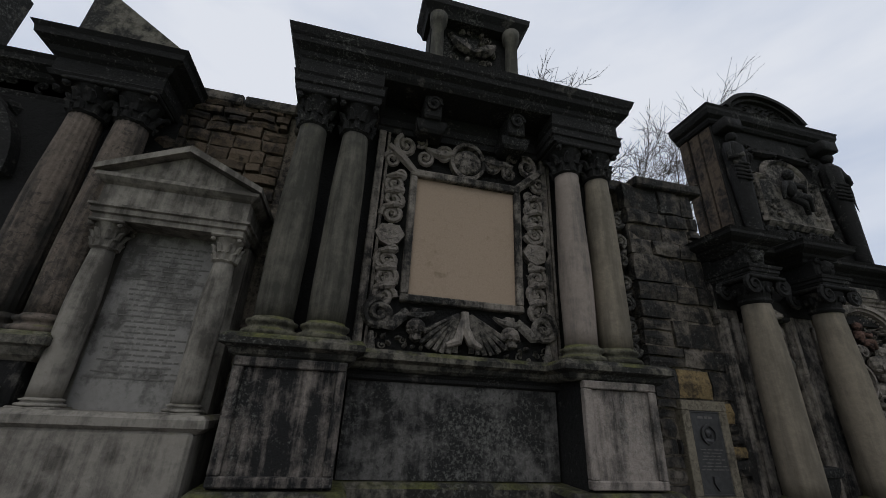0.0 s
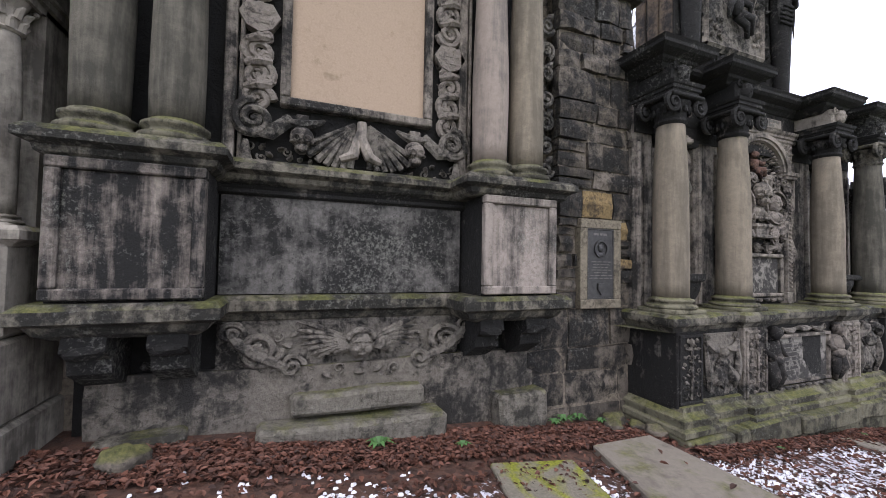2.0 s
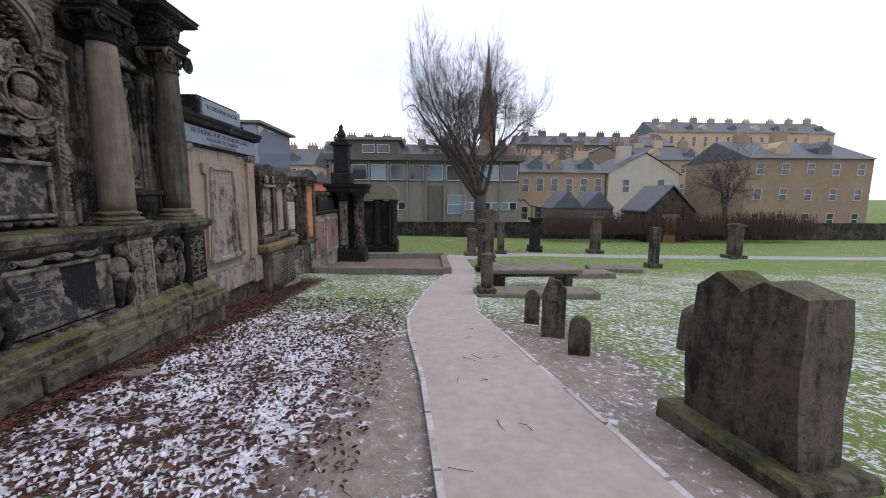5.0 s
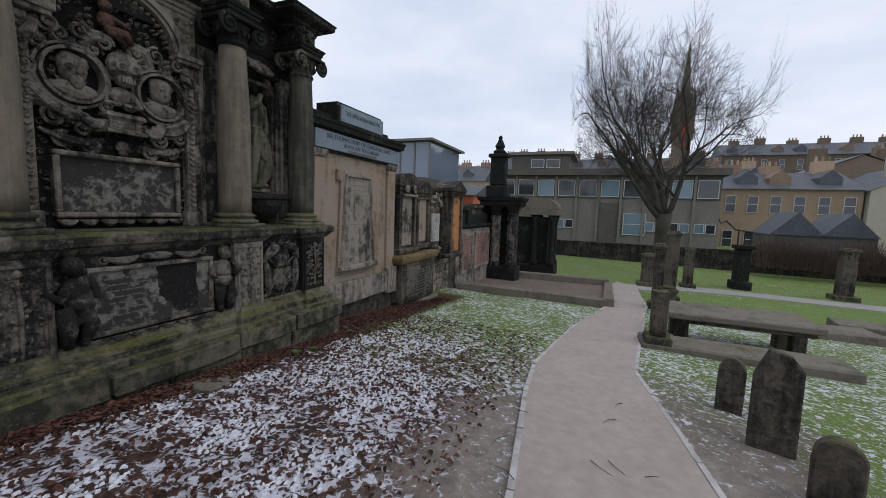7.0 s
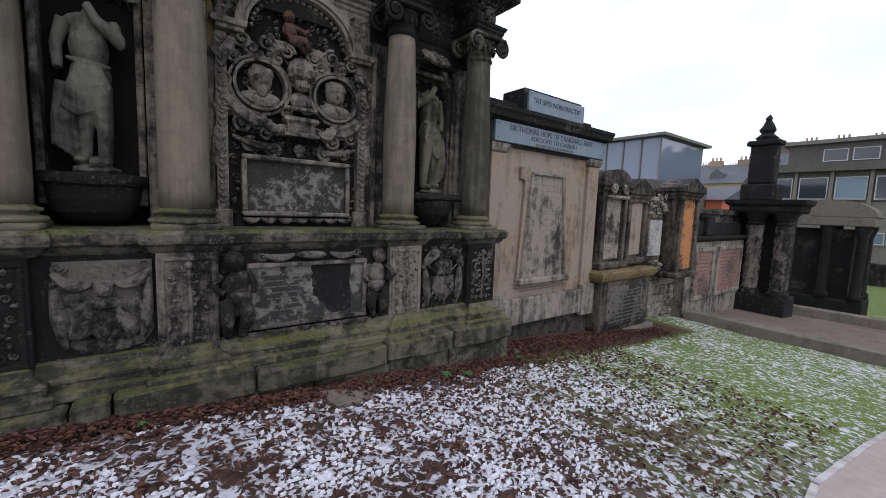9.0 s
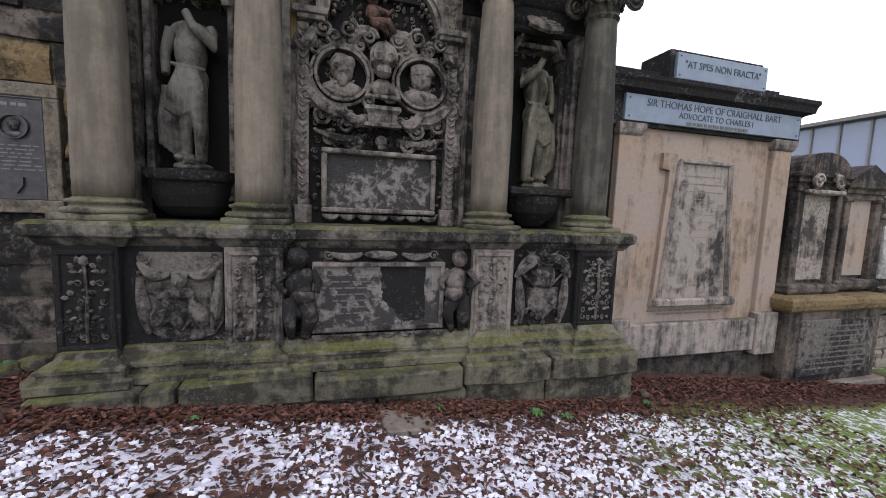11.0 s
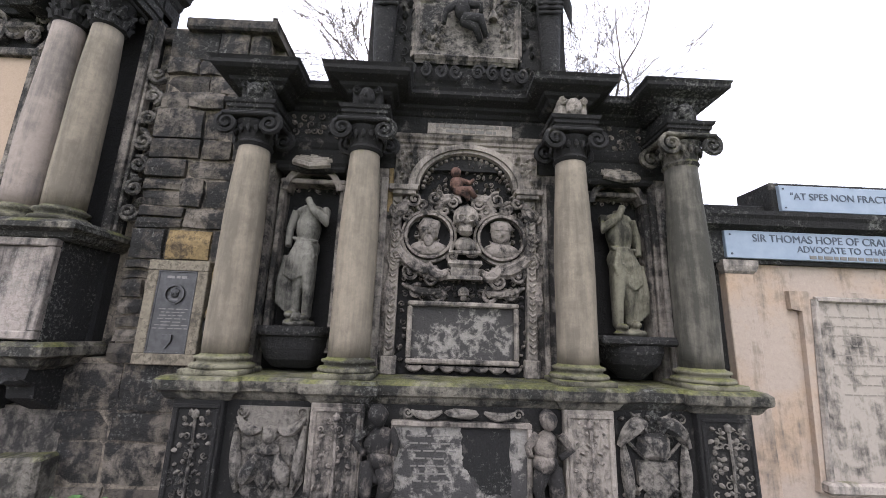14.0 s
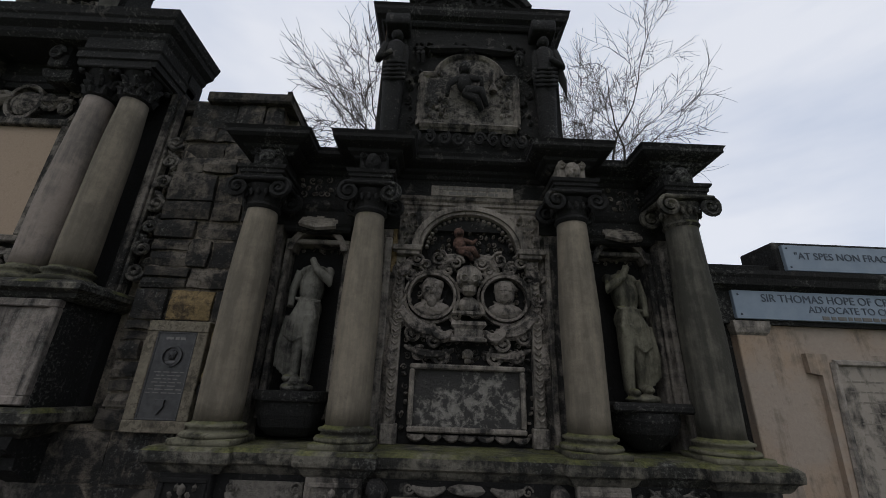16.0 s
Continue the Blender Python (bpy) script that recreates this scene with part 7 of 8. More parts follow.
def sloped_bar(bm, a, b, w, h, drop=0.25):
    """A kerb stone laid along the ground from a to b."""
    a, b = Vector(a), Vector(b)
    d = (b - a).normalized()
    s = Vector((-d.y, d.x)) * w / 2
    n = 6
    rows = []
    for i in range(n + 1):
        c = a + (b - a) * i / n
        z = ground_z(c.x, c.y)
        rows.append([bm.verts.new((c.x + o.x, c.y + o.y, z + q)) for o, q in ((s, -drop), (s, h - 0.02), (s * 0.85, h), (s * -0.85, h), (-s, h - 0.02), (-s, -drop))])
    for p, q in zip(rows, rows[1:]):
        for i in range(6):
            j = (i + 1) % 6
            bm.faces.new((p[i], p[j], q[j], q[i]))
    bm.faces.new(rows[0])
    bm.faces.new(rows[-1][::-1])
    bmesh.ops.recalc_face_normals(bm, faces=bm.faces[:])


t = thing("kerbed_plot", (14.0, -2.5, ground_z(14.0, -2.5)), "grave plot with low stone kerbs and leaf-strewn earth", "grave plot")
for a, b, w, h in (((11.55, -4.6), (11.2, -0.3), 0.32, 0.24), ((11.5, -4.66), (17.5, -4.74), 0.3, 0.26), ((17.4, -4.7), (16.2, -0.3), 0.4, 0.36)):
    bm = bmesh.new()
    sloped_bar(bm, a, b, w, h)
    worn(bm, 0.012, 3)
    part("kerb", bm, M_SLAB, t, "low weathered stone kerb")
bm = bmesh.new()
vs = [bm.verts.new((x, y, ground_z(x, y) + 0.09)) for x, y in ((11.5, -4.5), (17.3, -4.6), (16.2, -0.3), (11.2, -0.3))]
bm.faces.new(vs)
part("earth_fill", bm, plain("brown_earth", (0.10, 0.075, 0.06), (0.19, 0.15, 0.125), 14, 0.95, bump=0.8), t)

# ---------------------------------------------------------------- flat slabs and headstones


def flat_slab(name, pts, lift, mat, label, thick=0.12):
    bm = bmesh.new()
    top = [bm.verts.new((x, y, ground_z(x, y) + lift)) for x, y in pts]
    low = [bm.verts.new((x, y, ground_z(x, y) + lift - thick)) for x, y in pts]
    bm.faces.new(top)
    bm.faces.new(low[::-1])
    for i in range(len(pts)):
        j = (i + 1) % len(pts)
        bm.faces.new((top[j], top[i], low[i], low[j]))
    bmesh.ops.recalc_face_normals(bm, faces=bm.faces[:])
    bmesh.ops.bevel(bm, geom=[e for e in bm.edges], offset=0.012, segments=1, affect="EDGES")
    worn(bm, 0.008, 3)
    return tagged(obj(name, bm, mat), label, "grave slab")




def moss_slab_material():
    m, n, l, b = mat_new("mossed_slab", 0.95)
    g, vec = coords(n, l=l)
    a = tex(n, l, "noise", 2.6, 8, 0.62, vec, 0.4)
    f = tex(n, l, "noise", 60, 6, 0.7, vec)
    bare = mixc(n, l, ramp(n, l, f.outputs["Fac"], 0.3, 0.7), (0.11, 0.10, 0.075), (0.20, 0.18, 0.145))
    moss = mixc(n, l, ramp(n, l, f.outputs["Fac"], 0.35, 0.65), (0.085, 0.095, 0.012), (0.25, 0.26, 0.03))
    l.new(mixc(n, l, ramp(n, l, a.outputs["Fac"], 0.44, 0.54), bare, moss), b.inputs["Base Color"])
    bp = n.new("ShaderNodeBump")
    bp.inputs["Strength"].default_value, bp.inputs["Distance"].default_value = 0.7, 0.02
    l.new(mathn(n, l, "ADD", f.outputs["Fac"], a.outputs["Fac"]), bp.inputs["Height"])
    l.new(bp.outputs[0], b.inputs["Normal"])
    return m


M_MOSSLAB = moss_slab_material()
flat_slab("grave_slab", [(-0.34, -0.70), (-1.10, -0.80), (-1.62, -2.75), (-0.40, -3.1), (-0.18, -2.95)], 0.06, M_SLAB, "flat brown grave slab scattered with leaves")
flat_slab("mossy_slab", [(-1.44, -0.95), (-2.12, -0.88), (-2.5, -2.5), (-1.72, -2.55)], 0.035, M_MOSSLAB, "flat grave slab covered with bright green moss")
flat_slab("footstone", [(2.08, -1.02), (2.46, -1.05), (2.48, -1.30), (2.12, -1.32)], 0.035, M_SLAB, "small flat stone among the leaves", 0.08)


def headstone(x, y, h, w, th, lean, turn, label, round_top=True, base=False):
    z = ground_z(x, y) - 0.15
    t = thing("headstone", (x, y, z), label, "headstone", "headstones")
    bm = bmesh.new()
    if round_top:
        pts = [(-w / 2, 0), (w / 2, 0), (w / 2, h * 0.72 + 0.1)] + [(w / 2 * math.cos(a), h * 0.72 + 0.15 + (h * 0.28) * math.sin(a)) for a in [math.pi * (0.08 + 0.84 * i / 12) for i in range(13)]] + [(-w / 2, h * 0.72 + 0.1)]
    else:
        pts = [(-w / 2, 0), (w / 2, 0), (w / 2, h * 0.9), (w * 0.2, h + 0.15), (-w * 0.25, h * 0.95 + 0.15), (-w / 2, h)]
    prism(bm, pts, -th / 2, th / 2)
    bmesh.ops.bevel(bm, geom=[e for e in bm.edges if abs(e.verts[0].co.y - e.verts[1].co.y) < 1e-4], offset=0.014, segments=1, affect="EDGES")
    worn(bm, 0.01, 5)
    p = part("stone", bm, M_HEAD, t)
    if base:
        part("base", nbox(-w / 2 - 0.12, w / 2 + 0.12, -th / 2 - 0.12, th / 2 + 0.12, 0.0, 0.28, 0.02), M_SLAB, t)
        for o in t.children:
            if o.name.startswith("base"):
                o.matrix_parent_inverse = Matrix()
    p.matrix_parent_inverse = Matrix()
    t.matrix_world = pose(x, y, z, lean, 0, turn)
    return t


headstone(4.62, -5.72, 0.55, 0.24, 0.13, 7, 74, "leaning weathered headstone with rounded top", True)
headstone(3.78, -5.80, 0.84, 0.33, 0.14, 8, 74, "tall leaning headstone with shouldered top", False)
headstone(2.97, -5.86, 0.48, 0.25, 0.13, 4, 74, "small leaning headstone with rounded top", True)
headstone(3.25, -7.55, 0.62, 0.5, 0.16, -5, 80, "low round-topped headstone in frosty grass", True)


def build_broken_stone():
    x, y = 0.95, -6.28
    z = ground_z(x, y) - 0.1
    t = thing("broken_headstone", (x, y, z), "tall weathered headstone with broken split top and mossy base", "headstone")
    bm = bmesh.new()
    prism(bm, [(-0.42, 0.1), (0.42, 0.1), (0.40, 1.18), (0.24, 1.30), (0.05, 1.18), (-0.1, 1.28), (-0.38, 1.22)], -0.17, 0.17)
    bmesh.ops.triangulate(bm, faces=[f for f in bm.faces if len(f.verts) > 4])
    worn(bm, 0.035, 2.2, 4, 3)
    p = part("stone", bm, M_HEAD, t)
    q = part("flaked_face", worn(nbox(-0.30, 0.24, -0.19, -0.15, 0.35, 0.98, 0.01), 0.025, 4, 3), M_RUBPALE, t, "pale flaked face")
    b = part("plinth", worn(nbox(-0.55, 0.55, -0.32, 0.32, 0.0, 0.22, 0.03), 0.01, 4, 2), M_BASE, t, "mossy plinth")
    for o in (p, q, b):
        o.matrix_parent_inverse = Matrix()
    t.matrix_world = pose(x, y, z, 2, 2, 8)


build_broken_stone()


def build_pillar(x, y, w, h, label, cap=True):
    z = ground_z(x, y)
    t = thing("pillar_monument", (x, y, z), label, "grave pillar", "grave pillars")
    part("base", nbox(x - w * 0.85, x + w * 0.85, y - w * 0.85, y + w * 0.85, z - 0.1, z + 0.22, 0.02), M_BASE, t)
    part("shaft", nbox(x - w / 2, x + w / 2, y - w / 2, y + w / 2, z + 0.22, z + h - 0.16, 0.012), M_HEAD, t)
    if cap:
        bm = bmesh.new()
        box(bm, x - w * 0.62, x + w * 0.62, y - w * 0.62, y + w * 0.62, z + h - 0.16, z + h - 0.05, 0.015)
        box(bm, x - w * 0.45, x + w * 0.45, y - w * 0.45, y + w * 0.45, z + h - 0.05, z + h, 0.015)
        part("cap", bm, M_HEAD, t)


build_pillar(7.22, -5.36, 0.24, 1.14, "square stone grave post with flat top", False)
build_pillar(15.5, -6.7, 0.36, 2.48, "tall square stone pillar with flat cap")
build_pillar(12.8, -5.99, 0.26, 1.95, "slim square stone pillar with flat cap")
build_pillar(20.7, -8.17, 0.36, 1.9, "square stone pillar with flat cap on grass")
build_pillar(12.2, -6.2, 0.34, 0.75, "low square stone grave pillar")
build_pillar(22.3, -14.4, 0.5, 2.3, "slender stone grave pillar with stepped base on frosty grass")
build_pillar(20.0, -21.5, 0.55, 2.0, "stone grave pillar on frosty grass")
build_pillar(15.6, -14.2, 0.34, 2.0, "dark narrow grave stone on frosty grass", False)
build_pillar(19.5, -6.35, 0.45, 1.5, "low dark stone pillar below the tree")

# lantern-topped iron pedestal
t = thing("railed_pedestal", (22.5, -10.65, ground_z(22.5, -10.65)), "black stone pedestal with broken iron bracket on top", "grave pillar")
z = ground_z(22.5, -10.65)
part("base", nbox(19.6, 20.4, -10.4, -9.6, z - 0.1, z + 0.4, 0.03), M_DARK, t)
part("shaft", nbox(19.72, 20.28, -10.28, -9.72, z + 0.4, z + 1.95, 0.02), M_DARK, t)
part("cap", nbox(19.62, 20.38, -10.38, -9.62, z + 1.95, z + 2.12, 0.02), M_DARK, t)
bm = bmesh.new()
for yy in (-10.25, -10.0, -9.75):
    tube(bm, [(20, yy, z + 2.1), (20, yy, z + 2.8)], 0.03, 5)
tube(bm, [(20, -10.3, z + 2.75), (20, -9.6, z + 2.85), (20, -9.2, z + 3.25)], 0.04, 5)
tube(bm, [(20, -9.2, z + 3.25), (20, -9.0, z + 3.1), (20, -8.9, z + 3.3)], 0.03, 5)
part("iron_bracket", bm, M_IRON, t)
warp(t, 2.5, -0.65)

# table tomb and fallen slabs beside the path
t = thing("table_tomb", (8.4, -6.7, ground_z(8.4, -6.7)), "low table tomb with a broad stone slab on short legs", "tomb")
z = ground_z(8.6, -6.7)
bm = nbox(8.1, 9.3, -7.95, -5.58, z + 0.48, z + 0.60, 0.02)
worn(bm, 0.006, 3)
part("slab", bm, M_SLAB, t, "broad grey table slab")
part("lower_slab", worn(nbox(8.18, 9.22, -7.85, -5.68, z + 0.40, z + 0.475, 0.015), 0.005, 3), M_HEAD, t)
for x in (8.35, 9.05):
    for y in (-7.65, -5.9):
        part("leg", nbox(x - 0.12, x + 0.12, y - 0.1, y + 0.1, z - 0.15, z + 0.40, 0.02), M_HEAD, t)
bm = nbox(7.0, 7.7, -7.95, -5.1, z - 0.2, z + 0.27, 0.03)
worn(bm, 0.012, 3, 2)
part("plinth", bm, M_SLAB, t, "mossy plinth block")
for x, y, w, d, rz in ((11.6, -9.3, 0.9, 2.1, 6), (13.8, -11.5, 0.9, 2.0, -8)):
    z = ground_z(x, y)
    bm = nbox(-w / 2, w / 2, -d / 2, d / 2, -0.25, 0.2, 0.02)
    worn(bm, 0.01, 3, 2)
    ob = tagged(obj("ledger_stone", bm, M_SLAB), "low weathered ledger stone in frosty grass", "grave slab", "ledger stones")
    ob.matrix_world = pose(x, y, z, 0, 0, rz)
bm = nbox(-0.22, 0.22, -0.12, 0.12, 0, 0.4, 0.03)
worn(bm, 0.04, 3, 2)
ob = tagged(obj("broken_stone", bm, M_HEAD), "small broken upright stone in grass", "stone")
ob.matrix_world = pose(11.9, -8.0, ground_z(11.9, -8.0) - 0.05, 20, 20, 30)
for i, (x, y, r) in enumerate(((-0.35, -0.30, 0.13), (-0.48, -0.42, 0.10), (-0.22, -0.45, 0.09), (-0.16, -0.62, 0.12), (-4.4, -0.52, 0.14), (4.75, -0.8, 0.06))):
    bm = bmesh.new()
    blob(bm, (0, 0, 0), (r, r * 0.8, r * 0.6), 3, 0.35, 0, 3 + i)
    ob = tagged(obj("loose_stone", bm, M_HEAD, True), "rounded loose stone lying by the wall", "stone", "loose stones")
    ob.matrix_world = pose(x, y, ground_z(x, y) + r * 0.3, 0, 0, i * 50)

# ---------------------------------------------------------------- bare trees


def grow(bm, twig, base, direc, length, rad, depth, rnd, centre, rise):
    """A branch that bends as it goes and carries side branches along its outer part."""
    n = 5 if depth > 1 else 3
    pts, rr, ds = [Vector(base)], [rad], []
    d = Vector(direc).normalized()
    bend = Vector((rnd.uniform(-1, 1), rnd.uniform(-1, 1), rnd.uniform(-0.5, 0.7))) * 0.13
    for i in range(n):
        d = (d + bend + Vector((rnd.uniform(-1, 1), rnd.uniform(-1, 1), rnd.uniform(-1, 1))) * 0.19).normalized()
        pts.append(pts[-1] + d * length / n)
        ds.append(d.copy())
        rr.append(rad * (1 - 0.5 * (i + 1) / n))
    tube(bm if rad > 0.03 else twig, pts, rr, 8 if rad > 0.08 else 5 if rad > 0.03 else 3, cap=rad > 0.03)
    if depth == 0:
        return
    kids = (5, 5, 5, 4, 4)[min(depth, 5) - 1]
    for k in range(kids):
        f = 1.0 if k == 0 else 0.28 + 0.7 * (k - 0.5 + rnd.uniform(-0.4, 0.4)) / (kids - 1)
        i = min(n - 1, int(f * n))
        p = pts[i].lerp(pts[i + 1], min(1.0, f * n - i))
        q = ds[i]
        side = q.cross(Vector((rnd.uniform(-1, 1), rnd.uniform(-1, 1), rnd.uniform(-1, 1)))).normalized()
        a = rnd.uniform(0.1, 0.35) if k == 0 else rnd.uniform(0.5, 1.0)
        out = (p - centre).normalized()
        nd = q * math.cos(a) + side * math.sin(a) + out * 0.15 + Vector((0, 0, rise))
        grow(bm, twig, p, nd, length * (rnd.uniform(0.66, 0.82) if k == 0 else rnd.uniform(0.48, 0.74)), max(rr[i] * (0.85 if k == 0 else 0.52), 0.0075), depth - 1, rnd, centre, rise)


def build_tree(x, y, z, fork, limbs, ln, rad, depth, seed, label, lean=(0.0, 0.0), wide=0.85, rise=0.0, reach=0.0):
    rnd = random.Random(seed)
    t = thing("bare_tree", (x, y, z), label, "tree", "bare trees")
    bm, twig = bmesh.new(), bmesh.new()
    lathe(bm, x, y, [(rad * 1.8, z - 0.3), (rad * 1.3, z + 0.2), (rad * 1.05, z + 0.8), (rad * 0.98, z + fork * 0.7), (rad * 1.1, z + fork)], 14)
    centre = Vector((x + lean[0] * 3, y + lean[1] * 3, z + fork + ln * 0.6))
    for k in range(limbs):
        a = 2 * math.pi * (k * 0.618 + rnd.uniform(-0.06, 0.06))
        tilt = 0.1 + wide * (k + 0.5) / limbs
        grow(bm, twig, Vector((x, y, z + fork - 0.1 - 0.5 * k / limbs)), (math.cos(a) * tilt + lean[0], math.sin(a) * tilt + lean[1], 1), ln * rnd.uniform(0.85, 1.15), rad * 0.44, depth, rnd, centre, rise)
    if reach:  # old limbs bend upwards towards the rim, which keeps the crown an upright oval
        for mesh in (bm, twig):
            for v in mesh.verts:
                r = math.hypot(v.co.x - x, v.co.y - y)
                k = 1 / math.sqrt(1 + (r / reach) ** 2) if v.co.z > z + fork * 0.8 else 1.0
                if r > rad * 1.5:
                    v.co.x, v.co.y = x + (v.co.x - x) * k, y + (v.co.y - y) * k
    worn(bm, 0.02, 2)
    part("trunk", bm, M_BARK, t, "grey trunk and limbs", True)
    part("crown", twig, M_TWIG, t, "crown of fine bare twigs")


build_tree(25.0, -7.5, ground_z(25.0, -7.5), 3.5, 9, 4.5, 0.38, 5, 11, "large leafless tree with rounded oval crown on grass", (0.0, 0.26), 0.68, 0.12, 6.2)
build_tree(7.8, 7.6, -0.8, 9.6, 6, 2.1, 0.12, 4, 23, "leafless tree with fine twigs behind the wall", (-0.3, 0), 1.3)
build_tree(0.6, 4.6, -0.8, 8.0, 6, 1.8, 0.10, 4, 29, "leafless tree with fine twigs behind the wall", (-0.2, 0), 1.3)
build_tree(32.0, -30.0, -1.8, 3.0, 6, 2.2, 0.2, 4, 31, "leafless tree beside the far wall")

# ---------------------------------------------------------------- buildings beyond


def window(t, x, y, z, w, h, frame, pane, bars=1, face=-1):
    """A window in a wall that faces the -x side."""
    bm = bmesh.new()
    f = 0.055
    for y0, y1, z0, z1 in ((y - w / 2, y + w / 2, z + h - f, z + h), (y - w / 2, y + w / 2, z, z + f), (y - w / 2, y - w / 2 + f, z + f, z + h - f), (y + w / 2 - f, y + w / 2, z + f, z + h - f)):
        box(bm, x - 0.06, x + 0.04, y0, y1, z0, z1)
    for k in range(bars):
        zz = z + h * (k + 1) / (bars + 1)
        box(bm, x - 0.05, x + 0.03, y - w / 2 + f, y + w / 2 - f, zz - 0.03, zz + 0.03)
    wn_ = part("window", bm, frame, t)
    part("pane", nbox(x - 0.02, x + 0.02, y - w / 2 + f * 0.5, y + w / 2 - f * 0.5, z + f * 0.5, z + h - f * 0.5), pane, wn_)


def build_office():
    x = 34.0
    t = thing("office_building", (x + 5, -4, -2.5), "grey concrete office block with bands of windows and flat roof", "building")
    part("wall", nbox(x, x + 12, -12.2, 4.6, -3.0, 5.1), M_CONC, t)
    part("roof_slab", nbox(x - 0.5, x + 12.3, -12.6, 5.0, 4.75, 5.25), M_CONC_DK, t)
    part("dark_band", nbox(x - 0.06, x + 0.1, -12.15, 4.55, 2.95, 4.70), M_CONC_DK, t)
    part("penthouse", nbox(x + 3, x + 9, -1.2, 4.0, 5.2, 6.9), M_CONC_DK, t)
    part("penthouse_roof", nbox(x + 2.7, x + 9.3, -1.6, 4.4, 6.9, 7.15), M_CONC, t)
    k = 0
    for i in range(10):
        y = 3.6 - i * 1.66
        part("mullion", nbox(x - 0.22, x + 0.02, y + 0.76, y + 0.92, -2.8, 4.75), M_CONC, t)
        if i == 5:
            # Flat dark panel on the wall; its colour paints the shade of a recess.
            part("dark_recess", nbox(x - 0.05, x + 0.1, y - 0.7, y + 0.7, -2.6, 2.6), M_CONC_DK, t)
        window(t, x - 0.08, y, 3.05, 1.35, 1.35, M_WHITE, (M_GLASS, M_GLASS, M_GLASS_BLUE)[(i * 7) % 3], 0)
        if i not in (4, 5, 6):
            for s in (-0.36, 0.36):
                window(t, x - 0.04, y + s, 0.45, 0.66, 0.72, M_WHITE, (M_GLASS_BLUE, M_GLASS)[(i + (s > 0)) % 2], 0)
    window(t, x - 0.08, -6.6, 0.1, 1.6, 1.7, M_WHITE, M_GLASS_BLUE, 1)
    for y in (0.2, 1.6):
        window(t, x + 2.98, y, 5.7, 1.2, 0.8, M_WHITE, M_GLASS, 0)
    push(t, 1.42)


build_office()


def tenement(x, y0, y1, zb, ze, ridge, mat, floors, wins, seed, label, depth=9, gable=False, chim=3):
    rnd = random.Random(seed)
    t = thing("tenement", (x + depth / 2, (y0 + y1) / 2, zb), label, "building", "tenements")
    part("wall", nbox(x, x + depth, y0, y1, zb, ze), mat, t)
    bm = bmesh.new()
    if gable:
        m0 = (y0 + y1) / 2
        v = [bm.verts.new((xx, yy, zz)) for xx in (x, x + depth) for yy, zz in ((y0, ze), (y1, ze), (m0, ridge))]
        bm.faces.new((v[0], v[1], v[2]))
        bm.faces.new((v[3], v[5], v[4]))
        part("gable", bm, mat, t)
        bm = bmesh.new()
        for a, b in (((y0 - 0.3, ze - 0.15), (m0, ridge + 0.1)), ((m0, ridge + 0.1), (y1 + 0.3, ze - 0.15))):
            w = [bm.verts.new((xx, yy, zz)) for xx in (x - 0.15, x + depth) for yy, zz in (a, b)]
            bm.faces.new((w[0], w[1], w[3], w[2]))
    else:
        m0 = x + depth / 2
        w = [bm.verts.new((xx, yy, zz)) for yy in (y0 - 0.1, y1 + 0.1) for xx, zz in ((x - 0.3, ze - 0.1), (m0, ridge), (x + depth + 0.3, ze - 0.1))]
        bm.faces.new((w[0], w[1], w[4], w[3]))
        bm.faces.new((w[1], w[2], w[5], w[4]))
        bm.faces.new((w[0], w[2], w[1]))
        bm.faces.new((w[3], w[4], w[5]))
    roof = part("roof", bm, M_SLATE, t, "grey slate roof")
    for k in range(chim):
        y = y0 + (y1 - y0) * (k + 0.5 + rnd.uniform(-0.15, 0.15)) / chim
        cz = ridge + rnd.uniform(0.5, 1.2)
        xx = x + depth * (0.5 if not gable else 0.3)
        c = part("chimney", nbox(xx - 0.4, xx + 0.4, y - 0.8, y + 0.8, ze, cz), mat, roof)
        for s in (-0.5, 0.0, 0.5):
            bm = bmesh.new()
            lathe(bm, xx, y + s, [(0.13, cz), (0.10, cz + 0.5)], 8)
            part("chimney_pot", bm, M_FARSTONE, roof)
    if not gable:
        for k in range(max(2, wins // 2)):
            y = y0 + (y1 - y0) * (k + 0.5 + rnd.uniform(-0.2, 0.2)) / max(2, wins // 2)
            zz = ze + (ridge - ze) * 0.25
            dm = bmesh.new()
            xx = x + depth * 0.10
            v = [dm.verts.new(p) for p in ((xx, y - 0.8, ze), (xx, y + 0.8, ze), (xx, y + 0.8, zz + 0.6), (xx, y, zz + 1.3), (xx, y - 0.8, zz + 0.6))]
            w2 = [dm.verts.new((xx + depth * 0.35, q.co.y, q.co.z)) for q in v]
            dm.faces.new(v)
            for a in range(5):
                dm.faces.new((v[a], v[(a + 1) % 5], w2[(a + 1) % 5], w2[a]))
            part("dormer", dm, mat if k % 2 else M_SLATE, roof)
    h = (ze - zb) / max(1, floors)
    for f in range(floors):
        for k in range(wins):
            y = y0 + (y1 - y0) * (k + 0.5) / wins
            window(t, x - 0.02, y, zb + f * h + h * 0.3, 0.85, h * 0.48, M_WHITE, M_GLASS, 1)
    push(t, 1.4)


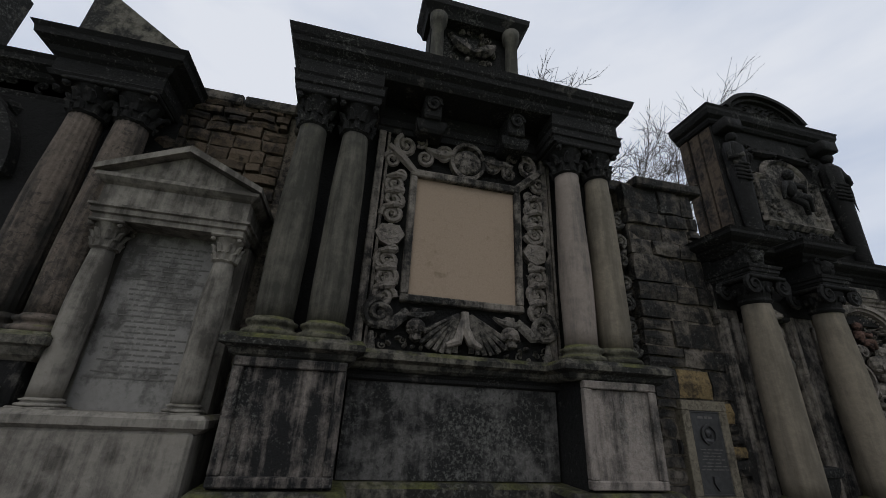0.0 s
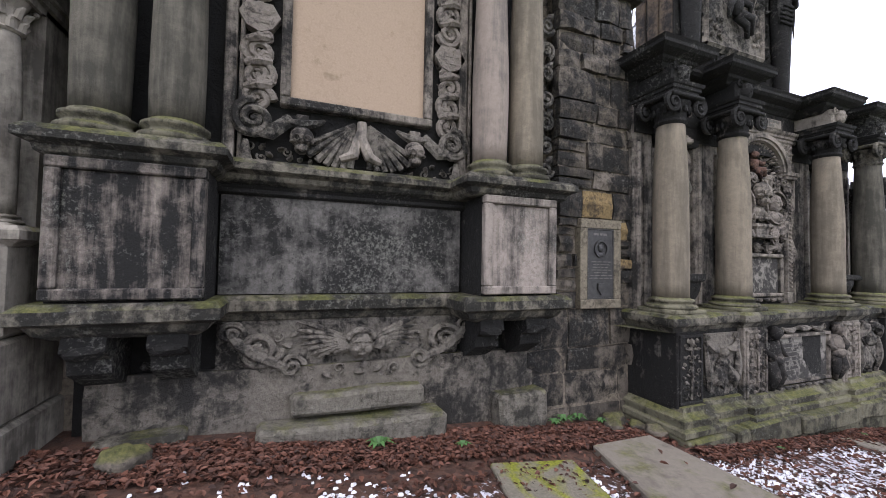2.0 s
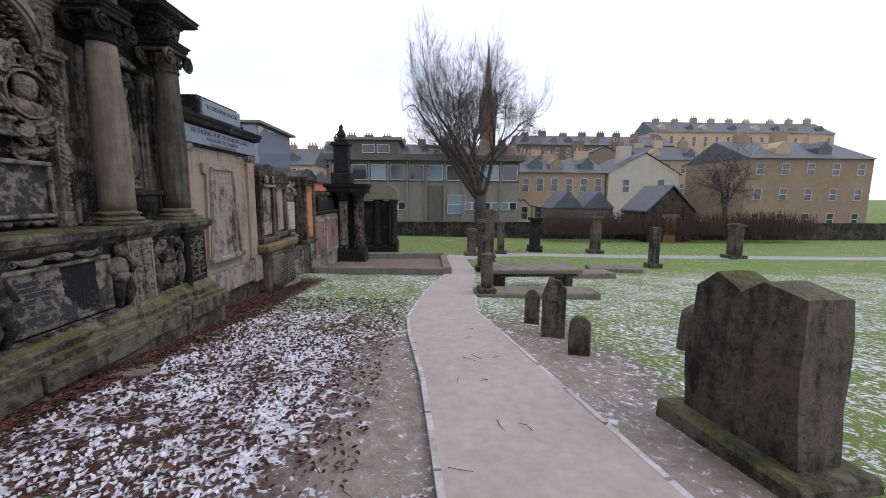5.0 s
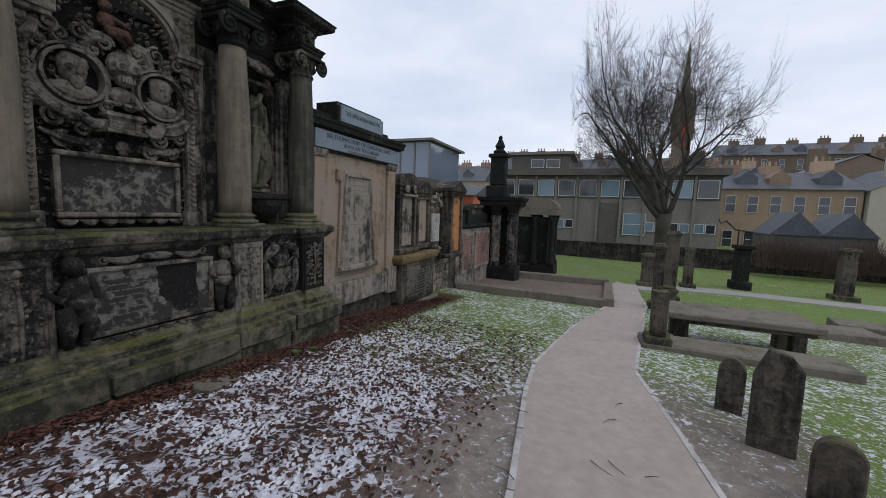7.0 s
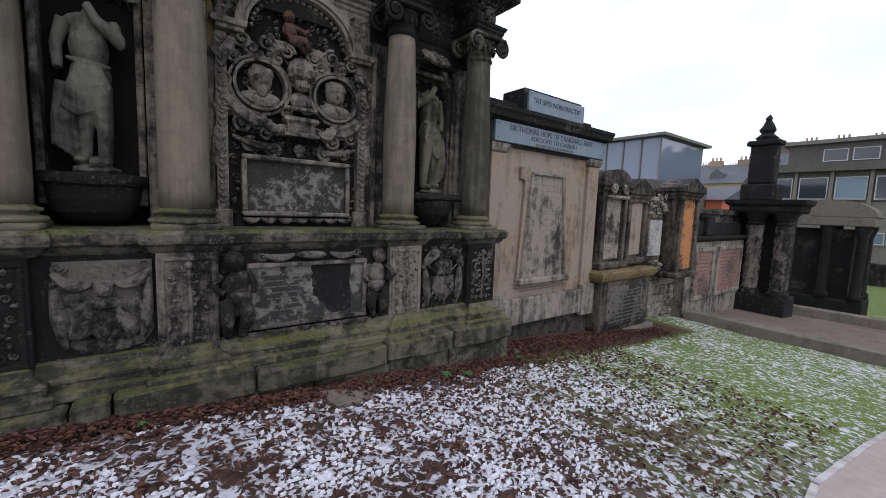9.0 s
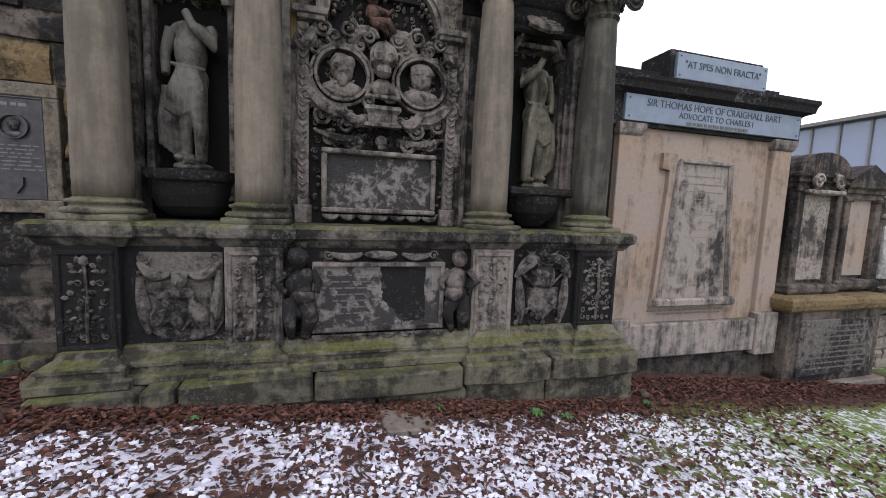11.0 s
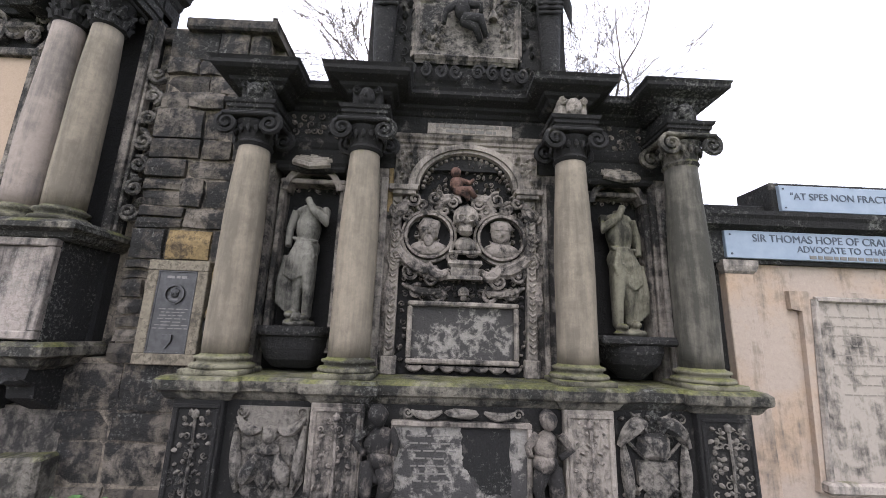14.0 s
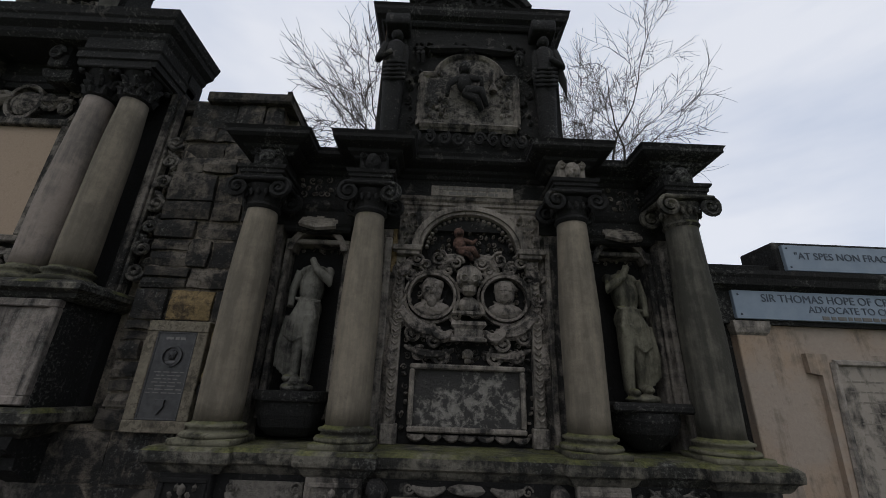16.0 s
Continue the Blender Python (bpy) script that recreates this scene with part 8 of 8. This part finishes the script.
tenement(45, -25.0, -14.6, -2.0, 4.6, 6.4, M_FARSTONE, 2, 6, 1, "buff stone terrace with slate roof and chimneys", 9, False, 3)
tenement(44.6, -33.6, -25.2, -2.0, 4.5, 6.8, M_RENDER, 2, 2, 2, "grey harled gabled house with slate roof", 10, True, 1)
tenement(62, -24, -12, -2.0, 6.6, 8.8, M_FARSTONE, 3, 5, 3, "buff stone tenement row with slate roof", 9, False, 3)
tenement(58, -36, -25, -2.0, 6.9, 9.2, M_FARDARK, 3, 5, 13, "brown stone tenement row with slate roof", 9, True, 2)
tenement(66, -52, -36, -2.0, 8.2, 10.8, M_FARSTONE, 3, 6, 14, "tall buff stone tenement row with slate roof", 9, False, 4)
tenement(62, 14, 24, -2.0, 6.5, 9.4, M_FARSTONE, 3, 5, 4, "buff stone tenement with slate roof", 10, False, 3)
tenement(70, 2, 15, -2.0, 9.0, 11.8, M_FARDARK, 3, 6, 5, "dark stone tenement with slate roof", 10, False, 4)
tenement(78, -22, 4, -2.0, 10.0, 12.4, M_FARDARK, 4, 10, 6, "tall dark stone tenement row", 10, False, 6)
tenement(88, -60, -24, -2.0, 13.4, 16.0, M_FARDARK, 4, 14, 7, "tall dark stone tenement row on the rise", 10, False, 8)
tenement(100, -110, -62, -2.0, 18.5, 22.0, M_FARSTONE, 4, 16, 8, "tall buff stone tenement row on the rise", 12, False, 9)
tenement(40, -52, -38, -2.0, 6.0, 8.2, M_FARSTONE, 3, 5, 9, "buff stone tenement with bay windows", 10, False, 3)
tenement(95, 20, 44, -2.0, 9.5, 12.4, M_FARSTONE, 3, 9, 10, "far buff stone tenement row", 10, False, 5)


def build_spire():
    x, y = 100.0, -18.8
    t = thing("church_spire", (x, y, -2), "dark slender stone church spire with red banner", "church")
    part("tower", nbox(x - 2.1, x + 2.1, y - 1.5, y + 1.5, -2, 23.5), M_FARDARK, t)
    for sx in (-1, 1):
        for sy in (-1, 1):
            bm = bmesh.new()
            lathe(bm, x + sx * 1.9, y + sy * 1.55, [(0.4, 18), (0.42, 25.0), (0.04, 28.6)], 8)
            part("pinnacle", bm, M_FARDARK, t)
    bm = bmesh.new()
    lathe(bm, x, y, [(1.5, 23.5), (1.2, 26), (0.05, 38.8)], 8)
    part("spire", bm, M_FARDARK, t)
    # No holes are cut: dark panels paint the shade inside the belfry openings.
    for z in (17.5, 21.5):
        part("belfry_opening", nbox(x - 2.16, x - 2.05, y - 0.7, y + 0.7, z, z + 2.8), M_CONC_DK, t)
    part("banner", nbox(x - 2.25, x - 2.18, y - 0.28, y + 0.28, 16.5, 22.0), M_BANNER, t, "long red hanging banner")


build_spire()

# glazed roof and sheds behind the low wall
t = thing("glazed_building", (25.5, 8.0, -2), "modern building with blue glazed upper storey and grey roof", "building")
part("block", nbox(22.5, 30, 6.3, 16, -3, 3.6), M_CONC_DK, t)
part("glazing", nbox(24.0, 29.5, 6.6, 15.5, 3.6, 6.1), M_GLASS_SKY, t)
for k in range(9):
    part("mullion", nbox(23.93, 24.0, 6.6 + k * 1.1, 6.68 + k * 1.1, 3.6, 6.1), M_CONC, t)
part("roof", nbox(23.6, 30, 6.3, 16, 6.1, 6.25), M_CONC, t)
bm = bmesh.new()
vs = [bm.verts.new(p) for p in ((9.5, 2.0, 0.9), (9.5, 9.0, 3.4), (22, 9.0, 3.4), (22, 2.0, 0.9))]
bm.faces.new(vs)
t = thing("low_roofed_building", (15, 5, -1), "low building with blue-grey slate roof behind the wall", "building")
part("roof", bm, M_SLATE, t)
part("wall", nbox(9.6, 21.9, 2.2, 9.0, -2, 0.9), M_CONC, t)
bm = bmesh.new()
box(bm, 30, 36, 5.4, 9.4, -2, 2.9)
t = thing("red_shed", (33, 10, -2), "small red-painted building with slate roof", "building")
part("wall", bm, M_REDBLD, t)
bm = bmesh.new()
prism(bm, [(29.7, 2.8), (36.3, 2.8), (33, 3.8)], 5.2, 9.6)
part("roof", bm, M_SLATE, t)

# far churchyard wall, hedge, hut
bm = bmesh.new()
box(bm, 32.0, 32.5, -60, 4.8, -2.6, -0.6, 0)
box(bm, 31.95, 32.55, -60, 4.8, -0.6, -0.48, 0)
tagged(obj("wall_far", bm, M_WALL), "far dark stone churchyard wall", "wall", kind="structure")
rnd = random.Random(77)
bm = bmesh.new()
for i in range(2600):
    y = rnd.uniform(-36, -13.5)
    x = 30.2 + rnd.uniform(-1.0, 1.0)
    z = -1.3
    h = 1.5 + 0.5 * noise.noise(Vector((0, y * 0.5, 0))) + rnd.uniform(-0.4, 0.4)
    dx, dy = rnd.uniform(-0.5, 0.5), rnd.uniform(-0.5, 0.5)
    tube(bm, [(x, y, z), (x + dx * 0.5, y + dy * 0.4, z + h * 0.55), (x + dx, y + dy, z + h)], [0.022, 0.016, 0.008], 3, False)
tagged(obj("hedge", bm, M_HEDGE), "brown leafless hedge along the far wall", "hedge", kind="stuff")


def build_hut():
    x, yc = 30.0, -23.9
    t = thing("stone_hut", (x + 2, yc, -1.3), "small rubble stone hut with steep slate roof and rust-brown door", "hut")
    z = -1.95
    bm = bmesh.new()
    w = [(yc - 1.9, z), (yc + 1.9, z), (yc + 1.9, z + 2.5), (yc, z + 4.4), (yc - 1.9, z + 2.5)]
    a = [bm.verts.new((x, yy, zz)) for yy, zz in w]
    b = [bm.verts.new((x + 4, yy, zz)) for yy, zz in w]
    bm.faces.new(a)
    bm.faces.new(b[::-1])
    for i in range(5):
        j = (i + 1) % 5
        bm.faces.new((a[j], a[i], b[i], b[j]))
    bmesh.ops.recalc_face_normals(bm, faces=bm.faces[:])
    part("wall", bm, M_RUBBLE, t)
    bm = bmesh.new()
    for s in (-1, 1):
        v = [bm.verts.new(p) for p in ((x - 0.2, yc, z + 4.55), (x + 4.2, yc, z + 4.55), (x + 4.2, yc + s * 2.15, z + 2.42), (x - 0.2, yc + s * 2.15, z + 2.42))]
        u = [bm.verts.new(p.co + Vector((0, 0, 0.14))) for p in v]
        bm.faces.new(v)
        bm.faces.new(u)
        for i in range(4):
            bm.faces.new((v[i], v[(i + 1) % 4], u[(i + 1) % 4], u[i]))
    bmesh.ops.recalc_face_normals(bm, faces=bm.faces[:])
    part("roof", bm, M_SLATE, t)
    part("door", nbox(x - 0.06, x + 0.05, yc - 0.5, yc + 0.5, z, z + 2.0), M_REDDOOR, t)
    part("lintel", nbox(x - 0.08, x + 0.05, yc - 0.75, yc + 0.75, z + 2.0, z + 2.3), M_SLAB, t)


build_hut()
t = thing("timber_shed", (38, -18, -2), "dark slate-roofed sheds behind the far wall", "shed")
for y in (-17.5, -20.5):
    bm = bmesh.new()
    v = [bm.verts.new((xx, yy, zz)) for xx in (36, 40) for yy, zz in ((y - 1.6, 0.6), (y + 1.6, 0.6), (y, 2.3))]
    bm.faces.new((v[0], v[1], v[2]))
    bm.faces.new((v[3], v[5], v[4]))
    bm.faces.new((v[0], v[2], v[5], v[3]))
    bm.faces.new((v[2], v[1], v[4], v[5]))
    part("roof", bm, M_SLATE, t)
    part("wall", nbox(36.1, 39.9, y - 1.5, y + 1.5, -2, 0.62), M_CONC_DK, t)

# ---------------------------------------------------------------- fallen leaves, weeds, twigs, snow clumps


def scatter_leaves(name, n, area, seed, size, mat, label, lift=0.012, curl=0.5):
    rnd = random.Random(seed)
    verts, faces = [], []
    for _ in range(n):
        x, y = area(rnd)
        z = ground_z(x, y) + 0.03 * noise.noise(Vector((x * 0.9, y * 0.9, 0))) + 0.012 * noise.noise(Vector((x * 3, y * 3, 4))) + lift + rnd.random() * 0.02
        s, a = size * rnd.uniform(0.6, 1.3), rnd.uniform(0, 6.28)
        m = Euler((rnd.uniform(-0.5, 0.5), rnd.uniform(-0.5, 0.5), a)).to_matrix()
        k = len(verts)
        for u, v, w in ((-1, 0, 0), (-0.35, 0.55, curl), (0.35, 0.5, curl), (1, 0, 0.1), (0.35, -0.5, curl), (-0.35, -0.55, curl), (0, 0, -0.05)):
            p = m @ Vector((u * s, v * s, w * s))
            verts.append((x + p.x, y + p.y, z + p.z))
        for i in range(6):
            faces.append((k + i, k + (i + 1) % 6, k + 6))
    me = bpy.data.meshes.new(name)
    me.from_pydata(verts, [], faces)
    me.materials.append(mat)
    tagged(new(name, me), label, "leaves", kind="stuff")


def near_wall(rnd):
    x = rnd.uniform(-5.2, 9.0)
    front = -0.3 if x < -0.1 else -0.92 if x < 4.5 else -0.42
    return x, front - abs(rnd.gauss(0, 0.12 if -0.1 < x < 4.5 else 0.28))


def open_ground(rnd):
    x = rnd.uniform(-3.0, 6.5)
    return x, -1.0 - rnd.random() ** 1.4 * 2.6


def leaf_material():
    m, n, l, b = mat_new("dead_leaves", 0.7)
    g = n.new("ShaderNodeNewGeometry")
    col = ramp(n, l, g.outputs["Random Per Island"], 0.0, 1.0, (0.025, 0.012, 0.009, 1), (0.14, 0.060, 0.040, 1))
    l.new(col, b.inputs["Base Color"])
    return m


M_LEAVES = leaf_material()
scatter_leaves("fallen_leaves", 15000, near_wall, 1, 0.023, M_LEAVES, "brown dead leaves drifted along the foot of the wall")
scatter_leaves("leaf_drift", 6000, lambda r: (r.uniform(-4.6, 0.2), -0.32 - 0.45 * r.random()), 12, 0.025, M_LEAVES, "thick drift of red-brown dead leaves below the monument")
scatter_leaves("strewn_leaves", 7000, open_ground, 2, 0.022, M_LEAVES, "dark dead leaves strewn over the snow")
scatter_leaves("slab_leaves", 26, lambda r: (r.uniform(-1.6, -0.5), r.uniform(-2.9, -1.0)), 3, 0.028, M_LEAVES, "few red-brown leaves on the grave slab", 0.07)


def scatter_snow(name, n, area, seed, size, label):
    """Small flat clumps of frozen snow between the leaves."""
    rnd = random.Random(seed)
    verts, faces = [], []
    for _ in range(n):
        x, y = area(rnd)
        if noise.noise(Vector((x * 1.1, y * 1.1, 7))) + 0.5 * noise.noise(Vector((x * 4, y * 4, 2))) < -0.12:
            continue
        z = ground_z(x, y) + 0.03 * noise.noise(Vector((x * 0.9, y * 0.9, 0))) + 0.012 * noise.noise(Vector((x * 3, y * 3, 4)))
        s, a0 = size * rnd.uniform(0.5, 1.5), rnd.uniform(0, 6.28)
        k = len(verts)
        m = 7
        for ring, (f, h) in enumerate(((1.0, -0.004), (0.8, 0.009))):
            for i in range(m):
                a = a0 + 6.283 * i / m
                r = s * f * (0.65 + 0.6 * abs(math.sin(1.7 * i + a0)))
                verts.append((x + 1.3 * r * math.cos(a), y + 0.8 * r * math.sin(a), z + h + 0.006 * rnd.random()))
        for i in range(m):
            j = (i + 1) % m
            faces.append((k + i, k + j, k + m + j, k + m + i))
        faces.append(tuple(k + m + i for i in range(m)))
    me = bpy.data.meshes.new(name)
    me.from_pydata(verts, [], faces)
    me.materials.append(M_SNOW)
    tagged(new(name, me), label, "snow", kind="stuff")


def snow_ground(rnd):
    x = rnd.uniform(-0.2, 5.2)
    return x, -1.12 - rnd.random() * (1.9 if x < 4 else 1.6)


scatter_snow("snow_clumps", 6500, snow_ground, 4, 0.0105, "small white clumps of frozen snow among the leaves")
scatter_snow("snow_strip", 420, lambda r: (lambda f: (-1.50 - 0.35 * f + r.uniform(-0.12, 0.12), -1.15 - 1.7 * f))(r.random()), 5, 0.012, "strip of frozen snow between two grave slabs")
scatter_snow("snow_patch", 420, lambda r: (-3.4 + r.gauss(0, 0.5), -1.25 + r.gauss(0, 0.25)), 6, 0.011, "patch of frozen snow among brown leaves")


def weed(x, y, s, seed):
    rnd = random.Random(seed)
    bm = bmesh.new()
    for i in range(9):
        a = i * 0.7 + rnd.uniform(-0.2, 0.2)
        ln = s * rnd.uniform(0.7, 1.1)
        d = Vector((math.cos(a), math.sin(a), 0))
        sd = Vector((-d.y, d.x, 0)) * s * 0.16
        p = [Vector((0, 0, 0)), d * ln * 0.5 + Vector((0, 0, s * 0.5)), d * ln + Vector((0, 0, s * 0.3))]
        v = [bm.verts.new(p[0]), bm.verts.new(p[1] + sd), bm.verts.new(p[1] - sd), bm.verts.new(p[2])]
        bm.faces.new((v[0], v[1], v[3], v[2]))
    ob = tagged(obj("weed", bm, M_PLANT), "small green weed growing in the leaf litter", "plant", "weeds")
    ob.location = (x, y, ground_z(x, y) + 0.02)


for i, (x, y, s) in enumerate(((-2.85, -0.52, 0.12), (-0.95, -0.25, 0.11), (-0.75, -0.22, 0.1), (-1.1, -0.3, 0.09), (2.55, -1.02, 0.07), (3.35, -1.15, 0.09), (3.6, -1.2, 0.07), (0.9, -1.1, 0.05), (0.35, -2.1, 0.07),
                               (-0.1, -3.2, 0.06), (4.6, -1.0, 0.06), (-2.2, -0.6, 0.07), (0.2, -4.1, 0.05), (-0.55, -0.32, 0.08))):
    weed(x, y, s, i)
rnd = random.Random(9)
for i in range(26):
    x, y = rnd.uniform(0.2, 4.5), rnd.uniform(-4.8, -2.6)
    bm = bmesh.new()
    a, ln = rnd.uniform(0, 6.28), rnd.uniform(0.06, 0.18)
    pts = [(0, 0, 0.0), (ln * 0.5 * math.cos(a), ln * 0.5 * math.sin(a), 0.008), (ln * math.cos(a + 0.2), ln * math.sin(a + 0.2), 0.0)]
    tube(bm, pts, [0.004, 0.003, 0.002], 4)
    ob = tagged(obj("fallen_twig", bm, M_BARK), "thin dark fallen twig on the ground", "twig", "twigs")
    ob.location = (x, y, ground_z(x, y) + 0.055)

# ---------------------------------------------------------------- single wall stones, last
for x0, x1, z0, z1, hh, ww, seed, odd in (
        (-1.32, 0.02, 0.1, 1.36, (0.24, 0.36), (0.4, 0.85), 3, None), (-0.99, -0.74, 1.36, 2.3, (0.15, 0.27), (0.2, 0.42), 4, None),
        (-0.19, 0.02, 1.36, 2.3, (0.18, 0.3), (0.2, 0.3), 5, (0.4, M_YELLOW)), (-0.99, 0.02, 2.3, 2.6, (0.2, 0.3), (0.3, 0.5), 6, (0.45, M_YELLOW)),
        (-0.99, 0.02, 2.6, 4.8, (0.16, 0.34), (0.2, 0.6), 7, None)):
    wall_stones(WALL_TALL, x0, x1, z0, z1, hh, ww, M_WALL, seed, odd, -0.19, 0.13)
wall_stones(WALL_WEST, -6.2, -4.95, 3.6, 5.05, (0.08, 0.17), (0.12, 0.34), M_RUBBLE, 8)
wall_stones(WALL_LOW, 7.05, 11.2, -0.95, 1.7, (0.13, 0.26), (0.18, 0.42), M_RUBPALE, 9)
